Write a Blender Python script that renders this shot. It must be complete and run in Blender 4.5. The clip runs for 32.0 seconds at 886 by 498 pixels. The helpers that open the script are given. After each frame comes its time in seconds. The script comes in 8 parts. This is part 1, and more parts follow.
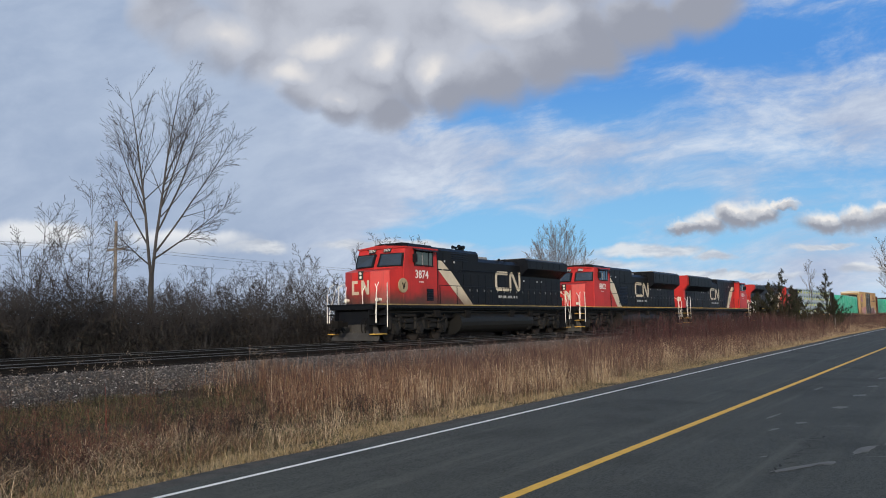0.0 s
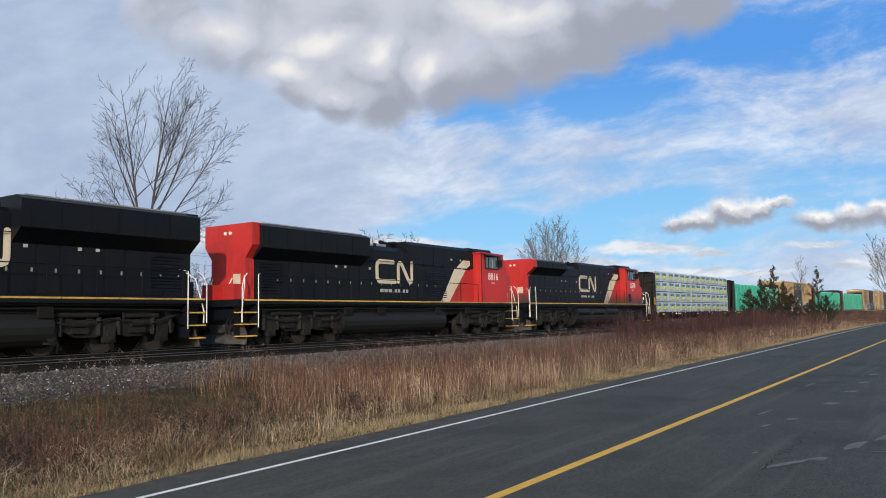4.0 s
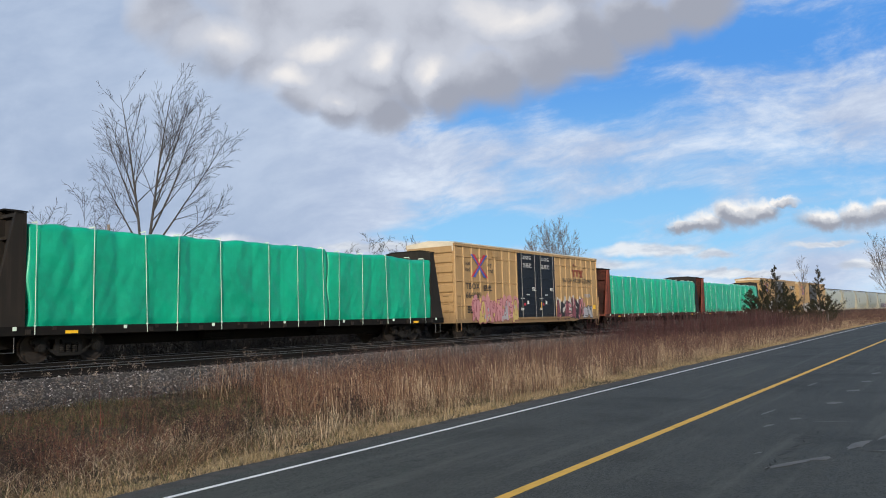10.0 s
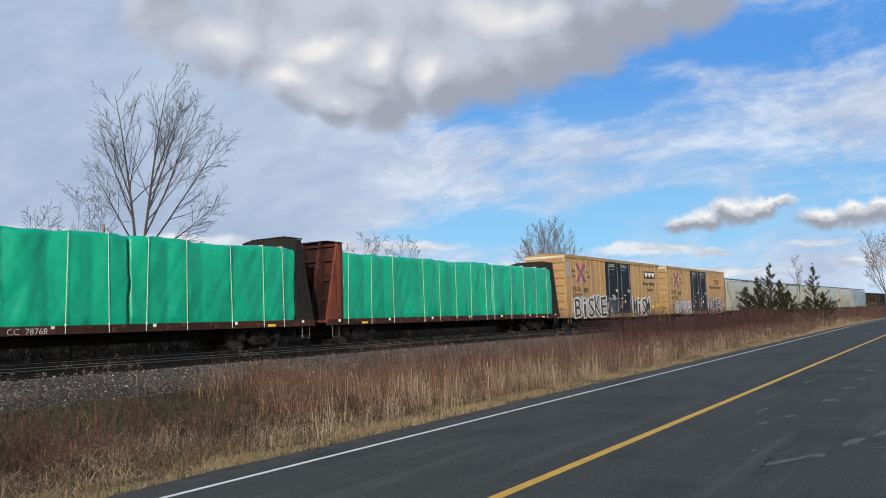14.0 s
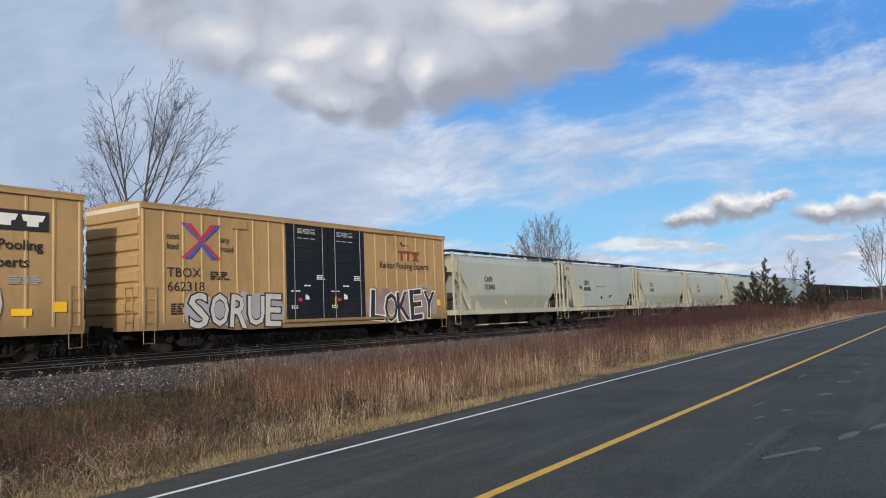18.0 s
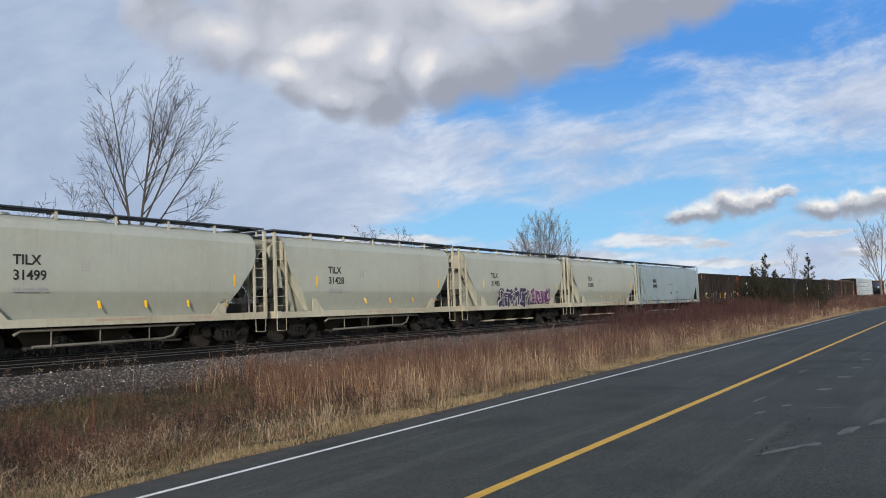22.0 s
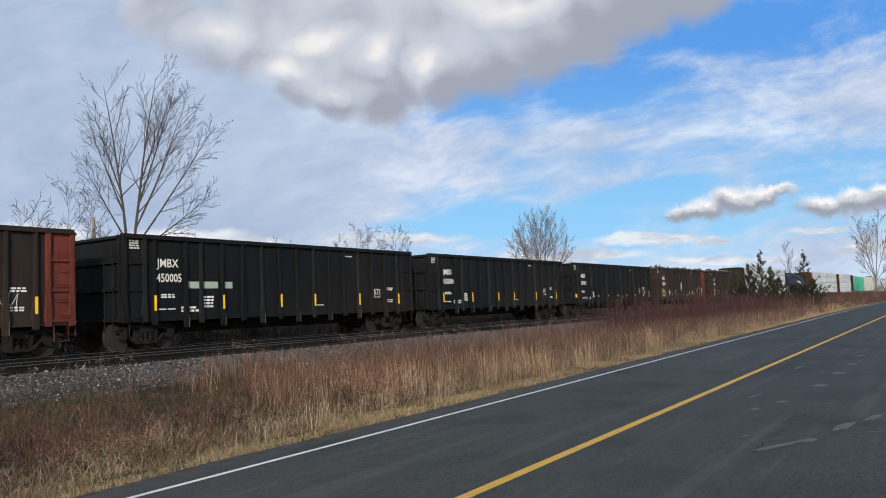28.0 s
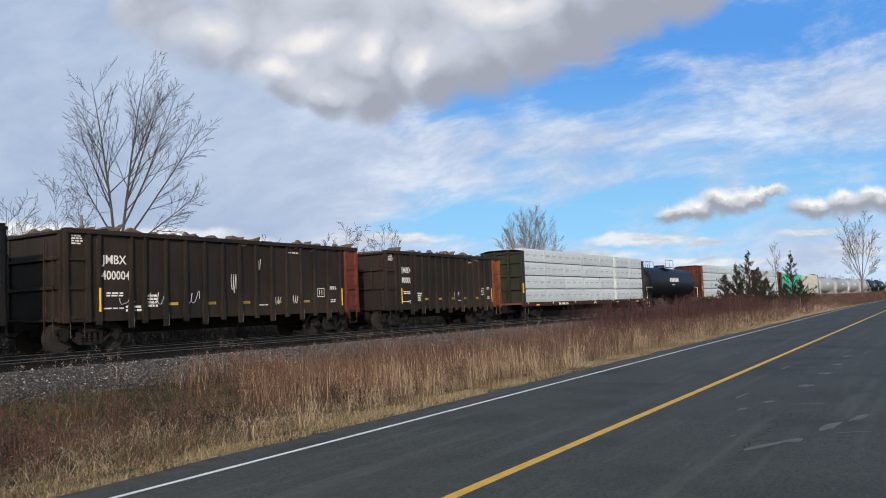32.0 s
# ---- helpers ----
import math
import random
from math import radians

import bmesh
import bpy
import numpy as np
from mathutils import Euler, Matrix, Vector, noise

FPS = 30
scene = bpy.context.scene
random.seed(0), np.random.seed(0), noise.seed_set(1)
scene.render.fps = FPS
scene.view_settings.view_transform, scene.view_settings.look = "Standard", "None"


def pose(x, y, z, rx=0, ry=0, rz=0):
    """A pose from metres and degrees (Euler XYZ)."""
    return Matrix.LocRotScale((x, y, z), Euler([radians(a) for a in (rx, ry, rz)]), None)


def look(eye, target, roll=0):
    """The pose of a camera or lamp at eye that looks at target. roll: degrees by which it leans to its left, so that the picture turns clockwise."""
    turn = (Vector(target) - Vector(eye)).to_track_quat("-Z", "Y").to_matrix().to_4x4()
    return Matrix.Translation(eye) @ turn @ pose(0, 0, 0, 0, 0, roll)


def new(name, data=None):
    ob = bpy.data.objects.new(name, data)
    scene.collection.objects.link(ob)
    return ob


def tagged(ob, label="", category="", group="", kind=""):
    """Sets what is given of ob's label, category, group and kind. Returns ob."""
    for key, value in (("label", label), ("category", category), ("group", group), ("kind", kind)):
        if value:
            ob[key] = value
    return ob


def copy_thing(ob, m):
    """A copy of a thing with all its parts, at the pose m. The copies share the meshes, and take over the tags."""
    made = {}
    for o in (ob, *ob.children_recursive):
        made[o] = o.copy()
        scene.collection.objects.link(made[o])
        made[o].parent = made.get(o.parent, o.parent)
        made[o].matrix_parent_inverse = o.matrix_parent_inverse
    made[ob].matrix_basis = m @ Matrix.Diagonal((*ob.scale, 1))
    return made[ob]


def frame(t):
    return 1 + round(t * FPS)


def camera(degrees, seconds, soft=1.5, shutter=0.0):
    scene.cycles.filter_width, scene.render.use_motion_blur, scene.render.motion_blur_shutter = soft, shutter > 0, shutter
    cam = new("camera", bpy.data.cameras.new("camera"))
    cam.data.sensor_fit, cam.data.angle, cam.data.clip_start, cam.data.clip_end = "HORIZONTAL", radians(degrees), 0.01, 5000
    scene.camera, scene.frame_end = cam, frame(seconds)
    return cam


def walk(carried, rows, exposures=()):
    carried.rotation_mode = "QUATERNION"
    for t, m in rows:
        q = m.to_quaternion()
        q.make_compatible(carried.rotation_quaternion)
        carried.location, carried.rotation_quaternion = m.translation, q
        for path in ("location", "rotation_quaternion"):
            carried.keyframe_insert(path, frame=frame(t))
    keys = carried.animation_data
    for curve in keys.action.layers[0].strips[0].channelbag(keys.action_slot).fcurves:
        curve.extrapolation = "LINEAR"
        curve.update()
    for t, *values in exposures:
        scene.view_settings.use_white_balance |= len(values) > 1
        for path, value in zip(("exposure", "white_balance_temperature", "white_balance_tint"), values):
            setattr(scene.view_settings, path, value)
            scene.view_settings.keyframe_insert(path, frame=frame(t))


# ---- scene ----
# ---- camera ----
EYE = (0.0, 0.0, 1.70)
cam = camera(58.659, 32.0, soft=1.0, shutter=0.0)
TURNS = [
    (0.0, 95.24, 1.01, -55.82), (0.5, 95.19, 1.07, -55.88), (1.0, 95.13, 1.06, -55.94),
    (1.5, 95.02, 1.09, -56.04), (2.0, 94.91, 1.09, -56.10), (2.5, 94.80, 1.06, -56.12),
    (3.0, 94.80, 1.06, -56.15), (3.5, 94.91, 1.09, -56.24), (5.5, 95.17, 1.07, -56.44),
    (6.0, 95.23, 1.17, -56.31), (6.5, 95.29, 1.21, -56.19), (7.0, 95.33, 1.25, -56.24),
    (7.5, 95.30, 1.36, -56.40), (8.0, 95.25, 1.44, -56.52), (8.5, 95.23, 1.39, -56.50),
    (9.0, 95.24, 1.46, -56.37), (9.5, 95.28, 1.55, -56.24), (10.0, 95.23, 1.63, -56.21),
    (10.5, 95.19, 1.64, -56.25), (11.0, 95.22, 1.68, -56.33), (11.5, 95.20, 1.75, -56.47),
    (12.0, 95.17, 1.73, -56.58), (12.5, 95.14, 1.68, -56.56), (13.0, 95.12, 1.73, -56.52),
    (13.5, 95.14, 1.81, -56.47), (14.0, 95.14, 1.81, -56.51), (14.5, 95.11, 1.83, -56.64),
    (16.5, 94.83, 1.86, -56.67), (17.0, 94.87, 2.00, -56.65), (17.5, 94.89, 2.06, -56.72),
    (18.0, 94.86, 2.13, -56.76), (18.5, 94.79, 2.11, -56.73), (19.0, 94.76, 2.19, -56.64),
    (19.5, 94.73, 2.28, -56.55), (20.0, 94.75, 2.29, -56.53), (20.5, 94.72, 2.27, -56.60),
    (21.0, 94.68, 2.33, -56.72), (21.5, 94.61, 2.34, -56.73), (22.0, 94.59, 2.26, -56.76),
    (22.5, 94.59, 2.22, -56.78), (23.0, 94.60, 2.31, -56.76), (23.5, 94.61, 2.27, -56.80),
    (24.0, 94.56, 2.31, -56.88), (24.5, 94.45, 2.24, -56.91), (25.0, 94.40, 2.29, -56.88),
    (25.5, 94.42, 2.30, -56.88), (27.5, 94.38, 2.39, -57.14), (28.0, 94.40, 2.43, -57.03),
    (28.5, 94.41, 2.41, -56.98), (29.0, 94.39, 2.41, -57.03), (29.5, 94.37, 2.37, -57.20),
    (30.0, 94.35, 2.36, -57.46), (30.5, 94.36, 2.31, -57.76), (31.0, 94.32, 2.20, -57.91),
    (31.5, 94.32, 2.22, -57.88), (32.0, 94.32, 2.22, -57.82),
]
walk(cam, [(t, pose(*EYE, a, b, c)) for t, a, b, c in TURNS],
     exposures=((0.0, -0.08), (1.0, -0.02), (2.0, 0.10), (3.0, 0.10), (6.0, 0.05), (10.0, 0.07), (14.0, 0.06), (20.0, 0.02), (25.0, 0.02), (28.0, 0.10), (32.0, 0.11)))

# ---- plan: metres, x along the railway, y across it, z up ----
RAIL_Z = 0.796          # top of the rails over the road
TRACK_Y = 23.83         # centre of the far track, where the train runs
SPEED, GAIN = 12.80, 0.0135   # the train's way in t seconds: SPEED * t + GAIN * t * t
SUN_WAY = Vector((-1.0, -0.63, 0.41)).normalized()


def bend(x):
    """Sideways shift and slope of both tracks at x."""
    if x < 20:
        return 0.0, 0.0
    if x < 140:
        return -0.0002 * (x - 20) ** 2, -0.0004 * (x - 20)
    if x < 300:
        return -2.88 - 0.048 * (x - 140), -0.048
    if x < 420:
        u = x - 300
        return -10.56 - 0.048 * u + 0.0002 * u * u, -0.048 + 0.0004 * u
    return -13.44, 0.0


def on_track(x, z=RAIL_Z, side=0.0):
    d, s = bend(x)
    return pose(x, TRACK_Y + side + d, z, 0, 0, math.degrees(math.atan(s)))


# ---- world, sun ----
world = bpy.data.worlds.new("world")
scene.world = world
world.use_nodes = True
wt = world.node_tree
sky = wt.nodes.new("ShaderNodeTexSky")
sky.sky_type, sky.sun_disc = "NISHITA", False
sky.sun_elevation, sky.sun_rotation = math.asin(SUN_WAY.z), math.atan2(SUN_WAY.x, SUN_WAY.y)
wt.links.new(sky.outputs[0], wt.nodes["Background"].inputs[0])
wt.nodes["Background"].inputs[1].default_value = 0.15
sun = new("sun", bpy.data.lights.new("sun", "SUN"))
sun.data.energy, sun.data.angle, sun.data.color = 3.65, radians(1.2), (1.0, 0.915, 0.80)
sun.matrix_world = look(SUN_WAY * 50, (0, 0, 0))
scene.view_settings.exposure = 0.0


# ---- node helpers ----
class Nodes:
    """Short hand for building one node tree."""

    def __init__(self, tree):
        self.t = tree

    def put(self, socket, value):
        if isinstance(value, bpy.types.NodeSocket):
            self.t.links.new(value, socket)
        elif value is not None:
            socket.default_value = value

    def math(self, op, a, b=None, c=None, clamp=False):
        n = self.t.nodes.new("ShaderNodeMath")
        n.operation, n.use_clamp = op, clamp
        for i, x in enumerate((a, b, c)):
            self.put(n.inputs[i], x)
        return n.outputs[0]

    def vec(self, op, a, b=None):
        n = self.t.nodes.new("ShaderNodeVectorMath")
        n.operation = op
        self.put(n.inputs[0], a)
        self.put(n.inputs[1], b)
        return n.outputs["Value"] if op in ("LENGTH", "DOT_PRODUCT") else n.outputs[0]

    def noise(self, co, scale, detail=4.0, rough=0.55, colour=False, stretch=None):
        if stretch:
            co = self.vec("MULTIPLY", co, stretch)
        n = self.t.nodes.new("ShaderNodeTexNoise")
        self.put(n.inputs["Vector"], co)
        n.inputs["Scale"].default_value, n.inputs["Detail"].default_value, n.inputs["Roughness"].default_value = scale, detail, rough
        return n.outputs[1 if colour else 0]

    def ramp(self, fac, lo, hi, a=0.0, b=1.0):
        n = self.t.nodes.new("ShaderNodeMapRange")
        n.interpolation_type = "SMOOTHSTEP"
        for i, x in enumerate((fac, lo, hi, a, b)):
            self.put(n.inputs[i], x)
        return n.outputs[0]

    def mix(self, fac, a, b, mode="MIX"):
        n = self.t.nodes.new("ShaderNodeMix")
        n.data_type, n.blend_type = "RGBA", mode
        self.put(n.inputs[0], fac)
        for i, x in ((6, a), (7, b)):
            self.put(n.inputs[i], (*x, 1.0) if isinstance(x, tuple) and len(x) == 3 else x)
        return n.outputs[2]

    def coords(self, kind="Object"):
        return self.t.nodes.new("ShaderNodeTexCoord").outputs[kind]


def srgb(r, g, b):
    """A colour given as 0..255 display values."""
    return tuple(((c / 255 + 0.055) / 1.055) ** 2.4 if c > 10 else c / 255 / 12.92 for c in (r, g, b))


def surface(name, base, rough=0.7, metal=0.0, dark=None, grain=6.0, dirt=0.35, rust=None, rust_amount=0.0, bump=0.02, streaks=0.0, spec=0.4, vary=0.0):
    """A worn painted or mineral surface: grain and stains at two scales, an optional rust, streaks that run down."""
    m = bpy.data.materials.new(name)
    m.use_nodes = True
    n = Nodes(m.node_tree)
    p = m.node_tree.nodes["Principled BSDF"]
    co = n.coords()
    big = n.noise(co, grain * 0.12, 4)
    fine = n.noise(co, grain, 5, 0.65)
    dark = dark or tuple(c * 0.55 for c in base)
    col = n.mix(n.math("MULTIPLY", n.ramp(big, 0.35, 0.75), dirt), base, dark)
    col = n.mix(n.math("MULTIPLY", n.ramp(fine, 0.4, 0.75), dirt * 0.6), col, tuple(min(1.0, c * 1.25) for c in base))
    if streaks:
        s = n.noise(co, 1.0, 4, 0.6, stretch=(7.0, 7.0, 0.35))
        col = n.mix(n.math("MULTIPLY", n.ramp(s, 0.5, 0.78), streaks), col, dark)
    if rust:
        r = n.noise(co, grain * 0.3, 6, 0.7)
        col = n.mix(n.ramp(r, 0.72 - rust_amount, 0.8 - rust_amount * 0.6), col, rust)
    if vary:
        info = m.node_tree.nodes.new("ShaderNodeObjectInfo")
        k = n.math("MULTIPLY_ADD", info.outputs["Random"], 2 * vary, 1 - vary)
        g = m.node_tree.nodes.new("ShaderNodeCombineColor")
        for i in range(3):
            n.put(g.inputs[i], k)
        col = n.mix(1.0, col, g.outputs[0], "MULTIPLY")
    n.put(p.inputs["Base Color"], col)
    n.put(p.inputs["Roughness"], n.math("MULTIPLY_ADD", fine, 0.25, rough - 0.12, clamp=True))
    p.inputs["Metallic"].default_value = metal
    p.inputs["Specular IOR Level"].default_value = spec
    if bump:
        b = m.node_tree.nodes.new("ShaderNodeBump")
        b.inputs["Strength"].default_value, b.inputs["Distance"].default_value = 0.5, bump
        n.put(b.inputs["Height"], fine)
        n.put(p.inputs["Normal"], b.outputs[0])
    return m


def blades(name, colours, patch=0.25, trans=0.25):
    """Dry plants: a colour of its own for each blade, in patches."""
    m = bpy.data.materials.new(name)
    m.use_nodes = True
    n = Nodes(m.node_tree)
    p = m.node_tree.nodes["Principled BSDF"]
    geo = m.node_tree.nodes.new("ShaderNodeNewGeometry")
    r = m.node_tree.nodes.new("ShaderNodeValToRGB")
    r.color_ramp.interpolation = "CONSTANT"
    while len(r.color_ramp.elements) < len(colours):
        r.color_ramp.elements.new(0.5)
    for i, c in enumerate(colours):
        r.color_ramp.elements[i].position, r.color_ramp.elements[i].color = i / len(colours), (*c, 1)
    patches = n.noise(geo.outputs["Position"], 0.9, 5, 0.7)
    own = n.math("MULTIPLY_ADD", geo.outputs["Random Per Island"], 0.75, n.math("MULTIPLY_ADD", patches, 1.5, -0.62), clamp=True)
    n.put(r.inputs[0], own)
    k = n.noise(geo.outputs["Position"], 9.0, 2)
    n.put(p.inputs["Base Color"], n.mix(n.math("MULTIPLY", k, 0.26), r.outputs[0], (0.02, 0.015, 0.01)))
    p.inputs["Roughness"].default_value = 0.75
    p.inputs["Specular IOR Level"].default_value = 0.2
    return m


# ---- sky backdrop: far clouds that drift slowly ----
def sky_material():
    m = bpy.data.materials.new("clouded_sky")
    m.use_nodes = True
    t = m.node_tree
    t.nodes.clear()
    n = Nodes(t)
    uv = n.coords("UV")
    sep = t.nodes.new("ShaderNodeSeparateXYZ")
    n.put(sep.inputs[0], uv)
    u, v = sep.outputs[0], sep.outputs[1]
    wob = n.vec("SUBTRACT", n.noise(uv, 4.0, 3, 0.5, True), (0.5, 0.5, 0.5))
    warped = n.vec("ADD", uv, n.vec("MULTIPLY", wob, (0.13, 0.07, 0)))
    # clear sky, deeper blue upwards
    clear = n.mix(n.ramp(v, 0.03, 0.36), srgb(150, 208, 246), srgb(88, 152, 226))
    clear = n.mix(n.ramp(v, -0.02, 0.07), srgb(204, 222, 240), clear)
    # high sheets and ripples, drawn out along a line that rises to one side
    turn = t.nodes.new("ShaderNodeVectorRotate")
    turn.rotation_type = "Z_AXIS"
    n.put(turn.inputs["Vector"], warped)
    turn.inputs["Angle"].default_value = -0.16
    tilt = turn.outputs[0]
    st = n.noise(tilt, 1.0, 8, 0.60, stretch=(3.0, 9.0, 1.0))
    st2 = n.noise(tilt, 1.0, 7, 0.66, stretch=(13.0, 36.0, 1.0))
    cover = n.math("ADD", n.math("MULTIPLY", st, 0.62), n.math("MULTIPLY", st2, 0.38))
    bias = n.math("ADD", n.ramp(u, -0.24, 0.04, 0.46, 0.02), n.ramp(v, 0.13, 0.05, 0.0, 0.12))
    line = n.math("SUBTRACT", v, n.math("MULTIPLY_ADD", u, 0.057, 0.217))
    band = n.math("SUBTRACT", 1.0, n.math("DIVIDE", n.math("ABSOLUTE", line), 0.115), clamp=True)
    hole = blob_field(n, warped, SKY_HOLES)
    bias = n.math("SUBTRACT", n.math("ADD", bias, n.math("MULTIPLY", band, 0.22)), n.math("MULTIPLY", n.math("MAXIMUM", hole, 0.0), 0.30))
    sheet = n.ramp(n.math("ADD", cover, bias), 0.46, 0.78)
    lit = n.noise(tilt, 1.0, 6, 0.6, stretch=(5.0, 10.0, 1.0))
    sheetcol = n.mix(n.ramp(n.math("ADD", n.math("MULTIPLY", lit, 0.6), n.math("MULTIPLY", st2, 0.4)), 0.36, 0.70), srgb(176, 191, 218), srgb(221, 231, 245))
    leftcol = n.mix(n.ramp(lit, 0.28, 0.76), srgb(160, 178, 206), srgb(186, 201, 224))
    sheetcol = n.mix(n.ramp(u, -0.02, -0.30), sheetcol, leftcol)
    col = n.mix(sheet, clear, sheetcol)
    # the wide grey bank overhead: heaped puffs with ragged borders, lit from the upper left
    fray = n.vec("MULTIPLY", n.vec("SUBTRACT", n.noise(uv, 6.0, 8, 0.56, True), (0.5, 0.5, 0.5)), (0.11, 0.085, 0))
    puffy = n.vec("ADD", uv, fray)
    mass = puff_field(n, puffy, SKY_BANK)
    ahead = puff_field(n, n.vec("ADD", puffy, (0.034, -0.028, 0)), SKY_BANK)
    curl = n.noise(puffy, 7.0, 7, 0.55)
    curl2 = n.noise(n.vec("ADD", puffy, (0.022, -0.016, 0)), 7.0, 7, 0.55)
    shade = n.math("MULTIPLY_ADD", n.math("SUBTRACT", ahead, mass), 0.34, 0.38)
    shade = n.math("ADD", shade, n.math("MULTIPLY", n.math("SUBTRACT", curl2, curl), 0.70))
    shade = n.math("ADD", shade, n.math("MULTIPLY", n.math("SUBTRACT", n.noise(puffy, 3.4, 3), 0.5), 1.0))
    shade = n.math("ADD", shade, n.math("MULTIPLY", n.math("MAXIMUM", blob_field(n, puffy, SKY_LIT), 0.0), 0.62))
    shade = n.math("SUBTRACT", shade, n.ramp(u, -0.04, 0.22, -0.03, 0.13))
    c = n.mix(n.ramp(shade, 0.04, 0.52), srgb(158, 163, 177), srgb(195, 200, 212))
    c = n.mix(n.ramp(shade, 0.46, 1.0), c, srgb(236, 233, 232))
    dens = n.math("ADD", mass, n.math("MULTIPLY", n.math("SUBTRACT", curl, 0.5), 1.5))
    col = n.mix(n.ramp(dens, -0.50, n.ramp(u, -0.34, -0.10, 1.0, 0.72)), col, c)
    # soft low cloud lines
    low = blob_field(n, n.vec("ADD", uv, n.vec("MULTIPLY", n.vec("SUBTRACT", n.noise(uv, 16.0, 5, 0.6, True), (0.5, 0.5, 0.5)), (0.09, 0.030, 0))), SKY_LOW)
    c = n.mix(n.ramp(n.noise(warped, 1.0, 5, 0.6, stretch=(16.0, 50.0, 1.0)), 0.35, 0.65), srgb(186, 194, 208), srgb(232, 235, 239))
    c = n.mix(n.ramp(u, -0.22, -0.30), c, n.mix(n.ramp(v, 0.095, 0.115), srgb(196, 205, 219), srgb(240, 242, 245)))
    col = n.mix(n.math("MULTIPLY", n.ramp(low, -0.05, 0.6), 0.9), col, c)
    # small heaps low over the horizon: bright tops, grey feet
    warp3 = n.vec("ADD", uv, n.vec("MULTIPLY", n.vec("SUBTRACT", n.noise(uv, 24.0, 6, 0.62, True), (0.5, 0.5, 0.5)), (0.052, 0.034, 0)))
    f0 = blob_field(n, warp3, SKY_HEAPS)
    fu = blob_field(n, n.vec("ADD", warp3, (0.004, 0.010, 0)), SKY_HEAPS)
    fd = blob_field(n, n.vec("ADD", warp3, (-0.004, -0.010, 0)), SKY_HEAPS)
    top = n.math("MULTIPLY_ADD", n.math("SUBTRACT", fd, fu), 0.62, n.math("MULTIPLY_ADD", n.noise(warp3, 22.0, 5), 0.7, 0.10))
    c = n.mix(n.ramp(top, 0.12, 0.66), srgb(154, 159, 172), srgb(203, 206, 213))
    c = n.mix(n.ramp(top, 0.60, 1.0), c, srgb(246, 243, 240))
    col = n.mix(n.ramp(f0, -0.12, 0.58), col, c)
    e = t.nodes.new("ShaderNodeEmission")
    n.put(e.inputs[0], col)
    out = t.nodes.new("ShaderNodeOutputMaterial")
    t.links.new(e.outputs[0], out.inputs[0])
    return m


def blob_field(n, co, blobs):
    """Largest of several soft ellipses, 1 in the middle of one and below 0 outside."""
    best = None
    for x, y, rx, ry in blobs:
        d = n.vec("LENGTH", n.vec("MULTIPLY", n.vec("SUBTRACT", co, (x, y, 0)), (1 / rx, 1 / ry, 0)))
        d = n.math("SUBTRACT", 1.0, d)
        best = d if best is None else n.math("MAXIMUM", best, d)
    return best


def puff_field(n, co, puffs):
    """Smooth union of round puffs (x, y, radius): 1 in the middle of one and below 0 outside."""
    best = None
    for x, y, r in puffs:
        d = n.vec("LENGTH", n.vec("MULTIPLY", n.vec("SUBTRACT", co, (x, y, 0)), (1 / r, 1.12 / r, 0)))
        d = n.math("SUBTRACT", 1.0, n.math("MULTIPLY", d, d))
        d = n.math("MAXIMUM", d, -1.0)
        best = d if best is None else n.math("SMOOTH_MAX", best, d, 0.45)
    return best


SKY_BANK = [(-0.168, 0.341, 0.064), (-0.234, 0.351, 0.056), (-0.293, 0.372, 0.056), (-0.109, 0.309, 0.062), (-0.142, 0.282, 0.036), (-0.05, 0.322, 0.062), (0.008, 0.309, 0.050), (-0.082, 0.270, 0.036), (0.056, 0.319, 0.054), (0.116, 0.347, 0.064), (-0.019, 0.382, 0.084), (-0.123, 0.393, 0.080), (-0.219, 0.412, 0.082), (-0.334, 0.389, 0.045), (0.179, 0.368, 0.064), (0.254, 0.388, 0.056), (0.085, 0.401, 0.088), (-0.190, 0.300, 0.036), (0.329, 0.408, 0.052), (-0.368, 0.424, 0.052), (-0.05, 0.47, 0.11), (0.15, 0.47, 0.11), (-0.25, 0.49, 0.11)]
SKY_LIT = [(-0.200, 0.331, 0.036, 0.026), (-0.148, 0.285, 0.024, 0.022), (-0.016, 0.321, 0.042, 0.026), (-0.155, 0.362, 0.055, 0.026), (-0.300, 0.375, 0.060, 0.035), (-0.09, 0.335, 0.04, 0.03), (0.089, 0.395, 0.10, 0.030)]
SKY_LOW = [(-0.534, 0.117, 0.100, 0.022), (-0.338, 0.106, 0.100, 0.018), (-0.251, 0.097, 0.064, 0.011), (0.253, 0.081, 0.093, 0.011), (0.331, 0.074, 0.036, 0.007), (0.522, 0.055, 0.053, 0.008), (0.144, 0.062, 0.143, 0.010), (-0.07, 0.094, 0.115, 0.009), (0.47, 0.085, 0.06, 0.005), (0.36, 0.05, 0.12, 0.008)]
SKY_HEAPS = [(0.301, 0.111, 0.029, 0.011), (0.327, 0.117, 0.032, 0.017), (0.363, 0.125, 0.036, 0.019), (0.395, 0.129, 0.032, 0.016), (0.425, 0.136, 0.024, 0.008), (0.473, 0.116, 0.036, 0.017), (0.513, 0.116, 0.036, 0.019), (0.549, 0.12, 0.036, 0.02), (0.577, 0.115, 0.036, 0.02)]
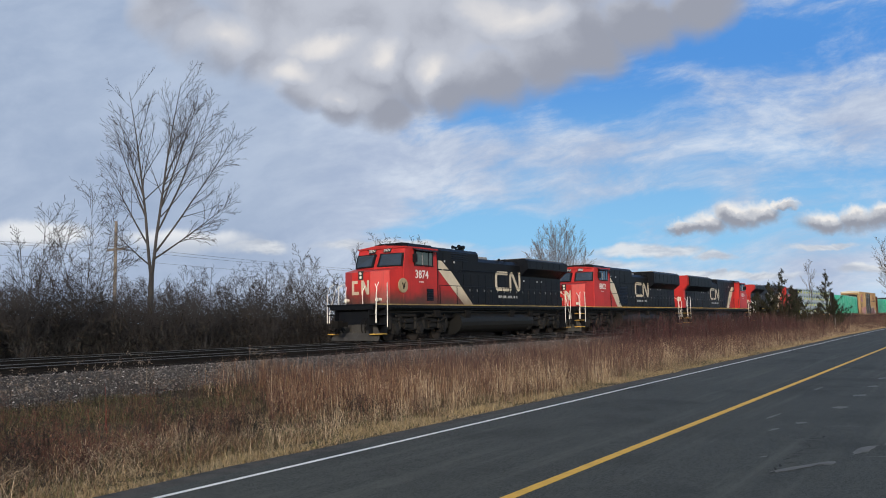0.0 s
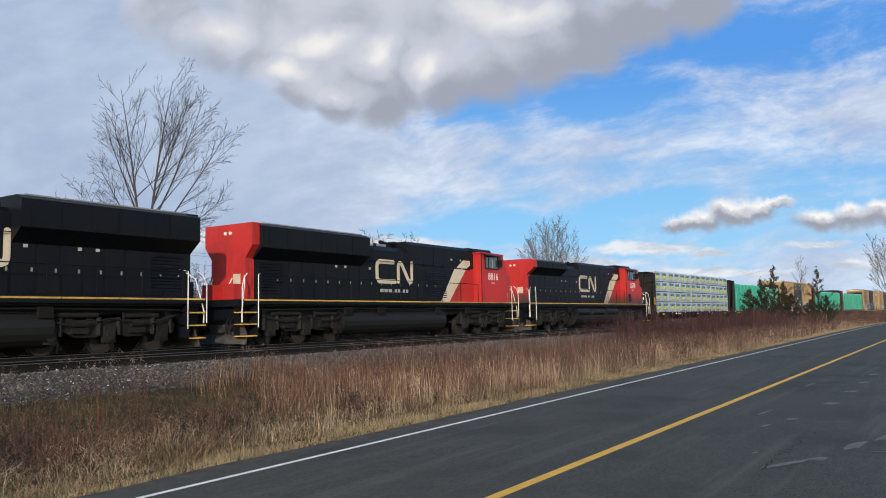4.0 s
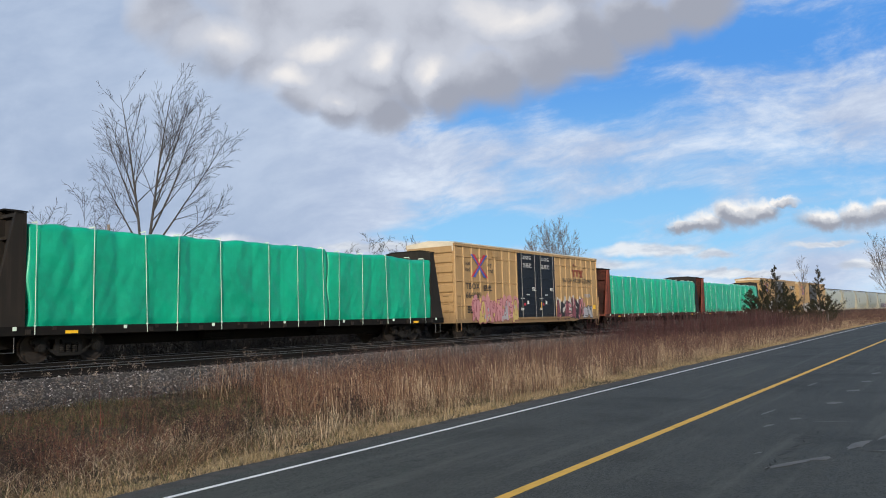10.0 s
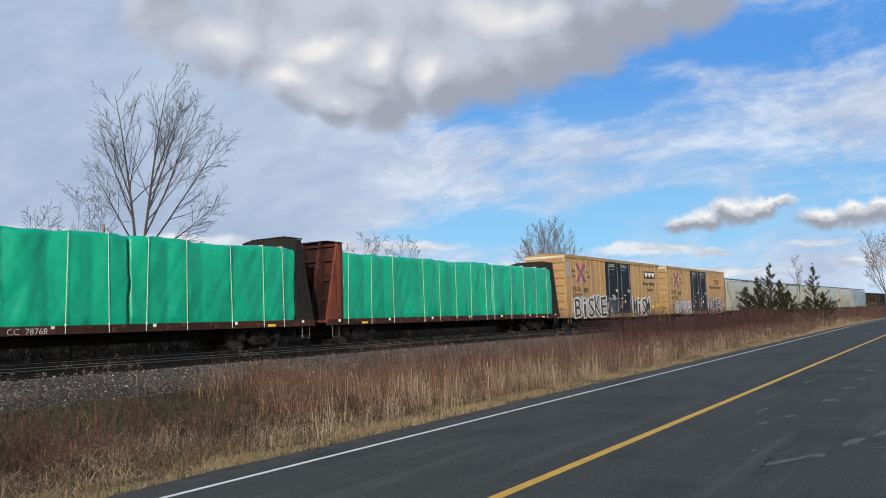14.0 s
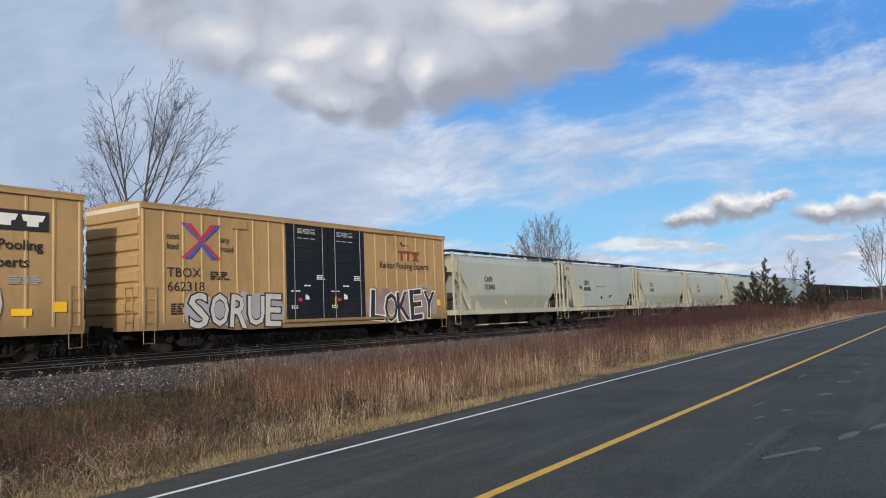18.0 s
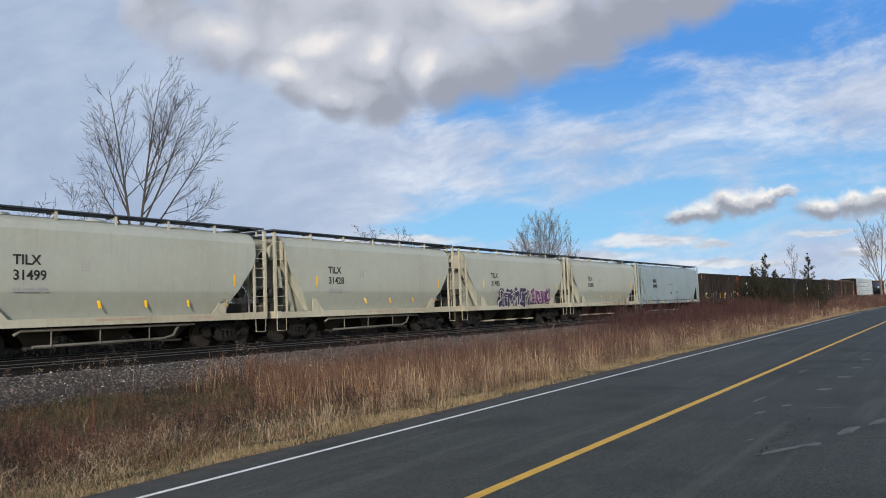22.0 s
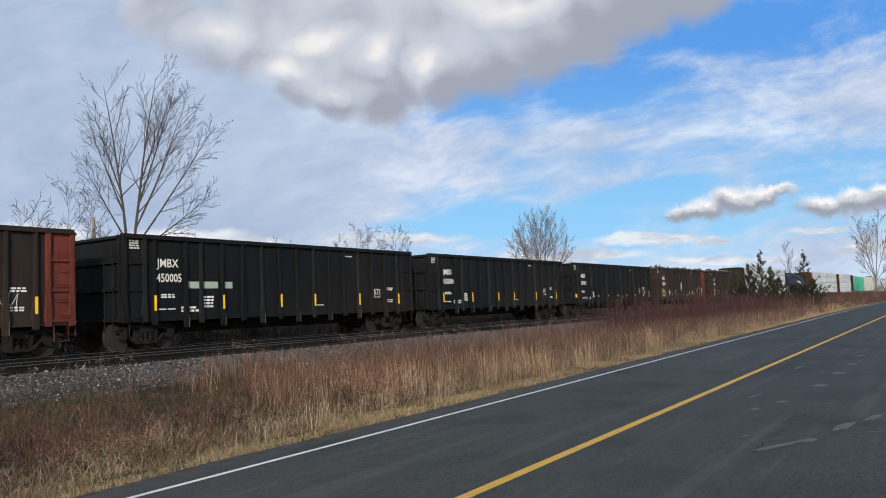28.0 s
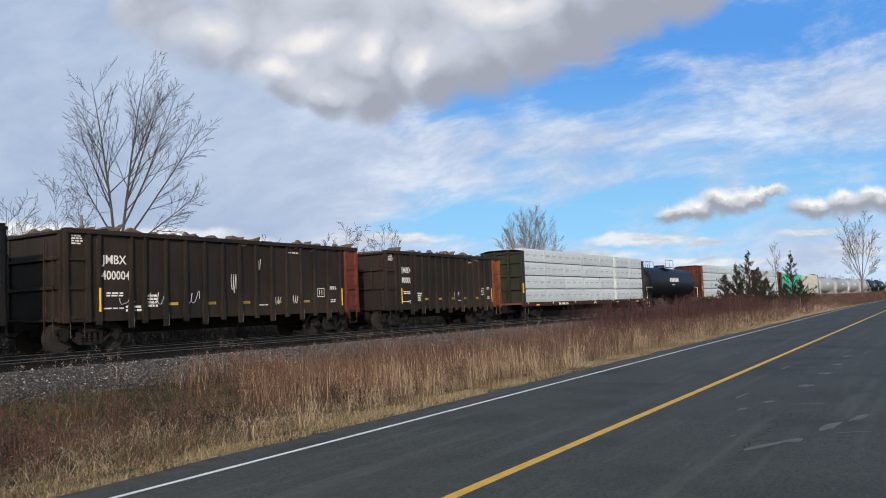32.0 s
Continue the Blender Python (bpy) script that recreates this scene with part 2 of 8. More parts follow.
SKY_HOLES = [(0.048, 0.267, 0.129, 0.036), (0.215, 0.268, 0.129, 0.050), (0.380, 0.345, 0.172, 0.050), (0.064, 0.115, 0.186, 0.029), (0.260, 0.145, 0.115, 0.021)]
VIEW_AZ = radians(57.2)


def sky_backdrop():
    """A wide piece of a sphere of 2.6 km behind everything; the sky texture of the world goes on round it."""
    r, nu, nv = 2600.0, 60, 34
    verts, uvs, faces = [], [], []
    for j in range(nv + 1):
        el = radians(-4 + 66 * j / nv)
        for i in range(nu + 1):
            az = radians(-62 + 124 * i / nu)
            a = VIEW_AZ + az
            verts.append((r * math.sin(a) * math.cos(el), r * math.cos(a) * math.cos(el), r * math.sin(el)))
            uvs.append((math.tan(az), math.tan(el) / math.cos(az)))
    for j in range(nv):
        for i in range(nu):
            k = j * (nu + 1) + i
            faces.append((k, k + 1, k + nu + 2, k + nu + 1))
    me = bpy.data.meshes.new("sky_backdrop")
    me.from_pydata(verts, [], faces)
    layer = me.uv_layers.new(name="UVMap")
    for loop in me.loops:
        layer.data[loop.index].uv = uvs[loop.vertex_index]
    me.materials.append(sky_material())
    ob = new("sky_backdrop", me)
    return tagged(ob, "blue winter sky with grey and white clouds", "sky", kind="structure")


SKY = sky_backdrop()

# ---- mesh helpers ----
class Geo:
    """Collects simple solids into one mesh."""

    def __init__(self):
        self.v, self.f = [], []

    def add(self, verts, faces):
        k = len(self.v)
        self.v.extend(verts)
        self.f.extend(tuple(i + k for i in f) for f in faces)
        return self

    def box(self, x0, x1, y0, y1, z0, z1):
        return self.add([(x, y, z) for z in (z0, z1) for y in (y0, y1) for x in (x0, x1)], [(0, 2, 3, 1), (4, 5, 7, 6), (0, 1, 5, 4), (2, 6, 7, 3), (0, 4, 6, 2), (1, 3, 7, 5)])

    def prism(self, poly, axis, a, b):
        """poly in the other two axes, in their order x, y, z."""
        n = len(poly)
        put = {"x": lambda p, s: (s, p[0], p[1]), "y": lambda p, s: (p[0], s, p[1]), "z": lambda p, s: (p[0], p[1], s)}[axis]
        verts = [put(p, a) for p in poly] + [put(p, b) for p in poly]
        return self.add(verts, [tuple(range(n)), tuple(range(2 * n - 1, n - 1, -1))] + [(i, i + n, (i + 1) % n + n, (i + 1) % n) for i in range(n)])

    def cyl(self, axis, c, r, a, b, n=16, r2=None):
        r2 = r if r2 is None else r2
        k = len(self.v)
        for s, rr in ((a, r), (b, r2)):
            for i in range(n):
                p, q = c[0] + rr * math.cos(2 * math.pi * i / n), c[1] + rr * math.sin(2 * math.pi * i / n)
                self.v.append({"x": (s, p, q), "y": (p, s, q), "z": (p, q, s)}[axis])
        self.f.append(tuple(range(k, k + n)))
        self.f.append(tuple(range(k + 2 * n - 1, k + n - 1, -1)))
        self.f.extend((k + i, k + n + i, k + n + (i + 1) % n, k + (i + 1) % n) for i in range(n))
        return self

    def tube(self, points, r=0.02, n=6):
        pts = [Vector(p) for p in points]
        rings = []
        for i, p in enumerate(pts):
            d = (pts[min(i + 1, len(pts) - 1)] - pts[max(i - 1, 0)]).normalized()
            s = d.cross(Vector((0, 0, 1)) if abs(d.z) < 0.9 else Vector((1, 0, 0))).normalized()
            u = s.cross(d)
            rr = r[i] if isinstance(r, (list, tuple)) else r
            k = len(self.v)
            self.v.extend(tuple(p + rr * (math.cos(2 * math.pi * j / n) * s + math.sin(2 * math.pi * j / n) * u)) for j in range(n))
            rings.append(k)
        for a, b in zip(rings, rings[1:]):
            self.f.extend((a + j, a + (j + 1) % n, b + (j + 1) % n, b + j) for j in range(n))
        self.f.append(tuple(rings[0] + j for j in reversed(range(n))))
        self.f.append(tuple(rings[-1] + j for j in range(n)))
        return self

    def flat(self, poly, y):
        """A thin plate in the x-z plane, 4 mm thick, its face at y towards the road."""
        return self.prism(poly, "y", y, y + 0.004)

    def mesh(self, name, mat, smooth=False):
        me = bpy.data.meshes.new(name)
        me.from_pydata(self.v, [], self.f)
        me.materials.append(mat)
        b = bmesh.new()
        b.from_mesh(me)
        bmesh.ops.recalc_face_normals(b, faces=b.faces[:])
        b.to_mesh(me)
        b.free()
        if smooth:
            me.shade_smooth()
        return me


def part(name, shape, mat, parent, label="", smooth=False):
    """One mesh object under a thing or a part; shape is a Geo or a ready mesh."""
    me = shape.mesh(name, mat, smooth) if isinstance(shape, Geo) else shape
    ob = new(name, me)
    ob.parent = parent
    return tagged(ob, label) if label else ob


def thing(name, m, label, category, group="", kind=""):
    ob = new(name)
    ob.matrix_world = m
    ob.empty_display_size = 0.3
    return tagged(ob, label, category, group, kind)


def soup(name, verts, faces, mat):
    """A large mesh from arrays: verts (n, 3), triangles (m, 3)."""
    me = bpy.data.meshes.new(name)
    me.vertices.add(len(verts))
    me.vertices.foreach_set("co", np.asarray(verts, np.float32).ravel())
    me.loops.add(faces.size)
    me.loops.foreach_set("vertex_index", np.asarray(faces, np.int32).ravel())
    me.polygons.add(len(faces))
    me.polygons.foreach_set("loop_start", np.arange(0, faces.size, 3, dtype=np.int32))
    me.update(calc_edges=True)
    me.materials.append(mat)
    return me


# ---- materials of the ground ----
def asphalt():
    """Fine aggregate, wheel paths along the road, stains and hairline cracks."""
    m = bpy.data.materials.new("asphalt")
    m.use_nodes = True
    n = Nodes(m.node_tree)
    p = m.node_tree.nodes["Principled BSDF"]
    co = n.coords()
    fine = n.noise(co, 70.0, 3, 0.8)
    speck = n.noise(co, 26.0, 4, 0.75)
    mid = n.noise(co, 5.0, 5, 0.65)
    lane = n.noise(co, 1.0, 5, 0.6, stretch=(0.10, 2.6, 1.0))
    col = n.mix(n.ramp(fine, 0.32, 0.70), (0.0125, 0.013, 0.011), (0.087, 0.092, 0.081))
    col = n.mix(n.math("MULTIPLY", n.ramp(speck, 0.42, 0.66), 0.55), col, (0.113, 0.117, 0.103))
    col = n.mix(n.math("MULTIPLY", n.ramp(speck, 0.46, 0.30), 0.5), col, (0.012, 0.012, 0.0105))
    col = n.mix(n.math("MULTIPLY", n.ramp(mid, 0.45, 0.65), 0.45), col, (0.091, 0.094, 0.081))
    col = n.mix(n.math("MULTIPLY", n.ramp(lane, 0.50, 0.66), 0.42), col, (0.112, 0.116, 0.098))
    col = n.mix(n.math("MULTIPLY", n.ramp(n.noise(co, 0.45, 4), 0.48, 0.72), 0.45), col, (0.020, 0.0205, 0.0175))
    vor = m.node_tree.nodes.new("ShaderNodeTexVoronoi")
    vor.feature = "DISTANCE_TO_EDGE"
    n.put(vor.inputs["Vector"], n.vec("ADD", n.vec("MULTIPLY", co, (0.35, 0.75, 1.0)), n.vec("MULTIPLY", n.noise(co, 2.5, 4, 0.6, True), (0.5, 0.5, 0.0))))
    crack = n.math("MULTIPLY", n.ramp(vor.outputs["Distance"], 0.010, 0.003), n.ramp(n.noise(co, 0.28, 2), 0.52, 0.6))
    col = n.mix(n.math("MULTIPLY", crack, 0.6), col, (0.012, 0.012, 0.013))
    n.put(p.inputs["Base Color"], col)
    n.put(p.inputs["Roughness"], n.math("MULTIPLY_ADD", mid, 0.2, 0.68))
    p.inputs["Specular IOR Level"].default_value = 0.12
    b = m.node_tree.nodes.new("ShaderNodeBump")
    b.inputs["Strength"].default_value, b.inputs["Distance"].default_value = 0.6, 0.004
    n.put(b.inputs["Height"], fine)
    n.put(p.inputs["Normal"], b.outputs[0])
    return m


ASPHALT = asphalt()
YELLOW = surface("yellow_road_paint", (0.70, 0.405, 0.050), 0.7, grain=30, dirt=0.45, bump=0.002)
WHITE = surface("white_road_paint", (0.80, 0.79, 0.75), 0.7, grain=30, dirt=0.4, bump=0.002)
PATCH = surface("pale_road_wear", (0.125, 0.126, 0.120), 0.85, grain=20, dirt=0.6, bump=0.002)
CRACK = surface("open_crack", (0.008, 0.008, 0.008), 0.9, grain=20)
SOIL = surface("dry_turf", (0.060, 0.048, 0.030), 0.95, grain=7, dirt=0.9, bump=0.03, dark=(0.024, 0.022, 0.013), spec=0.1)
GRAVEL = surface("shoulder_gravel", (0.060, 0.056, 0.048), 0.9, grain=30, dirt=0.9, bump=0.03, dark=(0.018, 0.016, 0.014))
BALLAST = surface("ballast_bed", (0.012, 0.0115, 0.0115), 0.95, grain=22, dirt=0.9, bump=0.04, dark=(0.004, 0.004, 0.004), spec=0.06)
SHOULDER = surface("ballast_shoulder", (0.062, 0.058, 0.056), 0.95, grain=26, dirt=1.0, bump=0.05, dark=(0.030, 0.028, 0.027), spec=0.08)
HEADM = surface("polished_rail_head", (0.10, 0.105, 0.115), 0.40, 0.5, grain=20, dirt=0.3, bump=0)
RAILM = surface("rail_steel", (0.012, 0.011, 0.011), 0.75, 0.0, grain=20, dirt=0.5, spec=0.1)
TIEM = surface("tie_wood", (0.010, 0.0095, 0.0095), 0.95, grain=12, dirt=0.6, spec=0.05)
BARK = surface("grey_bark", (0.050, 0.046, 0.046), 0.9, grain=9, dirt=0.6)
TWIG = surface("twig_bark", (0.046, 0.041, 0.040), 0.9, grain=4, dirt=0.5, bump=0)
PALETWIG = surface("pale_twig_bark", (0.135, 0.120, 0.115), 0.9, grain=4, dirt=0.5, bump=0)
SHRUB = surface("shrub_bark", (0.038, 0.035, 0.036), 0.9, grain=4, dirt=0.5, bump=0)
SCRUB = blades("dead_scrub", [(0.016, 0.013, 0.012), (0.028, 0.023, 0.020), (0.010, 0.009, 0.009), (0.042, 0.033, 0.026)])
CEDAR = blades("cedar_needles", [(0.010, 0.014, 0.008), (0.018, 0.024, 0.012), (0.034, 0.030, 0.018), (0.055, 0.038, 0.025)])
WEED = blades("tall_brown_weeds", [(0.0425, 0.02513, 0.024), (0.075, 0.04425, 0.039), (0.0625, 0.03245, 0.033), (0.0575, 0.03387, 0.03108), (0.122, 0.06785, 0.0552), (0.0791, 0.03729, 0.03792), (0.186, 0.1102, 0.07752), (0.0431, 0.02714, 0.0258), (0.144, 0.07623, 0.06552), (0.316, 0.2289, 0.1632)])
RUST = blades("rust_grass", [(0.122, 0.055, 0.035), (0.188, 0.092, 0.057), (0.068, 0.034, 0.024), (0.25, 0.155, 0.095), (0.042, 0.024, 0.019), (0.148, 0.067, 0.043), (0.34, 0.235, 0.155), (0.058, 0.028, 0.022)])
STRAW = blades("pale_straw", [(0.30, 0.215, 0.135), (0.54, 0.42, 0.285), (0.42, 0.30, 0.195), (0.20, 0.14, 0.088), (0.64, 0.52, 0.37), (0.35, 0.235, 0.158)])
VERGE = blades("verge_grass", [(0.40, 0.29, 0.155), (0.34, 0.235, 0.125), (0.46, 0.35, 0.20), (0.27, 0.205, 0.095), (0.54, 0.42, 0.26), (0.20, 0.155, 0.075), (0.40, 0.29, 0.17)])
TURF = blades("short_turf", [(0.095, 0.088, 0.040), (0.070, 0.088, 0.030), (0.13, 0.10, 0.056), (0.085, 0.052, 0.034), (0.040, 0.040, 0.022), (0.19, 0.15, 0.09), (0.085, 0.100, 0.036), (0.060, 0.076, 0.026)])
MIXED = blades("matted_weeds", [(0.13, 0.0806, 0.0468), (0.221, 0.15, 0.0858), (0.0975, 0.0858, 0.0338), (0.078, 0.0442, 0.0325), (0.312, 0.215, 0.13), (0.156, 0.078, 0.052), (0.052, 0.0364, 0.0234), (0.416, 0.305, 0.189)])
MAROON = blades("reddish_weeds", [(0.07, 0.0308, 0.0252), (0.112, 0.0504, 0.0364), (0.154, 0.077, 0.0504), (0.049, 0.028, 0.0224), (0.091, 0.0392, 0.0336)])
REDSHOOT = blades("red_bark", [(0.13, 0.022, 0.020), (0.18, 0.034, 0.028), (0.09, 0.020, 0.020)])
DOGWOOD = blades("dark_red_shoots", [(0.050, 0.0180, 0.0215), (0.072, 0.0240, 0.0280), (0.036, 0.01904, 0.02006), (0.085, 0.0448, 0.04012), (0.050, 0.0336, 0.03068)])
FLUFF = blades("grey_weed_fluff", [(0.050, 0.042, 0.038), (0.085, 0.070, 0.062), (0.034, 0.028, 0.026), (0.13, 0.105, 0.092)])
SEEDS = blades("grey_seed_heads", [(0.12, 0.095, 0.085), (0.20, 0.165, 0.14), (0.09, 0.07, 0.06)])


# ---- ground ----
def white_y(x):
    return 6.78 + 0.0225 * x if x < 70 else 8.355 + 0.0225 * 40 * (1 - math.exp(-(x - 70) / 40))


def yellow_y(x):
    return 3.84 + 0.004 * min(x, 120)


def ground_z(x, y):
    """Height of the ground: road bed, shallow ditch, embankment, fields."""
    d = bend(x)[0]
    e = white_y(min(max(x, -60), 160)) + 0.5
    yy = y - d * min(1.0, max(0.0, (y - e) / (16.6 - e))) if y > e else y
    pts = ((-400, 0.0), (-1, -0.05), (e, -0.05), (e + 1.2, -0.12), (13, -0.22), (16.2, 0.0), (17.0, 0.10), (18.2, 0.60), (27.0, 0.60), (29.2, 0.05), (34, 0.1), (3000, 0.1))
    for (a, za), (b, zb) in zip(pts, pts[1:]):
        if yy <= b:
            u = max(0.0, (yy - a) / (b - a))
            return za + (zb - za) * u
    return 0.1


def ground():
    xs = sorted({*[-2800, -1200, -500, -200, -100, -60, -40], *np.arange(-30, 60, 0.75).tolist(), *np.arange(60, 200, 4.0).tolist(), *np.arange(200, 460, 20).tolist(), 700, 1200, 2800})
    ys = sorted({*[-2800, -1200, -400, -100, -30, -10, -4, -1.5], *np.arange(-1, 36, 0.4).tolist(), *np.arange(36, 60, 4).tolist(), 80, 140, 300, 700, 1400, 2800})
    v = []
    for x in xs:
        for y in ys:
            z = ground_z(x, y)
            if 7.6 < y < 17 and -40 < x < 200:
                z += 0.10 * noise.noise((x * 0.5, y * 0.6, 0)) * min(1.0, (y - 7.6) / 2)
            elif y > 29:
                z += 0.12 * noise.noise((x * 0.2, y * 0.2, 3))
            v.append((x, y, z))
    ny = len(ys)
    f = [(i * ny + j, (i + 1) * ny + j, (i + 1) * ny + j + 1, i * ny + j + 1) for i in range(len(xs) - 1) for j in range(ny - 1)]
    me = bpy.data.meshes.new("ground")
    me.from_pydata(v, [], f)
    me.materials.append(SOIL)
    me.materials.append(BALLAST)
    me.materials.append(SHOULDER)
    me.shade_smooth()
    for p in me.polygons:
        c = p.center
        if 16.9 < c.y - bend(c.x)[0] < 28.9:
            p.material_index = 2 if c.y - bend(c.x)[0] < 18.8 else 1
    tagged(new("ground", me), "dry brown turf and a grey gravel railway bed", "ground", kind="structure")


def strip(name, lo, hi, z, mat, x0=-70.0, x1=420.0, step=1.5, thick=0.0, parent=None):
    """A long strip between two lines y = lo(x) and y = hi(x)."""
    g = Geo()
    n = int((x1 - x0) / step)
    for i in range(n + 1):
        x = x0 + (x1 - x0) * i / n
        g.v += [(x, lo(x), z), (x, hi(x), z), (x, hi(x), z - thick), (x, lo(x), z - thick)]
    for i in range(n):
        a, b = 4 * i, 4 * i + 4
        g.f += [(a, b, b + 1, a + 1)] + ([(a + 1, b + 1, b + 2, a + 2), (a + 3, a, b, b + 3)] if thick else [])
    return part(name, g, mat, parent)


def road():
    root = thing("road", Matrix.Identity(4), "dark grey two-lane asphalt road with worn surface", "road", kind="structure")
    strip("asphalt", lambda x: 0.25, lambda x: white_y(x) + 0.32 + 0.06 * noise.noise((x * 0.8, 0, 0)), 0.0, ASPHALT, thick=0.12, parent=root)
    strip("yellow_line", lambda x: yellow_y(x) - 0.065, lambda x: yellow_y(x) + 0.065, 0.004, YELLOW, parent=root)
    strip("white_line", lambda x: white_y(x) - 0.04, lambda x: white_y(x) + 0.04, 0.004, WHITE, parent=root)
    strip("gravel_edge", lambda x: white_y(x) + 0.30, lambda x: white_y(x) + 0.72 + 0.12 * noise.noise((x * 0.7, 5, 0)), -0.02, GRAVEL, thick=0.06, parent=root)
    # worn pale patches, thin scratches and a dark crack in the near lane
    rnd = random.Random(5)
    wear = [(9.65, 1.80, 0.62, 0.045, -24), (10.1, 1.56, 0.20, 0.06, -20), (13.5, 1.85, 0.36, 0.012, -64), (16.2, 2.22, 0.26, 0.10, -15), (18.7, 2.21, 0.28, 0.10, -15), (21.1, 2.2, 0.3, 0.10, -10), (23.9, 2.24, 0.34, 0.10, -10), (13.65, 2.45, 0.16, 0.07, -15), (12.65, 2.67, 0.22, 0.04, -10), (10.2, 2.28, 0.10, 0.02, -20), (11.3, 1.30, 0.5, 0.07, -10), (12.2, 1.05, 0.4, 0.06, -12), (10.9, 1.02, 0.3, 0.015, -60), (14.4, 3.0, 0.5, 0.03, -4), (20.0, 3.2, 0.7, 0.03, -2)]
    crack = [(9.24 + 0.23 * i, 1.97 + 0.05 * rnd.uniform(-1, 1), 0.11, 0.014, rnd.uniform(-70, 20)) for i in range(14)]
    for row, mat, name in [(r, PATCH, "worn_patch") for r in wear] + [(r, CRACK, "crack") for r in crack]:
        x, y, a, b, turn = row
        c, s = math.cos(radians(turn)), math.sin(radians(turn))
        for k in range(2 if mat is PATCH else 1):
            pts = []
            for i in range(16):
                u, v = a * math.cos(i * 0.3927) * rnd.uniform(0.55, 1.2) * (1 - 0.3 * k), b * math.sin(i * 0.3927) * rnd.uniform(0.4, 1.5)
                pts.append((x + u * c - v * s, y + u * s + v * c, 0.004 + 0.002 * k))
            g = Geo()
            g.v, g.f = pts, [tuple(range(16))]
            part(name, g, mat, root)


def track(side, tie_x):
    root = thing("railway_track", Matrix.Identity(4), "steel rails on dark wooden ties in ballast", "railway track", "tracks beside the road", "structure")
    for off in (-0.7535, 0.7535):
        g = Geo()
        prof = [(-0.036, 0), (0.036, 0), (0.036, -0.04), (0.01, -0.055), (0.01, -0.14), (0.075, -0.155), (0.075, -0.172), (-0.075, -0.172), (-0.075, -0.155), (-0.01, -0.14), (-0.01, -0.055), (-0.036, -0.04)]
        xs = [-120 + 3.0 * i for i in range(181)]
        for x in xs:
            y = TRACK_Y + side + off + bend(x)[0]
            g.v += [(x, y + p[0], RAIL_Z + p[1]) for p in prof]
        m = len(prof)
        for i in range(len(xs) - 1):
            g.f += [(i * m + j, i * m + (j + 1) % m, (i + 1) * m + (j + 1) % m, (i + 1) * m + j) for j in range(m)]
        rail = part("rail", g, RAILM, root)
        head = Geo()
        for x in xs:
            y = TRACK_Y + side + off + bend(x)[0]
            head.v += [(x, y - 0.0385, RAIL_Z + 0.003), (x, y + 0.0385, RAIL_Z + 0.003), (x, y + 0.0385, RAIL_Z - 0.010), (x, y - 0.0385, RAIL_Z - 0.010)]
        for i in range(len(xs) - 1):
            head.f += [(4 * i + j, 4 * i + (j + 1) % 4, 4 * i + 4 + (j + 1) % 4, 4 * i + 4 + j) for j in range(4)]
        part("rail_head", head, HEADM, rail)
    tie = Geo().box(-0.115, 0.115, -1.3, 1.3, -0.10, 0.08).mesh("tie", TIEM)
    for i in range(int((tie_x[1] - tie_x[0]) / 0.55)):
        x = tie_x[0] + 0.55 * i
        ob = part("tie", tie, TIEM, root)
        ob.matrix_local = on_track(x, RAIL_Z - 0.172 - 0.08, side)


def stones():
    rng = np.random.default_rng(3)
    n = 34000
    x = rng.uniform(4, 46, n)
    y = np.where(rng.random(n) < 0.8, rng.uniform(16.6, 18.4, n), rng.uniform(18.3, 20.5, n))
    size = rng.uniform(0.012, 0.030, n) * np.where(rng.random(n) < 0.015, 1.9, 1.0)
    z = np.array([ground_z(a, b) for a, b in zip(x, y)]) + size * 0.35
    base = np.array([(1, 0, 0), (0, 1, 0), (-1, 0, 0), (0, -1, 0), (0, 0, 1), (0, 0, -1)], float)
    tri = np.array([(0, 1, 4), (1, 2, 4), (2, 3, 4), (3, 0, 4), (1, 0, 5), (2, 1, 5), (3, 2, 5), (0, 3, 5)])
    v = base[None] * rng.uniform(0.55, 1.25, (n, 6, 1)) + rng.uniform(-0.25, 0.25, (n, 6, 3))
    v = v * size[:, None, None] * np.array([1.2, 1.2, 0.8]) + np.stack([x, y, z], 1)[:, None]
    f = (tri[None] + 6 * np.arange(n)[:, None, None]).reshape(-1, 3)
    m = bpy.data.materials.new("loose_stone")
    m.use_nodes = True
    nn = Nodes(m.node_tree)
    geo = m.node_tree.nodes.new("ShaderNodeNewGeometry")
    r = geo.outputs["Random Per Island"]
    col = nn.mix(nn.ramp(r, 0.0, 0.9), (0.034, 0.031, 0.030), (0.140, 0.130, 0.127))
    col = nn.mix(nn.ramp(r, 0.93, 0.99), col, (0.40, 0.38, 0.37))
    p = m.node_tree.nodes["Principled BSDF"]
    nn.put(p.inputs["Base Color"], col)
    p.inputs["Roughness"].default_value = 0.9
    ob = new("ballast_stones", soup("ballast_stones", v.reshape(-1, 3), f, m))
    tagged(ob, "loose grey crushed stone beside the rails", "gravel", kind="stuff")


def waves(x, y, size, seed):
    """Smooth patches between about -1 and 1, size metres across."""
    r = random.Random(seed)
    out = np.zeros_like(x)
    for k in range(7):
        a, s = r.uniform(0, 6.28), r.uniform(0.6, 2.2) * 3.1 / size
        out += np.sin(x * s * math.cos(a) + y * s * math.sin(a) + r.uniform(0, 6.28)) / (1 + 0.25 * k)
    return out / 2.6


def from_road(x, y):
    return y - np.where(x < 70, 6.78 + 0.0225 * x, 8.355 + 0.9 * (1 - np.exp(-(x - 70) / 40))) - 0.72


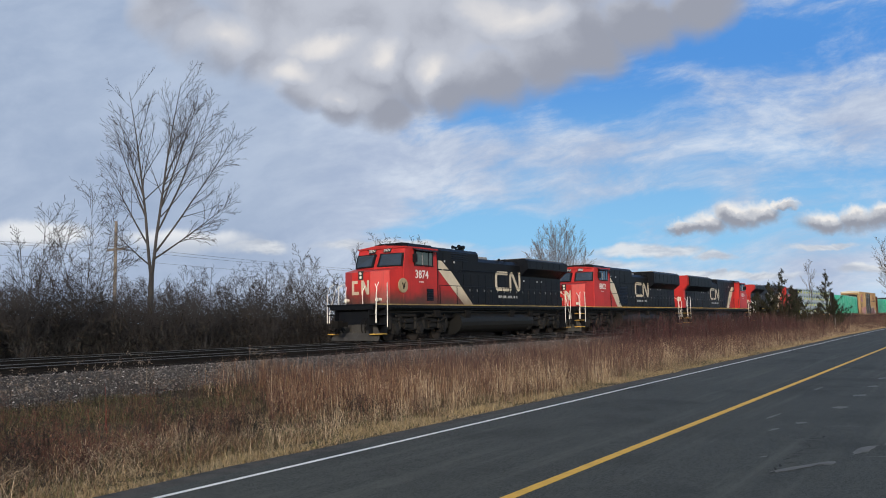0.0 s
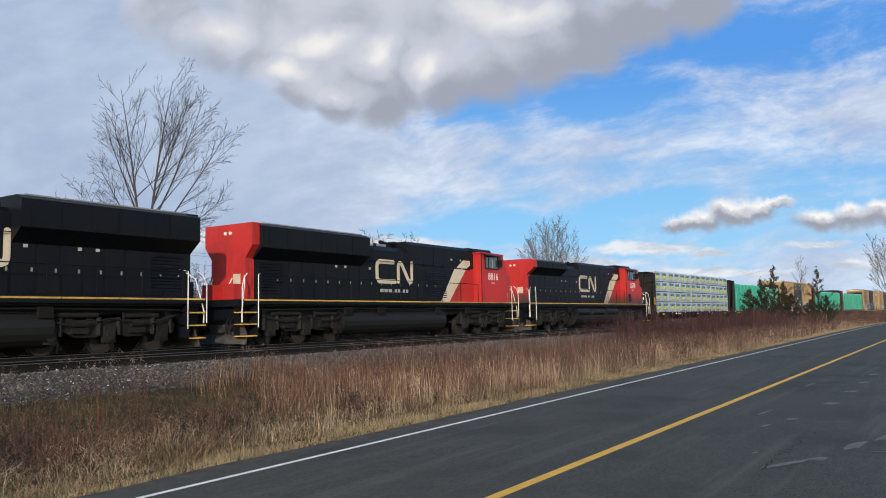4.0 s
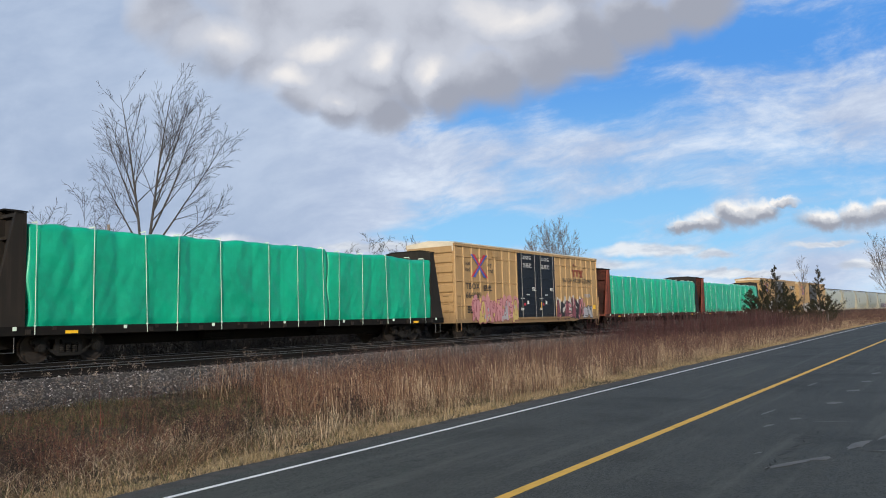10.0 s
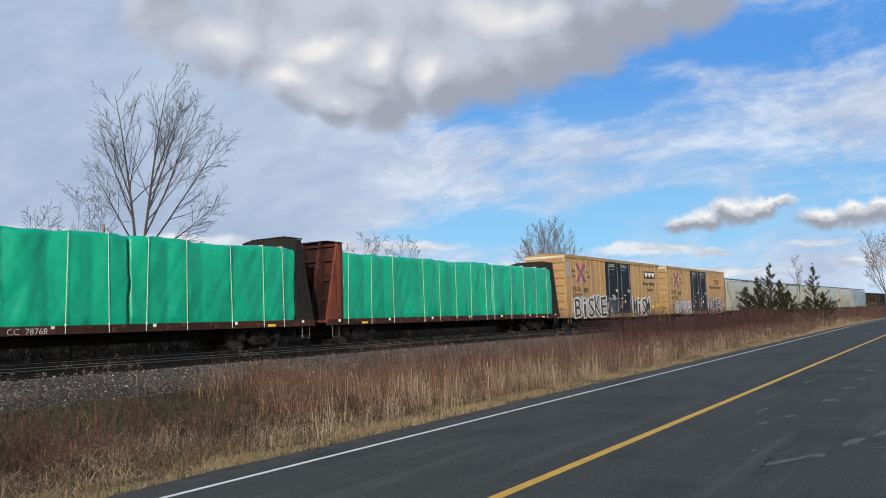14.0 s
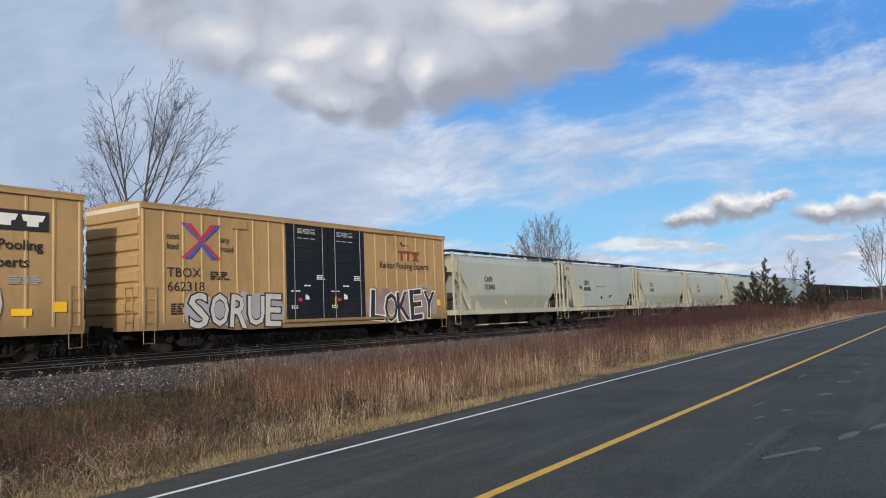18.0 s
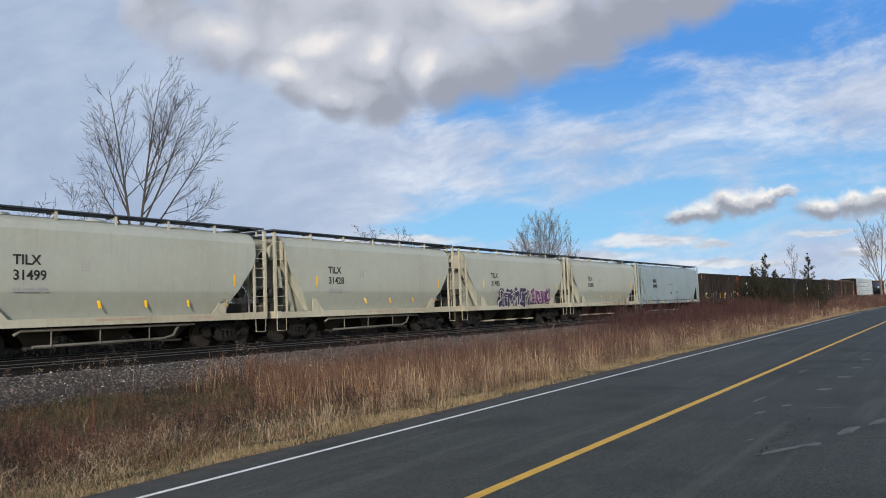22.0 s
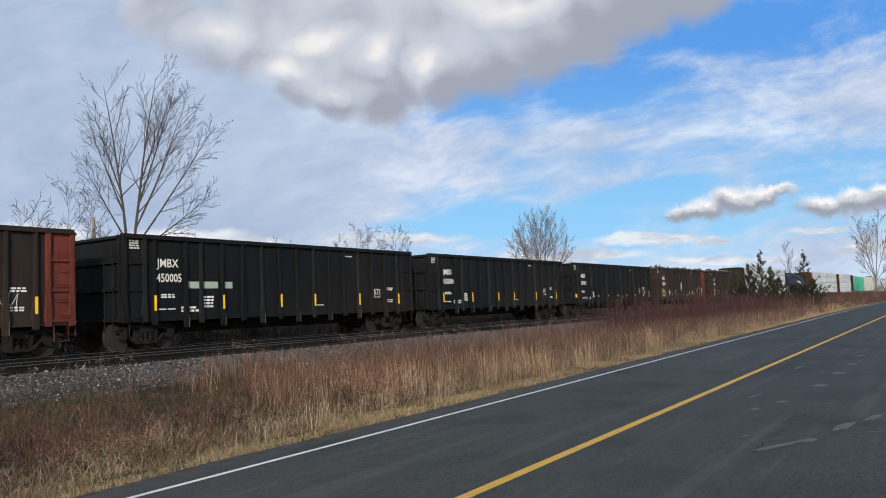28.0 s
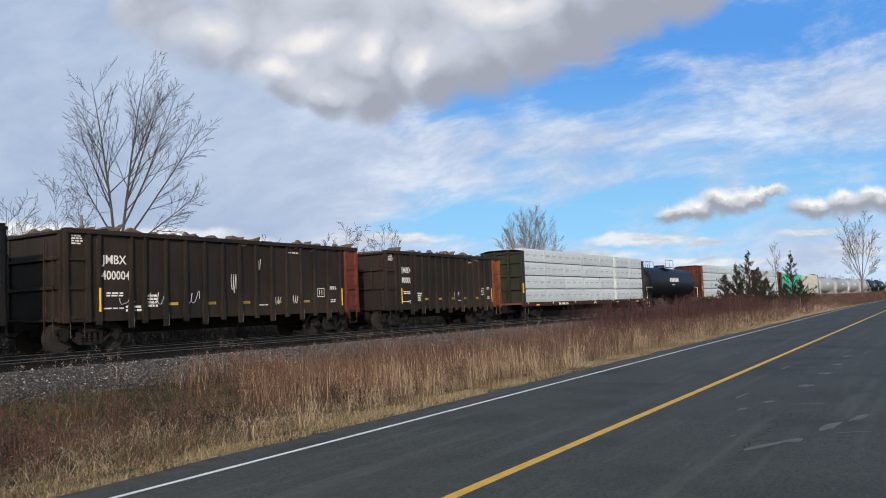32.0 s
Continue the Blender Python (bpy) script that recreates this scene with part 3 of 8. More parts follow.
def track_shift(x):
    return np.where(x < 20, 0.0, np.where(x < 140, -0.0002 * (x - 20) ** 2, np.maximum(-2.88 - 0.048 * (x - 140), -10.5)))


def stems(name, mat, n, xr, where, height, width, seed, label, category, arch=0.3, near=0.4, clump=0.0, per=12, patchy=0.5, reach=None, messy=1.5):
    """Thin stems of five triangles, curved over at the tip; where(x, e, w, u) gives the chance of one from the distances to road and railway."""
    rng = np.random.default_rng(seed)
    x = xr[0] + (xr[1] - xr[0]) * rng.random(n) ** (1 / near)
    e1 = 16.75 + track_shift(x)
    y = e1 - from_road(x, e1) * rng.random(n) if reach is None else e1 - from_road(x, e1) + rng.uniform(0, reach, n)
    if clump:
        k = max(1, n // per)
        pick = rng.integers(0, k, n)
        x, y = x[:k][pick] + rng.normal(0, clump, n), y[:k][pick] + rng.normal(0, clump, n)
    w = y - track_shift(x)
    ok = rng.random(n) < where(x, from_road(x, y), w, x / y) * np.where(x / y < 0.40, 0.25, 1.0)
    ok &= (w < 16.9) & (from_road(x, y) > -0.02)
    x, y = x[ok], y[ok]
    n = len(x)
    z = np.array([ground_z(a, b) for a, b in zip(x, y)]) - 0.03
    h = rng.uniform(height[0], height[1], n) * (1 + patchy * waves(x, y, 2.2, seed) + 0.3 * waves(x, y, 0.6, seed + 1))
    h = np.clip(h, height[0] * 0.4, height[1] * 1.12)
    far = np.maximum(1.0, np.hypot(x, y) / 30.0)
    wd = rng.uniform(width[0], width[1], n) * far
    a, b = rng.uniform(0, 6.283, n), rng.uniform(0, 6.283, n)
    side = np.stack([np.cos(a) * wd, np.sin(a) * wd, 0 * wd], 1)
    lean = np.stack([np.cos(b), np.sin(b), 0 * b], 1) * (arch * h * rng.random(n) ** messy)[:, None]
    drop = np.minimum(0.8, np.hypot(lean[:, 0], lean[:, 1]) / h)
    P = np.stack([x, y, z], 1)
    up = lambda f, g: P + lean * f + np.stack([0 * h, 0 * h, h * g], 1)
    m1, m2 = up(0.18, 0.45), up(0.5, 0.85 - 0.15 * drop)
    tip = up(1.0, 1.0 - 0.45 * drop)
    V = np.stack([P - side, P + side, m1 - side * 0.9, m1 + side * 0.9, m2 - side * 0.7, m2 + side * 0.7, tip], 1)
    tri = np.array([(0, 1, 3), (0, 3, 2), (2, 3, 5), (2, 5, 4), (4, 5, 6)])
    F = (tri[None] + 7 * np.arange(n)[:, None, None]).reshape(-1, 3)
    tagged(new(name, soup(name, V.reshape(-1, 3), F, mat)), label, category, kind="stuff")
    return tip


def seed_heads(name, tips, mat, size, seed, label):
    """Small ragged clusters on top of tall stalks."""
    rng = np.random.default_rng(seed)
    n, k = len(tips), 9
    c = tips[:, None] + rng.normal(0, 1, (n, k, 3)) * size * np.array([1, 1, 1.2])
    s = size * 0.55 * np.maximum(1, tips[:, :1] / 40)[:, None]
    V = (c[:, :, None] + rng.normal(0, 1, (n, k, 3, 3)) * s[:, :, None]).reshape(-1, 3)
    F = np.arange(len(V)).reshape(-1, 3)
    tagged(new(name, soup(name, V, F, mat)), label, "weeds", kind="stuff")


# ---- trees ----
def grown_tree(seed, trunk, r, leaders, counts=(15, 8, 3), twig=0.007, spread=42.0):
    """Wood of a leafless tree: a trunk to the height given, leaders (height, way, tilt, length), side branches and twigs."""
    rnd = random.Random(seed)
    wood, crown = Geo(), Geo()
    wood.tube([(0, 0, -0.2), (0.03, 0.02, trunk * 0.35), (-0.02, 0.03, trunk * 0.7), (0, 0, trunk + 0.2)], [r * 1.25, r, r * 0.9, r * 0.7], 9)

    def limb(p, d, length, rr, level):
        n = (9, 6, 4, 2)[level]
        pts, rs, dirs = [p.copy()], [rr], [d.copy()]
        wander = (0.018, 0.035, 0.06, 0.09)[level]
        for i in range(n):
            d = (d + Vector((rnd.gauss(0, wander), rnd.gauss(0, wander), 0.018 + rnd.gauss(0, wander * 0.5)))).normalized()
            p = p + d * length / n
            pts.append(p.copy())
            rs.append(max(twig * (0.75 if level == 3 else 1.0), rr * (1 - 0.88 * (i + 1) / n)))
            dirs.append(d.copy())
        (wood if level < 1 else crown).tube(pts, rs, (7, 4, 3, 3)[level])
        if level > 2:
            return pts
        kids = max(1, int(counts[level] * rnd.uniform(0.85, 1.15) * min(1.0, length / (6, 1.6, 0.7)[level] + 0.25)))
        for i in range(kids):
            start = (0.30, 0.15, 0.15)[level]
            f = (start + (0.98 - start) * (i + rnd.random()) / kids) * n
            k = min(int(f), n - 1)
            q = pts[k].lerp(pts[k + 1], f - k)
            dd = dirs[k]
            side = dd.cross(Vector((rnd.gauss(0, 1), rnd.gauss(0, 1), rnd.gauss(0, 1)))).normalized()
            t = math.tan(radians(rnd.uniform(spread - 12, spread + 10)))
            limb(q, (dd + side * t).normalized(), length * rnd.uniform(0.30, 0.46) * (1.12 - 0.72 * f / n) + 0.1, max(twig, rs[k] * 0.5), level + 1)
        return pts

    stems_up = []
    for z, way, tilt, length in leaders:
        t, w = radians(tilt), radians(way)
        foot = Vector((0, 0, z))
        if z > trunk + 0.3 and len(stems_up) > 1:
            # a limb above the fork starts on the leader that leans its way
            side = max(stems_up[:2], key=lambda pts: (pts[-1].x - pts[0].x) * math.cos(w) + (pts[-1].y - pts[0].y) * math.sin(w))
            for a, b in zip(side, side[1:]):
                if a.z <= z <= b.z:
                    foot = a.lerp(b, (z - a.z) / (b.z - a.z))
        stems_up.append(limb(foot, Vector((math.sin(t) * math.cos(w), math.sin(t) * math.sin(w), math.cos(t))), length, r * (0.20 + (0.34 if len(stems_up) < 2 else 0.20) * min(1.0, length / 10)), 0))
    return wood, crown


def plant_tree(name, m, label, group, bark=None, twigs=None, **kw):
    wood, crown = grown_tree(**kw)
    root = thing(name, m, label, "tree" if name.endswith("tree") else "shrub", group)
    part("trunk", wood, bark or BARK, root)
    part("crown", crown, twigs or TWIG, root)
    return root


def cedar(m, spires, seed, label):
    """Several spires (x, y, height, width) on one foot, each with open rising boughs."""
    rnd = random.Random(seed)
    rng = np.random.default_rng(seed)
    root = thing("cedar_tree", m, label, "tree", "cedars between road and railway")
    g = Geo()
    tips = []
    for sx, sy, height, width in spires:
        top = Vector((sx, sy, height))
        g.tube([(sx * 0.2, sy * 0.2, -0.1), (sx * 0.9, sy * 0.9, height * 0.4), tuple(top)], [0.09, 0.05, 0.008], 6)
        for i in range(58):
            f = 0.05 + 0.93 * ((i + rnd.random()) / 58) ** 1.25
            foot = Vector((sx * min(1, f * 2.2), sy * min(1, f * 2.2), height * f))
            r = (width * 0.5 * (1 - f) ** 1.15 * rnd.choice((0.45, 0.7, 1.0, 1.45)) * 1.2 + 0.10)
            a = rnd.uniform(0, 2 * math.pi)
            end = foot + Vector((r * math.cos(a), r * math.sin(a), r * rnd.uniform(0.45, 1.05)))
            mid = foot.lerp(end, 0.55) - Vector((0, 0, 0.06 * r))
            g.tube([tuple(foot), tuple(mid), tuple(end)], [0.018, 0.012, 0.004], 3)
            for k in range(int(12 + 32 * r)):
                u = rnd.uniform(0.2, 1.04) ** 0.7
                q = foot.lerp(mid, u / 0.55) if u < 0.55 else mid.lerp(end, (u - 0.55) / 0.45)
                tips.append(q + Vector((rnd.gauss(0, 0.05), rnd.gauss(0, 0.05), rnd.gauss(0.02, 0.05))))
        for k in range(26):
            tips.append(top + Vector((rnd.gauss(0, 0.03), rnd.gauss(0, 0.03), -rnd.uniform(-0.05, 0.16) * height)))
    c = np.array(tips)
    n = len(c)
    V = (c[:, None, None] + rng.normal(0, 0.035, (n, 5, 1, 3)) + rng.normal(0, 1, (n, 5, 3, 3)) * np.array([0.020, 0.020, 0.050])).reshape(-1, 3)
    part("trunk", g, BARK, root)
    part("crown", soup("crown", V, np.arange(len(V)).reshape(-1, 3), CEDAR), CEDAR, root)


ground()
road()
track(0.0, (-6, 60))
track(-4.2, (-6, 60))
stones()


def on_ground(x, y, rz=0.0, s=1.0):
    return pose(x, y, ground_z(x, y), 0, 0, rz) @ Matrix.Diagonal((s, s, s, 1))


# grass and weeds between road and railway
def soft(v, a, b):
    t = np.clip((v - a) / (b - a), 0, 1)
    return t * t * (3 - 2 * t)


def back_of(u):
    """How far from the road the tall growth begins."""
    return np.interp(u, (0.3, 0.74, 0.88, 0.96, 1.04, 1.3, 2.0), (12.0, 10.5, 8.0, 5.2, 3.4, 2.0, 1.3))


def bare_patch(x, e, w, u):
    """Low green turf that stays open between road and ballast."""
    return soft(0.96 - u, 0.0, 0.10) * soft(e + 0.7 * waves(x, e, 1.7, 71), 3.9, 5.2) * (1 - soft(e, 9.5, 11.0)) * (0.5 + 0.5 * soft(waves(x, e, 2.4, 72), -0.5, 0.2))


def tall_zone(x, e, w, u):
    d = e - back_of(u + 0.10 * waves(x, e, 1.6, 41) + 0.05 * waves(x, e, 0.5, 42)) + 0.8 * waves(x, e, 1.5, 2)
    return soft(d, -0.9, 0.9)


def open_turf(x, e, w, u):
    return (0.55 + 0.45 * bare_patch(x, e, w, u)) * (0.10 + 0.90 * soft(e + 0.4 * waves(x, e, 1.2, 4), 0.9, 1.6))


def verge(x, e, w, u):
    return soft(e, -0.05, 0.12) * (1 - soft(e + 0.40 * waves(x, e, 0.9, 5), 0.95, 1.55))


def tangle(x, e, w, u):
    return soft(e + 0.3 * waves(x, e, 0.8, 6), 0.55, 0.95) * (1 - soft(e - np.interp(u, (0.5, 0.8, 1.2), (2.6, 4.2, 2.2)), -0.5, 1.0)) * (0.35 + 0.65 * soft(waves(x, e, 1.0, 7), -0.3, 0.5))


def front_rank(x, e, w, u):
    return soft(u, 1.0, 1.3) * soft(e, 0.75, 1.1) * (1 - soft(e, 1.8, 3.2)) * soft(waves(x, e, 1.3, 8), -0.5, 0.4)


def low_left(x, e, w, u):
    return soft(e, 1.3, 2.0) * (1 - soft(u, 0.78, 0.95)) * soft(waves(x, e, 1.6, 9), -0.4, 0.5)


def thickets(x, e, w, u):
    return soft(x + 5 * waves(x, e, 4.0, 3), 38, 46) * (1 - soft(x + 4 * waves(x, e, 5.0, 33), 60, 84)) * soft(w, 12.6, 13.6)


tangled = lambda x, e, w, u: soft(e, 0.9, 1.5) * (0.2 + 0.8 * soft(waves(x, e, 1.4, 10), -0.2, 0.6)) * (1 - 0.6 * bare_patch(x, e, w, u))
stems("dry_turf_grass", TURF, 260000, (2.5, 46), open_turf, (0.05, 0.20), (0.0022, 0.0055), 11, "short brown and green winter grass", "grass", near=0.50, arch=1.5, messy=0.9)
stems("verge_grass", VERGE, 100000, (2.5, 170), verge, (0.04, 0.17), (0.0016, 0.0040), 12, "short pale grass along the road edge", "grass", near=0.36, arch=2.0, reach=1.9, messy=0.7)
stems("mixed_weeds", MIXED, 130000, (2.8, 60), lambda x, e, w, u: soft(e + 0.3 * waves(x, e, 0.8, 16), 0.5, 1.0) * (0.15 + 0.85 * soft(waves(x, e, 1.1, 17), -0.4, 0.5)) * (1 - 0.75 * bare_patch(x, e, w, u)), (0.10, 0.36), (0.0013, 0.0032), 25, "matted brown, tan and olive dead weeds", "weeds", near=0.50, clump=0.10, per=14, arch=1.7, messy=0.7, reach=8.5)
stems("straw_tangle", STRAW, 62000, (2.8, 120), tangle, (0.12, 0.46), (0.0011, 0.0026), 21, "arching pale straw in a tangle", "grass", near=0.42, clump=0.10, per=11, arch=1.9, messy=0.6, reach=5.5)
stems("dark_weeds", SCRUB, 46000, (2.8, 70), tangled, (0.15, 0.52), (0.0014, 0.0036), 18, "dark dead twigs low among the grass", "weeds", near=0.45, clump=0.25, per=25, arch=1.3, messy=0.8)
stems("rust_grass", RUST, 120000, (6.0, 70), lambda x, e, w, u: tall_zone(x, e, w, u) * (1 - 0.92 * soft(x + 4 * waves(x, e, 3, 12), 15, 24)), (0.30, 0.85), (0.0012, 0.0030), 13, "tall rust-coloured dead grass", "grass", near=0.55, clump=0.16, per=18, arch=0.55, patchy=0.35)
stems("brown_weeds", WEED, 105000, (9.0, 190), lambda x, e, w, u: tall_zone(x, e, w, u) * soft(x + 4 * waves(x, e, 3, 12), 13, 26), (0.45, 1.05), (0.0014, 0.0036), 22, "tall purplish brown dead weeds", "weeds", near=0.50, clump=0.22, per=18, arch=0.6, patchy=0.45)
stems("straw_clumps", STRAW, 30000, (9.0, 150), front_rank, (0.35, 0.85), (0.0012, 0.0028), 14, "upright clumps of tall pale straw", "grass", near=0.50, clump=0.13, per=24, arch=0.6, reach=3.2)
stems("pale_stalks", STRAW, 8000, (7.0, 120), tall_zone, (0.4, 0.90), (0.0016, 0.0030), 23, "single pale stalks among the brown weeds", "grass", near=0.45, clump=0.05, per=3, arch=0.8)
stems("reddish_weeds", MAROON, 44000, (3.0, 15), lambda x, e, w, u: low_left(x, e, w, u) * (1 - 0.8 * bare_patch(x, e, w, u)), (0.12, 0.48), (0.0013, 0.0028), 24, "low reddish brown dead weeds", "weeds", near=0.8, clump=0.12, per=14, arch=0.8)
stems("red_shoots", DOGWOOD, 56000, (30.0, 110), thickets, (0.9, 2.05), (0.0022, 0.0048), 15, "dense dark red leafless shoots", "shrubs", near=0.85, clump=0.35, arch=0.6)
stems("far_brush", WEED, 42000, (56.0, 230), lambda x, e, w, u: soft(w, 11.9, 13.2) * (0.35 + 0.65 * soft(waves(x, e, 5.0, 81), -0.4, 0.4)) * soft(x, 56, 76), (0.9, 2.0), (0.0016, 0.0030), 27, "dense brown brush along the railway", "shrubs", near=1.0, clump=0.35, arch=0.6)
stems("red_saplings", REDSHOOT, 5000, (3.5, 9.5), lambda x, e, w, u: soft(e, 1.6, 2.2) * (1 - soft(e, 4.2, 4.8)) * soft(waves(x, e, 1.1, 31), 0.45, 0.75) * (1 - soft(u, 0.66, 0.72)), (0.4, 0.95), (0.0018, 0.0032), 19, "a few thin red leafless shoots", "shrubs", near=0.9, clump=0.05, per=10, arch=0.5)
stalks = stems("seed_stalks", SCRUB, 5600, (5.0, 60), lambda x, e, w, u: soft(w, 14.6, 15.4), (0.45, 1.0), (0.0018, 0.0034), 16, "thin dead stalks by the ballast", "weeds", near=0.6, arch=0.3)
seed_heads("seed_heads", stalks, SEEDS, 0.030, 17, "fluffy grey seed heads on dead stalks")


def twiggy_weeds(name, mat, n, xr, where, height, seed, label, near=0.5, twigs=12, reach=None):
    """Dead forbs: an upright stem that forks into many thin side twigs, with small dry tufts on their tips."""
    rng = np.random.default_rng(seed)
    x = xr[0] + (xr[1] - xr[0]) * rng.random(n) ** (1 / near)
    e1 = 16.75 + track_shift(x)
    y = e1 - from_road(x, e1) * rng.random(n) if reach is None else e1 - from_road(x, e1) + rng.uniform(0.8, reach, n)
    w = y - track_shift(x)
    ok = (rng.random(n) < where(x, from_road(x, y), w, x / y)) & (w < 16.9) & (from_road(x, y) > 0.5)
    x, y = x[ok], y[ok]
    n = len(x)
    foot = np.stack([x, y, np.array([ground_z(a, b) for a, b in zip(x, y)]) - 0.03], 1)
    h = rng.uniform(height[0], height[1], n) * (1 + 0.3 * waves(x, y, 1.8, seed))
    thick = 0.0026 * np.maximum(1.0, np.hypot(x, y) / 26.0)
    lean = rng.normal(0, 0.16, (n, 2)) * h[:, None]
    top = foot + np.concatenate([lean, h[:, None]], 1)
    blades_v = []

    def blade(a, b, t0, t1):
        ang = rng.uniform(0, 6.283, len(a))
        side = np.stack([np.cos(ang), np.sin(ang), 0 * ang], 1)
        s0, s1 = side * t0[:, None], side * t1[:, None]
        blades_v.append(np.stack([a - s0, a + s0, b + s1, a - s0, b + s1, b - s1], 1).reshape(-1, 3))

    mid = foot + (top - foot) * 0.5 + np.concatenate([rng.normal(0, 0.03, (n, 2)), np.zeros((n, 1))], 1)
    blade(foot, mid, thick, thick * 0.8)
    blade(mid, top, thick * 0.8, thick * 0.5)
    for k in range(twigs):
        f = rng.uniform(0.28, 0.98, n)[:, None]
        at = foot + (top - foot) * f
        a = rng.uniform(0, 6.283, n)
        out = rng.uniform(0.10, 0.34, n) * h * (1.15 - f[:, 0])
        end = at + np.stack([np.cos(a) * out, np.sin(a) * out, out * rng.uniform(0.4, 1.6, n)], 1)
        blade(at, end, thick * 0.55, thick * 0.35)
        for q in range(2):
            c = end + rng.normal(0, 0.018, (n, 3))
            blades_v.append((c[:, None] + rng.normal(0, 0.010, (n, 3, 3)) * np.maximum(1.0, thick / 0.0034)[:, None, None]).reshape(-1, 3))
    V = np.concatenate(blades_v)
    tagged(new(name, soup(name, V, np.arange(len(V)).reshape(-1, 3), mat)), label, "weeds", kind="stuff")


twiggy_weeds("brown_forbs", WEED, 5200, (8.0, 80), lambda x, e, w, u: tall_zone(x, e, w, u) * (0.25 + 0.75 * soft(waves(x, e, 1.7, 61), -0.3, 0.4)), (0.45, 1.0), 51, "branching dead brown weeds with dry tufts")
twiggy_weeds("dark_forbs", SCRUB, 2600, (3.2, 22), lambda x, e, w, u: soft(e, 1.4, 2.2) * (1 - soft(e, 5.5, 7.5)) * soft(waves(x, e, 1.3, 62), -0.1, 0.5), (0.22, 0.58), 52, "dark branching dead weeds low in the grass", near=0.7, reach=7.0)
twiggy_weeds("reddish_forbs", MAROON, 2600, (3.2, 16), lambda x, e, w, u: soft(e, 1.2, 2.0) * (1 - 0.7 * bare_patch(x, e, w, u)) * soft(waves(x, e, 1.5, 63), -0.2, 0.5), (0.20, 0.55), 53, "reddish brown branching dead weeds", near=0.8, reach=8.0)
twiggy_weeds("ballast_forbs", FLUFF, 4200, (6.0, 62), lambda x, e, w, u: soft(w, 14.9, 15.7) * soft(waves(x, e, 1.4, 64), -0.5, 0.3), (0.40, 0.85), 54, "grey fluffy dead weeds along the ballast", near=0.6)

# trees and shrubs; a way of -56 degrees points across the view, to the right
R_WAY = -56.6
BEHIND = "bare trees behind the railway"
plant_tree("bare_tree", on_ground(23.95, 33.5), "tall leafless tree with several upright leaders", BEHIND, seed=4, trunk=3.9, r=0.165, counts=(16, 7, 2), twig=0.0065, spread=34, leaders=[
    (3.8, R_WAY + 5, 6, 10.2), (3.9, R_WAY + 178, 8, 9.6), (5.2, R_WAY + 8, 35, 7.0), (6.2, R_WAY + 2, 27, 6.8), (7.4, R_WAY, 21, 5.8), (5.6, R_WAY + 172, 33, 4.8), (7.0, R_WAY + 176, 24, 4.6), (4.9, R_WAY - 12, 60, 4.8), (8.6, R_WAY + 30, 18, 4.4), (8.0, R_WAY + 190, 20, 4.0), (4.6, R_WAY + 195, 50, 2.8)])
plant_tree("bare_tree", on_ground(112, 54.0), "broad leafless tree standing in the fields", BEHIND, bark=PALETWIG, twigs=PALETWIG, seed=7, trunk=2.4, r=0.16, counts=(20, 10, 4), twig=0.010, spread=24, leaders=[
    (2.2, R_WAY + 180, 15, 12.4), (2.4, R_WAY, 5, 13.6), (2.2, R_WAY, 18, 12.0), (2.4, R_WAY + 90, 9, 12.6), (2.0, R_WAY + 180, 27, 10.4), (2.0, R_WAY, 28, 10.4), (2.4, R_WAY - 90, 10, 12.2), (2.4, R_WAY + 180, 5, 13.2), (2.2, R_WAY, 11, 12.8), (2.2, R_WAY + 180, 21, 11.2)])
for x, y, h, sd, lab in ((64.5, 47.0, 9.9, 9, "thin leafless sapling behind the railway"), (57.5, 47.0, 9.7, 10, "thin leafless sapling behind the railway"), (47.0, 46.0, 7.2, 19, "thin leafless sapling behind the railway"), (20.3, 33.3, 7.8, 15, "slim leafless sapling in the thicket"), (18.0, 33.2, 6.2, 24, "slim leafless sapling in the thicket"), (44.5, 40.0, 5.2, 26, "slim leafless sapling in the thicket"), (31.5, 41.0, 5.0, 27, "slim leafless sapling in the thicket")):
    plant_tree("bare_tree", on_ground(x, y), lab, BEHIND, seed=sd, trunk=h * 0.12, r=0.06, counts=(13, 5, 3), twig=0.008 if x < 40 else 0.013, leaders=[(h * 0.1, R_WAY + 180, 14, h * 0.78), (h * 0.1, R_WAY + 20, 13, h * 0.85), (h * 0.1, R_WAY + 80, 5, h * 0.9), (h * 0.2, R_WAY, 28, h * 0.55)])
plant_tree("bare_tree", on_ground(176, 12.8), "leafless roadside tree in the distance", BEHIND, bark=PALETWIG, twigs=PALETWIG, seed=12, trunk=4.2, r=0.20, counts=(16, 8, 4), twig=0.013, spread=28, leaders=[
    (3.8, R_WAY + 180, 12, 11.8), (4.0, R_WAY, 7, 12.6), (4.0, R_WAY, 20, 9.6), (4.2, R_WAY + 180, 24, 8.8), (4.0, R_WAY + 90, 12, 11.0), (3.6, R_WAY + 180, 38, 5.6), (3.6, R_WAY, 40, 5.4)])
plant_tree("bare_tree", on_ground(92, 14.97), "slim leafless sapling beside the cedars", BEHIND, bark=PALETWIG, twigs=PALETWIG, seed=16, trunk=2.0, r=0.06, counts=(12, 5, 2), twig=0.010, spread=24, leaders=[(1.8, 0, 3, 5.4), (1.9, R_WAY, 8, 3.4)])


def shrub(seed, h):
    rnd = random.Random(seed)
    return dict(seed=seed, trunk=0.15, r=0.05, counts=(11, 6, 3), twig=0.0075, spread=48, leaders=[(0.05, rnd.uniform(0, 360), rnd.uniform(4, 38), h * rnd.uniform(0.6, 1.05)) for _ in range(11)])


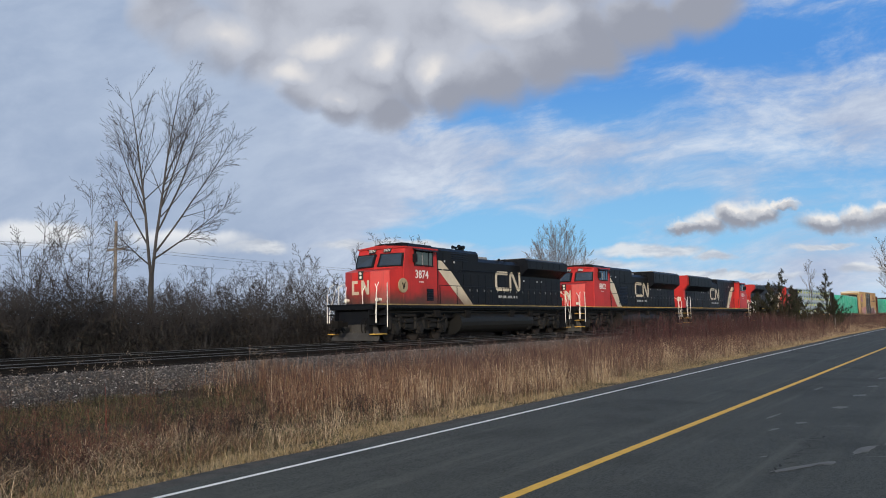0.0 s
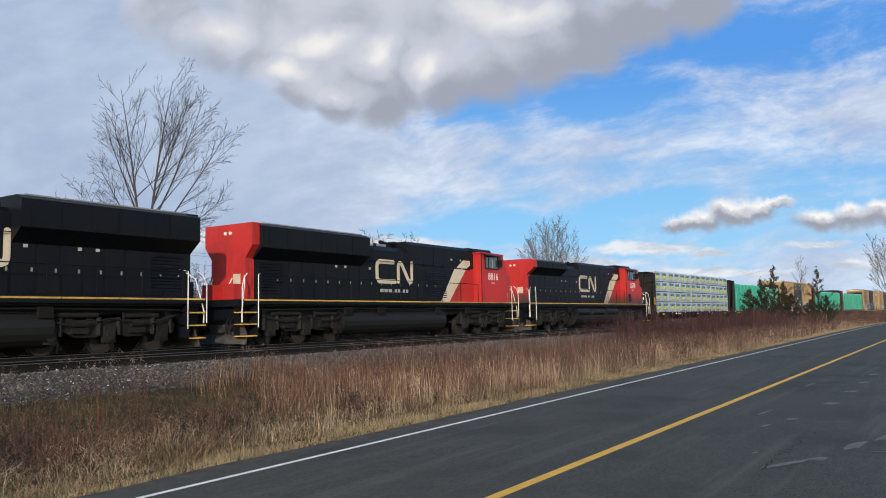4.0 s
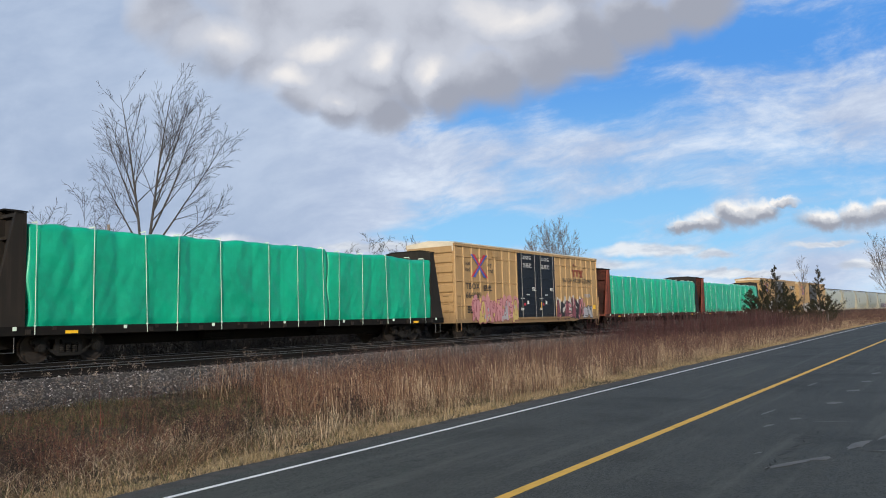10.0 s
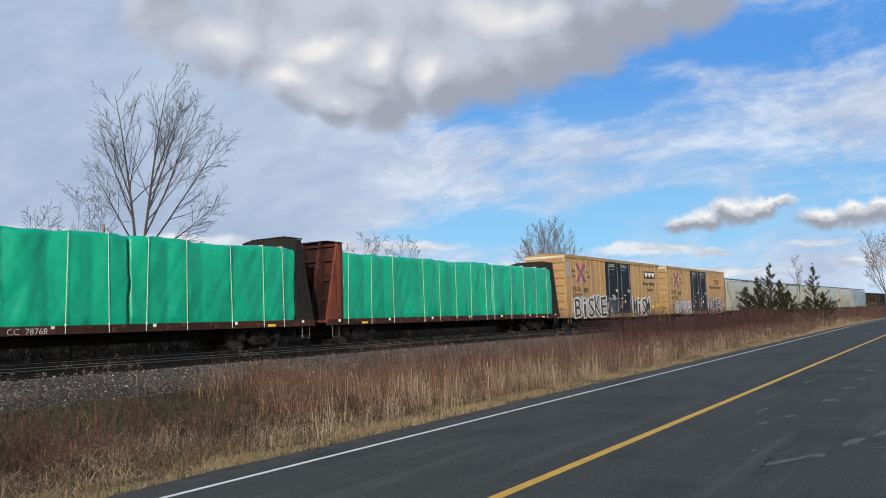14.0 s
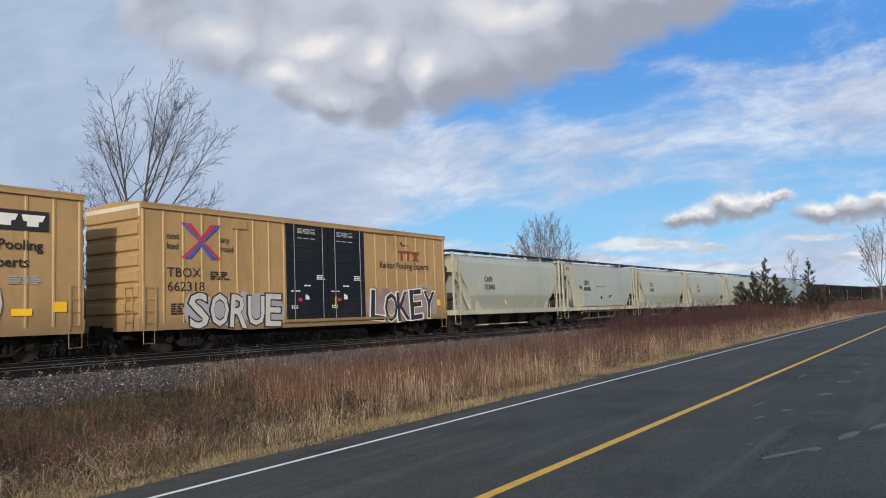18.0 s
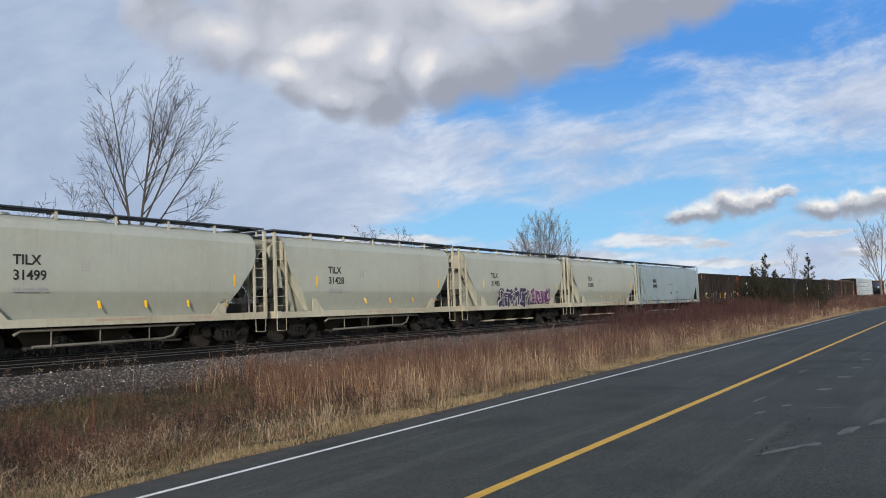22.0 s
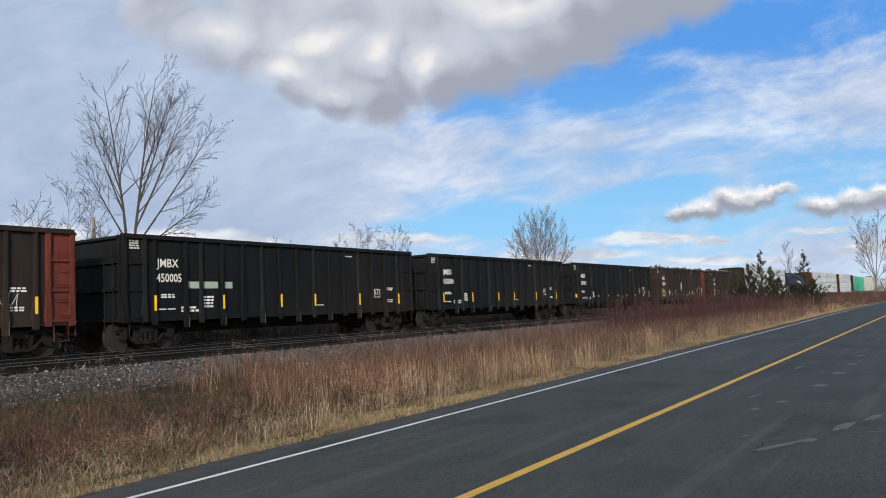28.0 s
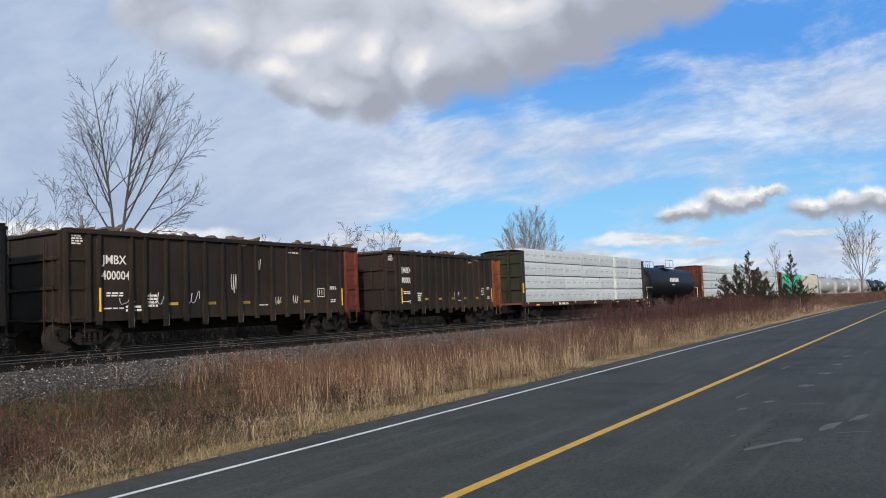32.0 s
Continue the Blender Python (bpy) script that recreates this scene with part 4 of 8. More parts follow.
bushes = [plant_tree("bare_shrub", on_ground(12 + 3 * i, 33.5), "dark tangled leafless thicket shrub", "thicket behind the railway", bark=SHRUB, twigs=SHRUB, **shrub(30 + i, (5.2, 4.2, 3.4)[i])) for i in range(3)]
rb = random.Random(8)
for i in range(150):
    x = 11 + 64 * (i / 150) ** 1.1
    y = rb.uniform(30.2, 39)
    s = rb.uniform(0.75, 1.12) * (1.0 - 0.012 * max(0, min(x, 50) - 14))
    copy_thing(bushes[i % 3], on_ground(x, y, rb.uniform(0, 360)) @ Matrix.Diagonal((s, s, s, 1)))


# stakes by the road
for name, foot, top, r, lab in (("marker_stake", (84.0, 11.55), (0.0, 0.0, 1.55), 0.045, "thin weathered wooden stake in the verge"), ("leaning_pole", (187.0, 11.3), (-0.3, 1.5, 4.0), 0.12, "grey wooden pole leaning over the verge")):
    g = Geo().tube([(0, 0, -0.3), tuple(0.6 * a for a in top), top], [r, r * 0.95, r * 0.85], 7)
    tagged(new(name, g.mesh(name, PALETWIG)), lab, "post").matrix_world = on_ground(*foot)


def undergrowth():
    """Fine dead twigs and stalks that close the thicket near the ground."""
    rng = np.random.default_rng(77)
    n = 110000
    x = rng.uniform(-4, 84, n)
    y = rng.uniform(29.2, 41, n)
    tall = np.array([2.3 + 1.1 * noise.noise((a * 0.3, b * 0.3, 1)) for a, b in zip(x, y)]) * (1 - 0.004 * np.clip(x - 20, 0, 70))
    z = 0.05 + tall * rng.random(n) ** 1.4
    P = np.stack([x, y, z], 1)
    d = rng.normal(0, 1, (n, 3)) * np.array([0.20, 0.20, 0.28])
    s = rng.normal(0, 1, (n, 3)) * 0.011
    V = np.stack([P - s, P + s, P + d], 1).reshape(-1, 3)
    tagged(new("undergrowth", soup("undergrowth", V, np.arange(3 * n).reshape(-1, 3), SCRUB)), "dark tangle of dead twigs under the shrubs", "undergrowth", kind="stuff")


undergrowth()
cedar(on_ground(77.8, 15.5), [(0.2, -0.5, 5.8, 3.4), (-0.4, 0.6, 4.7, 2.8), (-0.9, 1.5, 3.8, 2.6), (0.7, -1.2, 4.3, 2.8), (1.0, -1.8, 3.2, 2.4)], 3, "dark green cedar with several ragged spires")
cedar(on_ground(89.5, 13.0), [(0, 0, 6.2, 2.8), (0.3, -0.7, 3.4, 2.4), (-0.4, 0.6, 3.0, 2.2)], 4, "slim dark green cedar with a pointed top")


def far_woods():
    """A low broken line of bare woods on the horizon."""
    rng = np.random.default_rng(9)
    n = 26000
    a = rng.uniform(radians(15), radians(100), n)
    d = rng.uniform(330, 520, n)
    x, y = d * np.sin(a), d * np.cos(a)
    lump = np.array([noise.noise((t * 14, 2, 0)) + 0.5 * noise.noise((t * 50, 4, 0)) for t in a])
    h = np.maximum(1.2, (5.5 + 5.0 * lump) * rng.uniform(0.4, 1.0, n))
    w = rng.uniform(0.08, 0.3, n)
    P = np.stack([x, y, np.zeros(n)], 1)
    side = np.stack([np.cos(a) * w, -np.sin(a) * w, np.zeros(n)], 1)
    tip = P + np.stack([rng.normal(0, 0.8, n), rng.normal(0, 0.8, n), h], 1)
    V = np.stack([P - side * 2, P + side * 2, tip], 1).reshape(-1, 3)
    tagged(new("far_woods", soup("far_woods", V, np.arange(3 * n).reshape(-1, 3), SHRUB)), "distant line of bare grey woods", "woods", kind="stuff")


def pole_line():
    wood = surface("pole_wood", (0.21, 0.175, 0.15), 0.9, grain=8)
    wire = surface("wire", (0.10, 0.10, 0.11), 0.6, bump=0)
    tops = []
    for i, x in enumerate((-25.0, 26.9, 78.8, 130.0)):
        root = thing("utility_pole", on_ground(x, 41.0), "weathered wooden pole with a crossarm", "utility pole", "poles behind the railway")
        part("post", Geo().cyl("z", (0, 0), 0.11, -0.2, 7.7, 10, 0.08), wood, root)
        part("crossarm", Geo().box(-0.06, 0.06, -0.8, 0.8, 6.0, 6.12), wood, root)
        tops.append(x)
    for k, (dy, z) in enumerate(((-0.7, 6.15), (0.7, 6.15), (0.0, 5.5))):
        g = Geo()
        for a, b in zip(tops, tops[1:]):
            g.tube([(a + (b - a) * u / 10, 41.0 + dy, z + 0.1 - 3.2 * (u / 10) * (1 - u / 10) * 0.5) for u in range(11)], 0.008, 4)
        tagged(new("overhead_wire", g.mesh("overhead_wire", wire)), "thin dark wire between wooden poles", "wire", "overhead wires")


far_woods()
pole_line()

# ---- train materials ----
RED = surface("red_loco_paint", (0.42, 0.025, 0.024), 0.45, grain=4, dirt=0.7, dark=(0.20, 0.018, 0.016), bump=0.003, streaks=0.6, spec=0.3)


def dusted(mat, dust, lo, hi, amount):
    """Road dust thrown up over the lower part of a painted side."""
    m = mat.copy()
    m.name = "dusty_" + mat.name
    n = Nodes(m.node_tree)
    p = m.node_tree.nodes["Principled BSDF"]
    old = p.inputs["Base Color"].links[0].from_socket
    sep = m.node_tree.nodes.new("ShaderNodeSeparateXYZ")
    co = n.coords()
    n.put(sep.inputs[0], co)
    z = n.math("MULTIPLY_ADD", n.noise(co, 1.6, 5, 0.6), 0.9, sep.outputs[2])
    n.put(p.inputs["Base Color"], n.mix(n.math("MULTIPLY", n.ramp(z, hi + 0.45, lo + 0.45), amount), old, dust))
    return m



BLACK = surface("black_loco_paint", (0.0046, 0.0056, 0.0085), 0.46, grain=5, dirt=0.6, dark=(0.010, 0.0100, 0.0105), bump=0.003, streaks=0.5, spec=0.17)
CREAM = surface("cream_stripe_paint", (0.55, 0.48, 0.37), 0.5, grain=5, dirt=0.5, bump=0.002, streaks=0.3)
LETTER = surface("white_lettering", (0.68, 0.68, 0.66), 0.6, grain=8, dirt=0.4, bump=0)
DIMLETTER = surface("dim_lettering", (0.36, 0.36, 0.36), 0.6, grain=8, dirt=0.5, bump=0)
INK = surface("black_lettering", (0.02, 0.02, 0.022), 0.6, grain=8, dirt=0.3, bump=0)
SILL = surface("yellow_sill_stripe", (0.55, 0.33, 0.055), 0.55, grain=3, dirt=0.9, dark=(0.16, 0.11, 0.05), bump=0)
DUSTSILL = surface("dust_covered_sill_stripe", (0.32, 0.23, 0.09), 0.7, grain=2.5, dirt=1.0, dark=(0.05, 0.042, 0.034), bump=0)
BADGEM = surface("weathered_badge", (0.30, 0.24, 0.15), 0.6, grain=9, dirt=0.9, dark=(0.13, 0.10, 0.065), bump=0)
PLOWM = surface("scuffed_plow_steel", (0.060, 0.057, 0.055), 0.6, 0.1, grain=3, dirt=1.0, dark=(0.012, 0.0115, 0.011), bump=0.01, streaks=0.5)
GRIME = surface("running_gear_grime", (0.011, 0.010, 0.0095), 0.8, grain=7, dirt=0.9, dark=(0.005, 0.005, 0.005), bump=0.01, rust=(0.034, 0.026, 0.020), rust_amount=0.10, spec=0.12)
WHEELM = surface("wheel_steel", (0.034, 0.029, 0.027), 0.6, 0.2, grain=10, dirt=0.6, bump=0.004, spec=0.2)
RAILING = surface("white_handrail", (0.70, 0.68, 0.64), 0.5, grain=8, bump=0)
GLASSM = surface("cab_glass", (0.12, 0.145, 0.165), 0.12, 0.75, grain=2, dirt=0.5, dark=(0.03, 0.035, 0.04), bump=0, spec=1.0)
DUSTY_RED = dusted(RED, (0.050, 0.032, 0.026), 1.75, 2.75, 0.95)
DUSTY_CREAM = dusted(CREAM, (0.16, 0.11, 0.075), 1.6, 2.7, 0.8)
TRUCKM = surface("dusty_truck_steel", (0.0150, 0.0140, 0.0138), 0.7, grain=6, dirt=0.9, dark=(0.006, 0.006, 0.006), bump=0.01, spec=0.2)
TANKGRIME = surface("dusty_tank_steel", (0.0095, 0.0095, 0.0095), 0.55, grain=3, dirt=0.8, dark=(0.010, 0.010, 0.010), bump=0.004, streaks=0.4, spec=0.25)
LAMPM = surface("headlight_glass", (0.75, 0.72, 0.62), 0.15, bump=0, spec=0.7)
ROOFGREY = surface("grey_roof_paint", (0.22, 0.22, 0.23), 0.6, grain=6, dirt=0.5, bump=0.003)
GALV = surface("bare_steel_bar", (0.12, 0.125, 0.13), 0.5, 0.4, grain=10, bump=0)
OCHRE = surface("ochre_boxcar_paint", (0.350, 0.228, 0.108), 0.55, grain=3, dirt=0.6, dark=(0.22, 0.14, 0.068), bump=0.003, streaks=0.45, rust=(0.16, 0.06, 0.03), rust_amount=0.02, spec=0.25)
OCHRE2 = surface("pale_ochre_paint", (0.335, 0.220, 0.106), 0.6, grain=3, dirt=0.6, dark=(0.22, 0.14, 0.068), bump=0.003, streaks=0.55, rust=(0.2, 0.1, 0.05), rust_amount=0.03, spec=0.25)
ROOFPALE = surface("pale_galvanised_roof", (0.55, 0.50, 0.40), 0.6, grain=4, dirt=0.5, bump=0.003)
DOORBLACK = surface("black_door_paint", (0.0075, 0.0105, 0.0170), 0.5, grain=4, dirt=0.5, dark=(0.022, 0.021, 0.021), bump=0.003, streaks=0.5, spec=0.2)
HOPPER = surface("pale_grey_hopper_paint", (0.308, 0.348, 0.338), 0.5, grain=2.2, dirt=0.5, dark=(0.23, 0.24, 0.22), bump=0.004, streaks=0.30, spec=0.3)
HOPPER2 = surface("pale_beige_hopper_paint", (0.328, 0.357, 0.328), 0.5, grain=2.2, dirt=0.5, dark=(0.26, 0.265, 0.235), bump=0.004, streaks=0.35, spec=0.3)
HOPPEREND = surface("cream_end_paint", (0.38, 0.375, 0.31), 0.55, grain=3, dirt=0.6, dark=(0.26, 0.23, 0.17), bump=0.004, streaks=0.6, spec=0.25)
# grime with underbody shade mixed into the colour, for outlet bays and brake gear
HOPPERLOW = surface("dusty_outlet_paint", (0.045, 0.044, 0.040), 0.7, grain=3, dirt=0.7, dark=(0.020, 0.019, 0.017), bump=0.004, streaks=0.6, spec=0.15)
FADEDRED = surface("faded_red_stencil", (0.36, 0.20, 0.17), 0.7, grain=9, dirt=0.8, dark=(0.32, 0.28, 0.23), bump=0)
HOPPERBLUE = surface("pale_blue_hopper_paint", (0.235, 0.300, 0.335), 0.5, grain=3, dirt=0.4, bump=0.004, streaks=0.4, spec=0.3)
PIPEM = surface("grimy_pipe_paint", (0.15, 0.145, 0.13), 0.6, grain=3, dirt=0.9, dark=(0.05, 0.047, 0.042), bump=0.003)
WALKWAY = surface("dark_grating", (0.060, 0.075, 0.098), 0.6, 0.3, grain=12, bump=0.004)
GONDBLACK = surface("weathered_black_steel", (0.0056, 0.0072, 0.0090), 0.55, grain=1.8, dirt=1.0, dark=(0.0150, 0.0125, 0.0120), bump=0.006, streaks=0.9, rust=(0.030, 0.017, 0.013), rust_amount=0.08, spec=0.14)
POSTM = surface("worn_black_post", (0.0085, 0.0100, 0.0120), 0.55, grain=4, dirt=0.8, dark=(0.020, 0.019, 0.019), bump=0.006, streaks=0.9, rust=(0.10, 0.090, 0.082), rust_amount=0.045, spec=0.2)
GONDBROWN = surface("weathered_brown_steel", (0.0150, 0.0120, 0.0110), 0.55, grain=2.5, dirt=1.0, dark=(0.034, 0.0235, 0.019), bump=0.008, streaks=0.8, rust=(0.060, 0.028, 0.020), rust_amount=0.09, spec=0.2)
OXIDE = surface("oxide_red_steel", (0.165, 0.046, 0.030), 0.7, grain=3, dirt=1.0, dark=(0.026, 0.014, 0.012), bump=0.006, streaks=1.0, rust=(0.034, 0.019, 0.016), rust_amount=0.20, spec=0.2)
RUSTBULK = surface("rusty_bulkhead_steel", (0.115, 0.034, 0.024), 0.75, grain=2.2, dirt=1.0, dark=(0.018, 0.011, 0.010), bump=0.008, streaks=1.0, rust=(0.022, 0.013, 0.012), rust_amount=0.32, spec=0.15)
BULKGREEN = surface("dark_green_bulkhead", (0.018, 0.0205, 0.0155), 0.65, grain=3, dirt=0.8, dark=(0.045, 0.030, 0.018), bump=0.006, streaks=0.6, spec=0.2)
RUSTEND = surface("dull_orange_end", (0.20, 0.065, 0.028), 0.7, grain=3, dirt=0.9, dark=(0.06, 0.025, 0.016), bump=0.006, streaks=0.9, spec=0.2)
SILLDARK = surface("grimy_oxide_sill", (0.055, 0.022, 0.018), 0.75, grain=4, dirt=0.9, dark=(0.016, 0.011, 0.010), bump=0.006, streaks=0.7, spec=0.15)
ORANGE = surface("orange_red_end_paint", (0.13, 0.030, 0.022), 0.6, grain=3, dirt=0.9, dark=(0.05, 0.018, 0.014), streaks=0.9, bump=0.004, spec=0.2)
BULKDARK = surface("dark_brown_bulkhead", (0.016, 0.014, 0.0125), 0.65, grain=3, dirt=0.7, dark=(0.035, 0.028, 0.023), streaks=0.7, bump=0.006, rust=(0.06, 0.035, 0.024), rust_amount=0.06, spec=0.18)
WRAP = surface("white_lumber_wrap", (0.375, 0.435, 0.535), 0.35, grain=3.0, dirt=0.55, dark=(0.25, 0.295, 0.37), bump=0.02, spec=0.4, vary=0.10)
WRAPMARK = surface("yellow_wrap_print", (0.56, 0.58, 0.055), 0.45, grain=4, dirt=0.2, bump=0)
WRAPTEXT = surface("dark_green_wrap_print", (0.05, 0.13, 0.11), 0.45, grain=4, dirt=0.2, bump=0)
PALETARP = surface("pale_tarpaulin", (0.46, 0.45, 0.41), 0.5, grain=2.5, dirt=0.6, dark=(0.32, 0.31, 0.28), bump=0.02, streaks=0.4, spec=0.3)
TARP = surface("green_tarpaulin", (0.002, 0.33, 0.195), 0.36, grain=3.2, dirt=0.6, dark=(0.001, 0.215, 0.130), bump=0.03, streaks=0.3, spec=0.45)
STRAP = surface("pale_strap", (0.56, 0.68, 0.60), 0.6, bump=0)
LUMBER = surface("sawn_lumber", (0.50, 0.34, 0.18), 0.8, grain=10, dirt=0.5)
SCRAP = surface("rusty_scrap", (0.10, 0.07, 0.05), 0.8, grain=4, dirt=0.8, rust=(0.2, 0.09, 0.04), rust_amount=0.2)
WRAP2 = surface("plain_white_wrap", (0.49, 0.535, 0.575), 0.4, grain=3.0, dirt=0.45, dark=(0.37, 0.41, 0.445), bump=0.02, spec=0.3, vary=0.08)
TANKBLACK = surface("black_tank_paint", (0.007, 0.0075, 0.009), 0.5, grain=3, dirt=0.5, bump=0.003, streaks=0.4, spec=0.2)
TANKGREY = surface("grey_tank_paint", (0.34, 0.35, 0.36), 0.5, grain=3, dirt=0.5, bump=0.003, streaks=0.4)
REFLECT = surface("yellow_reflector", (0.80, 0.48, 0.02), 0.4, bump=0)
SPRAYS = [surface("spray_" + n, c, 0.6, grain=6, dirt=0.35, bump=0) for n, c in (("white", (0.66, 0.66, 0.66)), ("black", (0.02, 0.02, 0.025)), ("pink", (0.42, 0.20, 0.22)), ("violet", (0.13, 0.05, 0.20)), ("blue", (0.05, 0.09, 0.34)), ("grey", (0.30, 0.31, 0.34)), ("yellow", (0.65, 0.46, 0.04)), ("navy", (0.025, 0.02, 0.06)), ("plum", (0.22, 0.035, 0.16)), ("red", (0.42, 0.03, 0.05)), ("mint", (0.20, 0.42, 0.36)))]
S_WHITE, S_BLACK, S_PINK, S_VIOLET, S_BLUE, S_GREY, S_YELLOW, S_NAVY, S_PLUM, S_RED, S_MINT = SPRAYS


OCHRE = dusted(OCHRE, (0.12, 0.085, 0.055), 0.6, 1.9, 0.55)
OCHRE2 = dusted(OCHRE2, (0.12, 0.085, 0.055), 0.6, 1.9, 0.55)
S_PALE = surface("spray_pale_grey", (0.46, 0.45, 0.44), 0.6, grain=4, dirt=0.8, dark=(0.30, 0.26, 0.22), bump=0)
S_ROSE = surface("spray_dull_rose", (0.20, 0.11, 0.105), 0.6, grain=3, dirt=0.9, dark=(0.30, 0.27, 0.26), bump=0)
S_VIOLET = surface("spray_dark_violet", (0.10, 0.022, 0.10), 0.6, grain=5, dirt=0.6, bump=0)
S_DUSK = surface("spray_dusky_red", (0.20, 0.06, 0.08), 0.6, grain=5, dirt=0.6, bump=0)
S_STRAWY = surface("spray_dull_yellow", (0.46, 0.36, 0.13), 0.6, grain=5, dirt=0.5, bump=0)
S_SLATE = surface("spray_slate", (0.022, 0.026, 0.028), 0.6, grain=3, dirt=0.9, dark=(0.095, 0.105, 0.11), bump=0)


def lettering(parent, text, size, x, z, y, mat, name="lettering", bold=0.0, squeeze=1.0):
    """Flat letters on a side that faces the road; x is their left end, z their foot."""
    cu = bpy.data.curves.new("font", "FONT")
    cu.body, cu.size, cu.offset, cu.extrude = text, size * 1.4, bold, 0.002
    cu.resolution_u = 2
    tmp = new("font", cu)
    me = bpy.data.meshes.new_from_object(tmp.evaluated_get(bpy.context.evaluated_depsgraph_get()))
    bpy.data.objects.remove(tmp)
    bpy.data.curves.remove(cu)
    me.materials.clear()
    me.materials.append(mat)
    ob = new(name, me)
    ob.parent = parent
    ob.matrix_local = Matrix.Translation((x, y, z)) @ pose(0, 0, 0, 90) @ Matrix.Diagonal((squeeze, 1, 1, 1))
    return ob


def bars(parent, x, z, w, h, rows, y, mat, seed=1, name="small_print"):
    """Small print that cannot be read: short bars."""
    rnd = random.Random(seed)
    g = Geo()
    for i in range(rows):
        k = x
        while k < x + w * 0.8:
            l = rnd.uniform(0.15, 0.4) * w
            zz = z - i * h * 1.6
            g.box(k, min(k + l, x + w), y, y + 0.004, zz, zz + h)
            k += l + 0.08 * w
    return part(name, g, mat, parent)


def blotch(rnd, cx, cz, rx, rz, n=14, rough=0.25):
    return [(cx + rx * math.cos(2 * math.pi * k / n) * rnd.uniform(1 - rough, 1 + rough), cz + rz * math.sin(2 * math.pi * k / n) * rnd.uniform(1 - rough, 1 + rough)) for k in range(n)]


def capsule(a, b, r0, r1, n=7):
    """Outline of a stroke with round ends from a to b."""
    t = math.atan2(b[1] - a[1], b[0] - a[0])
    out = [(a[0] + r0 * math.cos(t + math.pi / 2 + math.pi * k / n), a[1] + r0 * math.sin(t + math.pi / 2 + math.pi * k / n)) for k in range(n + 1)]
    return out + [(b[0] + r1 * math.cos(t - math.pi / 2 + math.pi * k / n), b[1] + r1 * math.sin(t - math.pi / 2 + math.pi * k / n)) for k in range(n + 1)]


STROKES = (((0.1, 0, 0.15, 1), (0.15, 1, 0.5, 0.35), (0.5, 0.35, 0.85, 1), (0.85, 1, 0.9, 0)), ((0.85, 0.9, 0.25, 0.85), (0.25, 0.85, 0.3, 0.52), (0.3, 0.52, 0.8, 0.45), (0.8, 0.45, 0.7, 0.05), (0.7, 0.05, 0.1, 0.1)), ((0.2, 0, 0.2, 1), (0.2, 0.95, 0.85, 0.7), (0.85, 0.7, 0.25, 0.45), (0.3, 0.45, 0.9, 0)), ((0.8, 0.85, 0.3, 1), (0.3, 1, 0.1, 0.5), (0.1, 0.5, 0.3, 0.05), (0.3, 0.05, 0.85, 0.15)), ((0.1, 0, 0.45, 1), (0.5, 1, 0.9, 0), (0.3, 0.4, 0.75, 0.4)), ((0.15, 1, 0.2, 0.15), (0.2, 0.15, 0.8, 0.1), (0.8, 0.1, 0.85, 1)))


def scribble(parent, x, z, w, h, y, mat, seed):
    """A thin sprayed line that loops about."""
    rnd = random.Random(seed)
    pts, a = [], 0.0
    for i in range(15):
        f = i / 14
        a += rnd.uniform(0.5, 1.3)
        pts.append((x + w * f + 0.12 * w * math.cos(a), y, z + h * (0.5 + 0.5 * math.sin(a * 1.1) * rnd.uniform(0.5, 1.0))))
    part("graffiti_line", Geo().tube(pts, 0.016, 4), mat, parent)


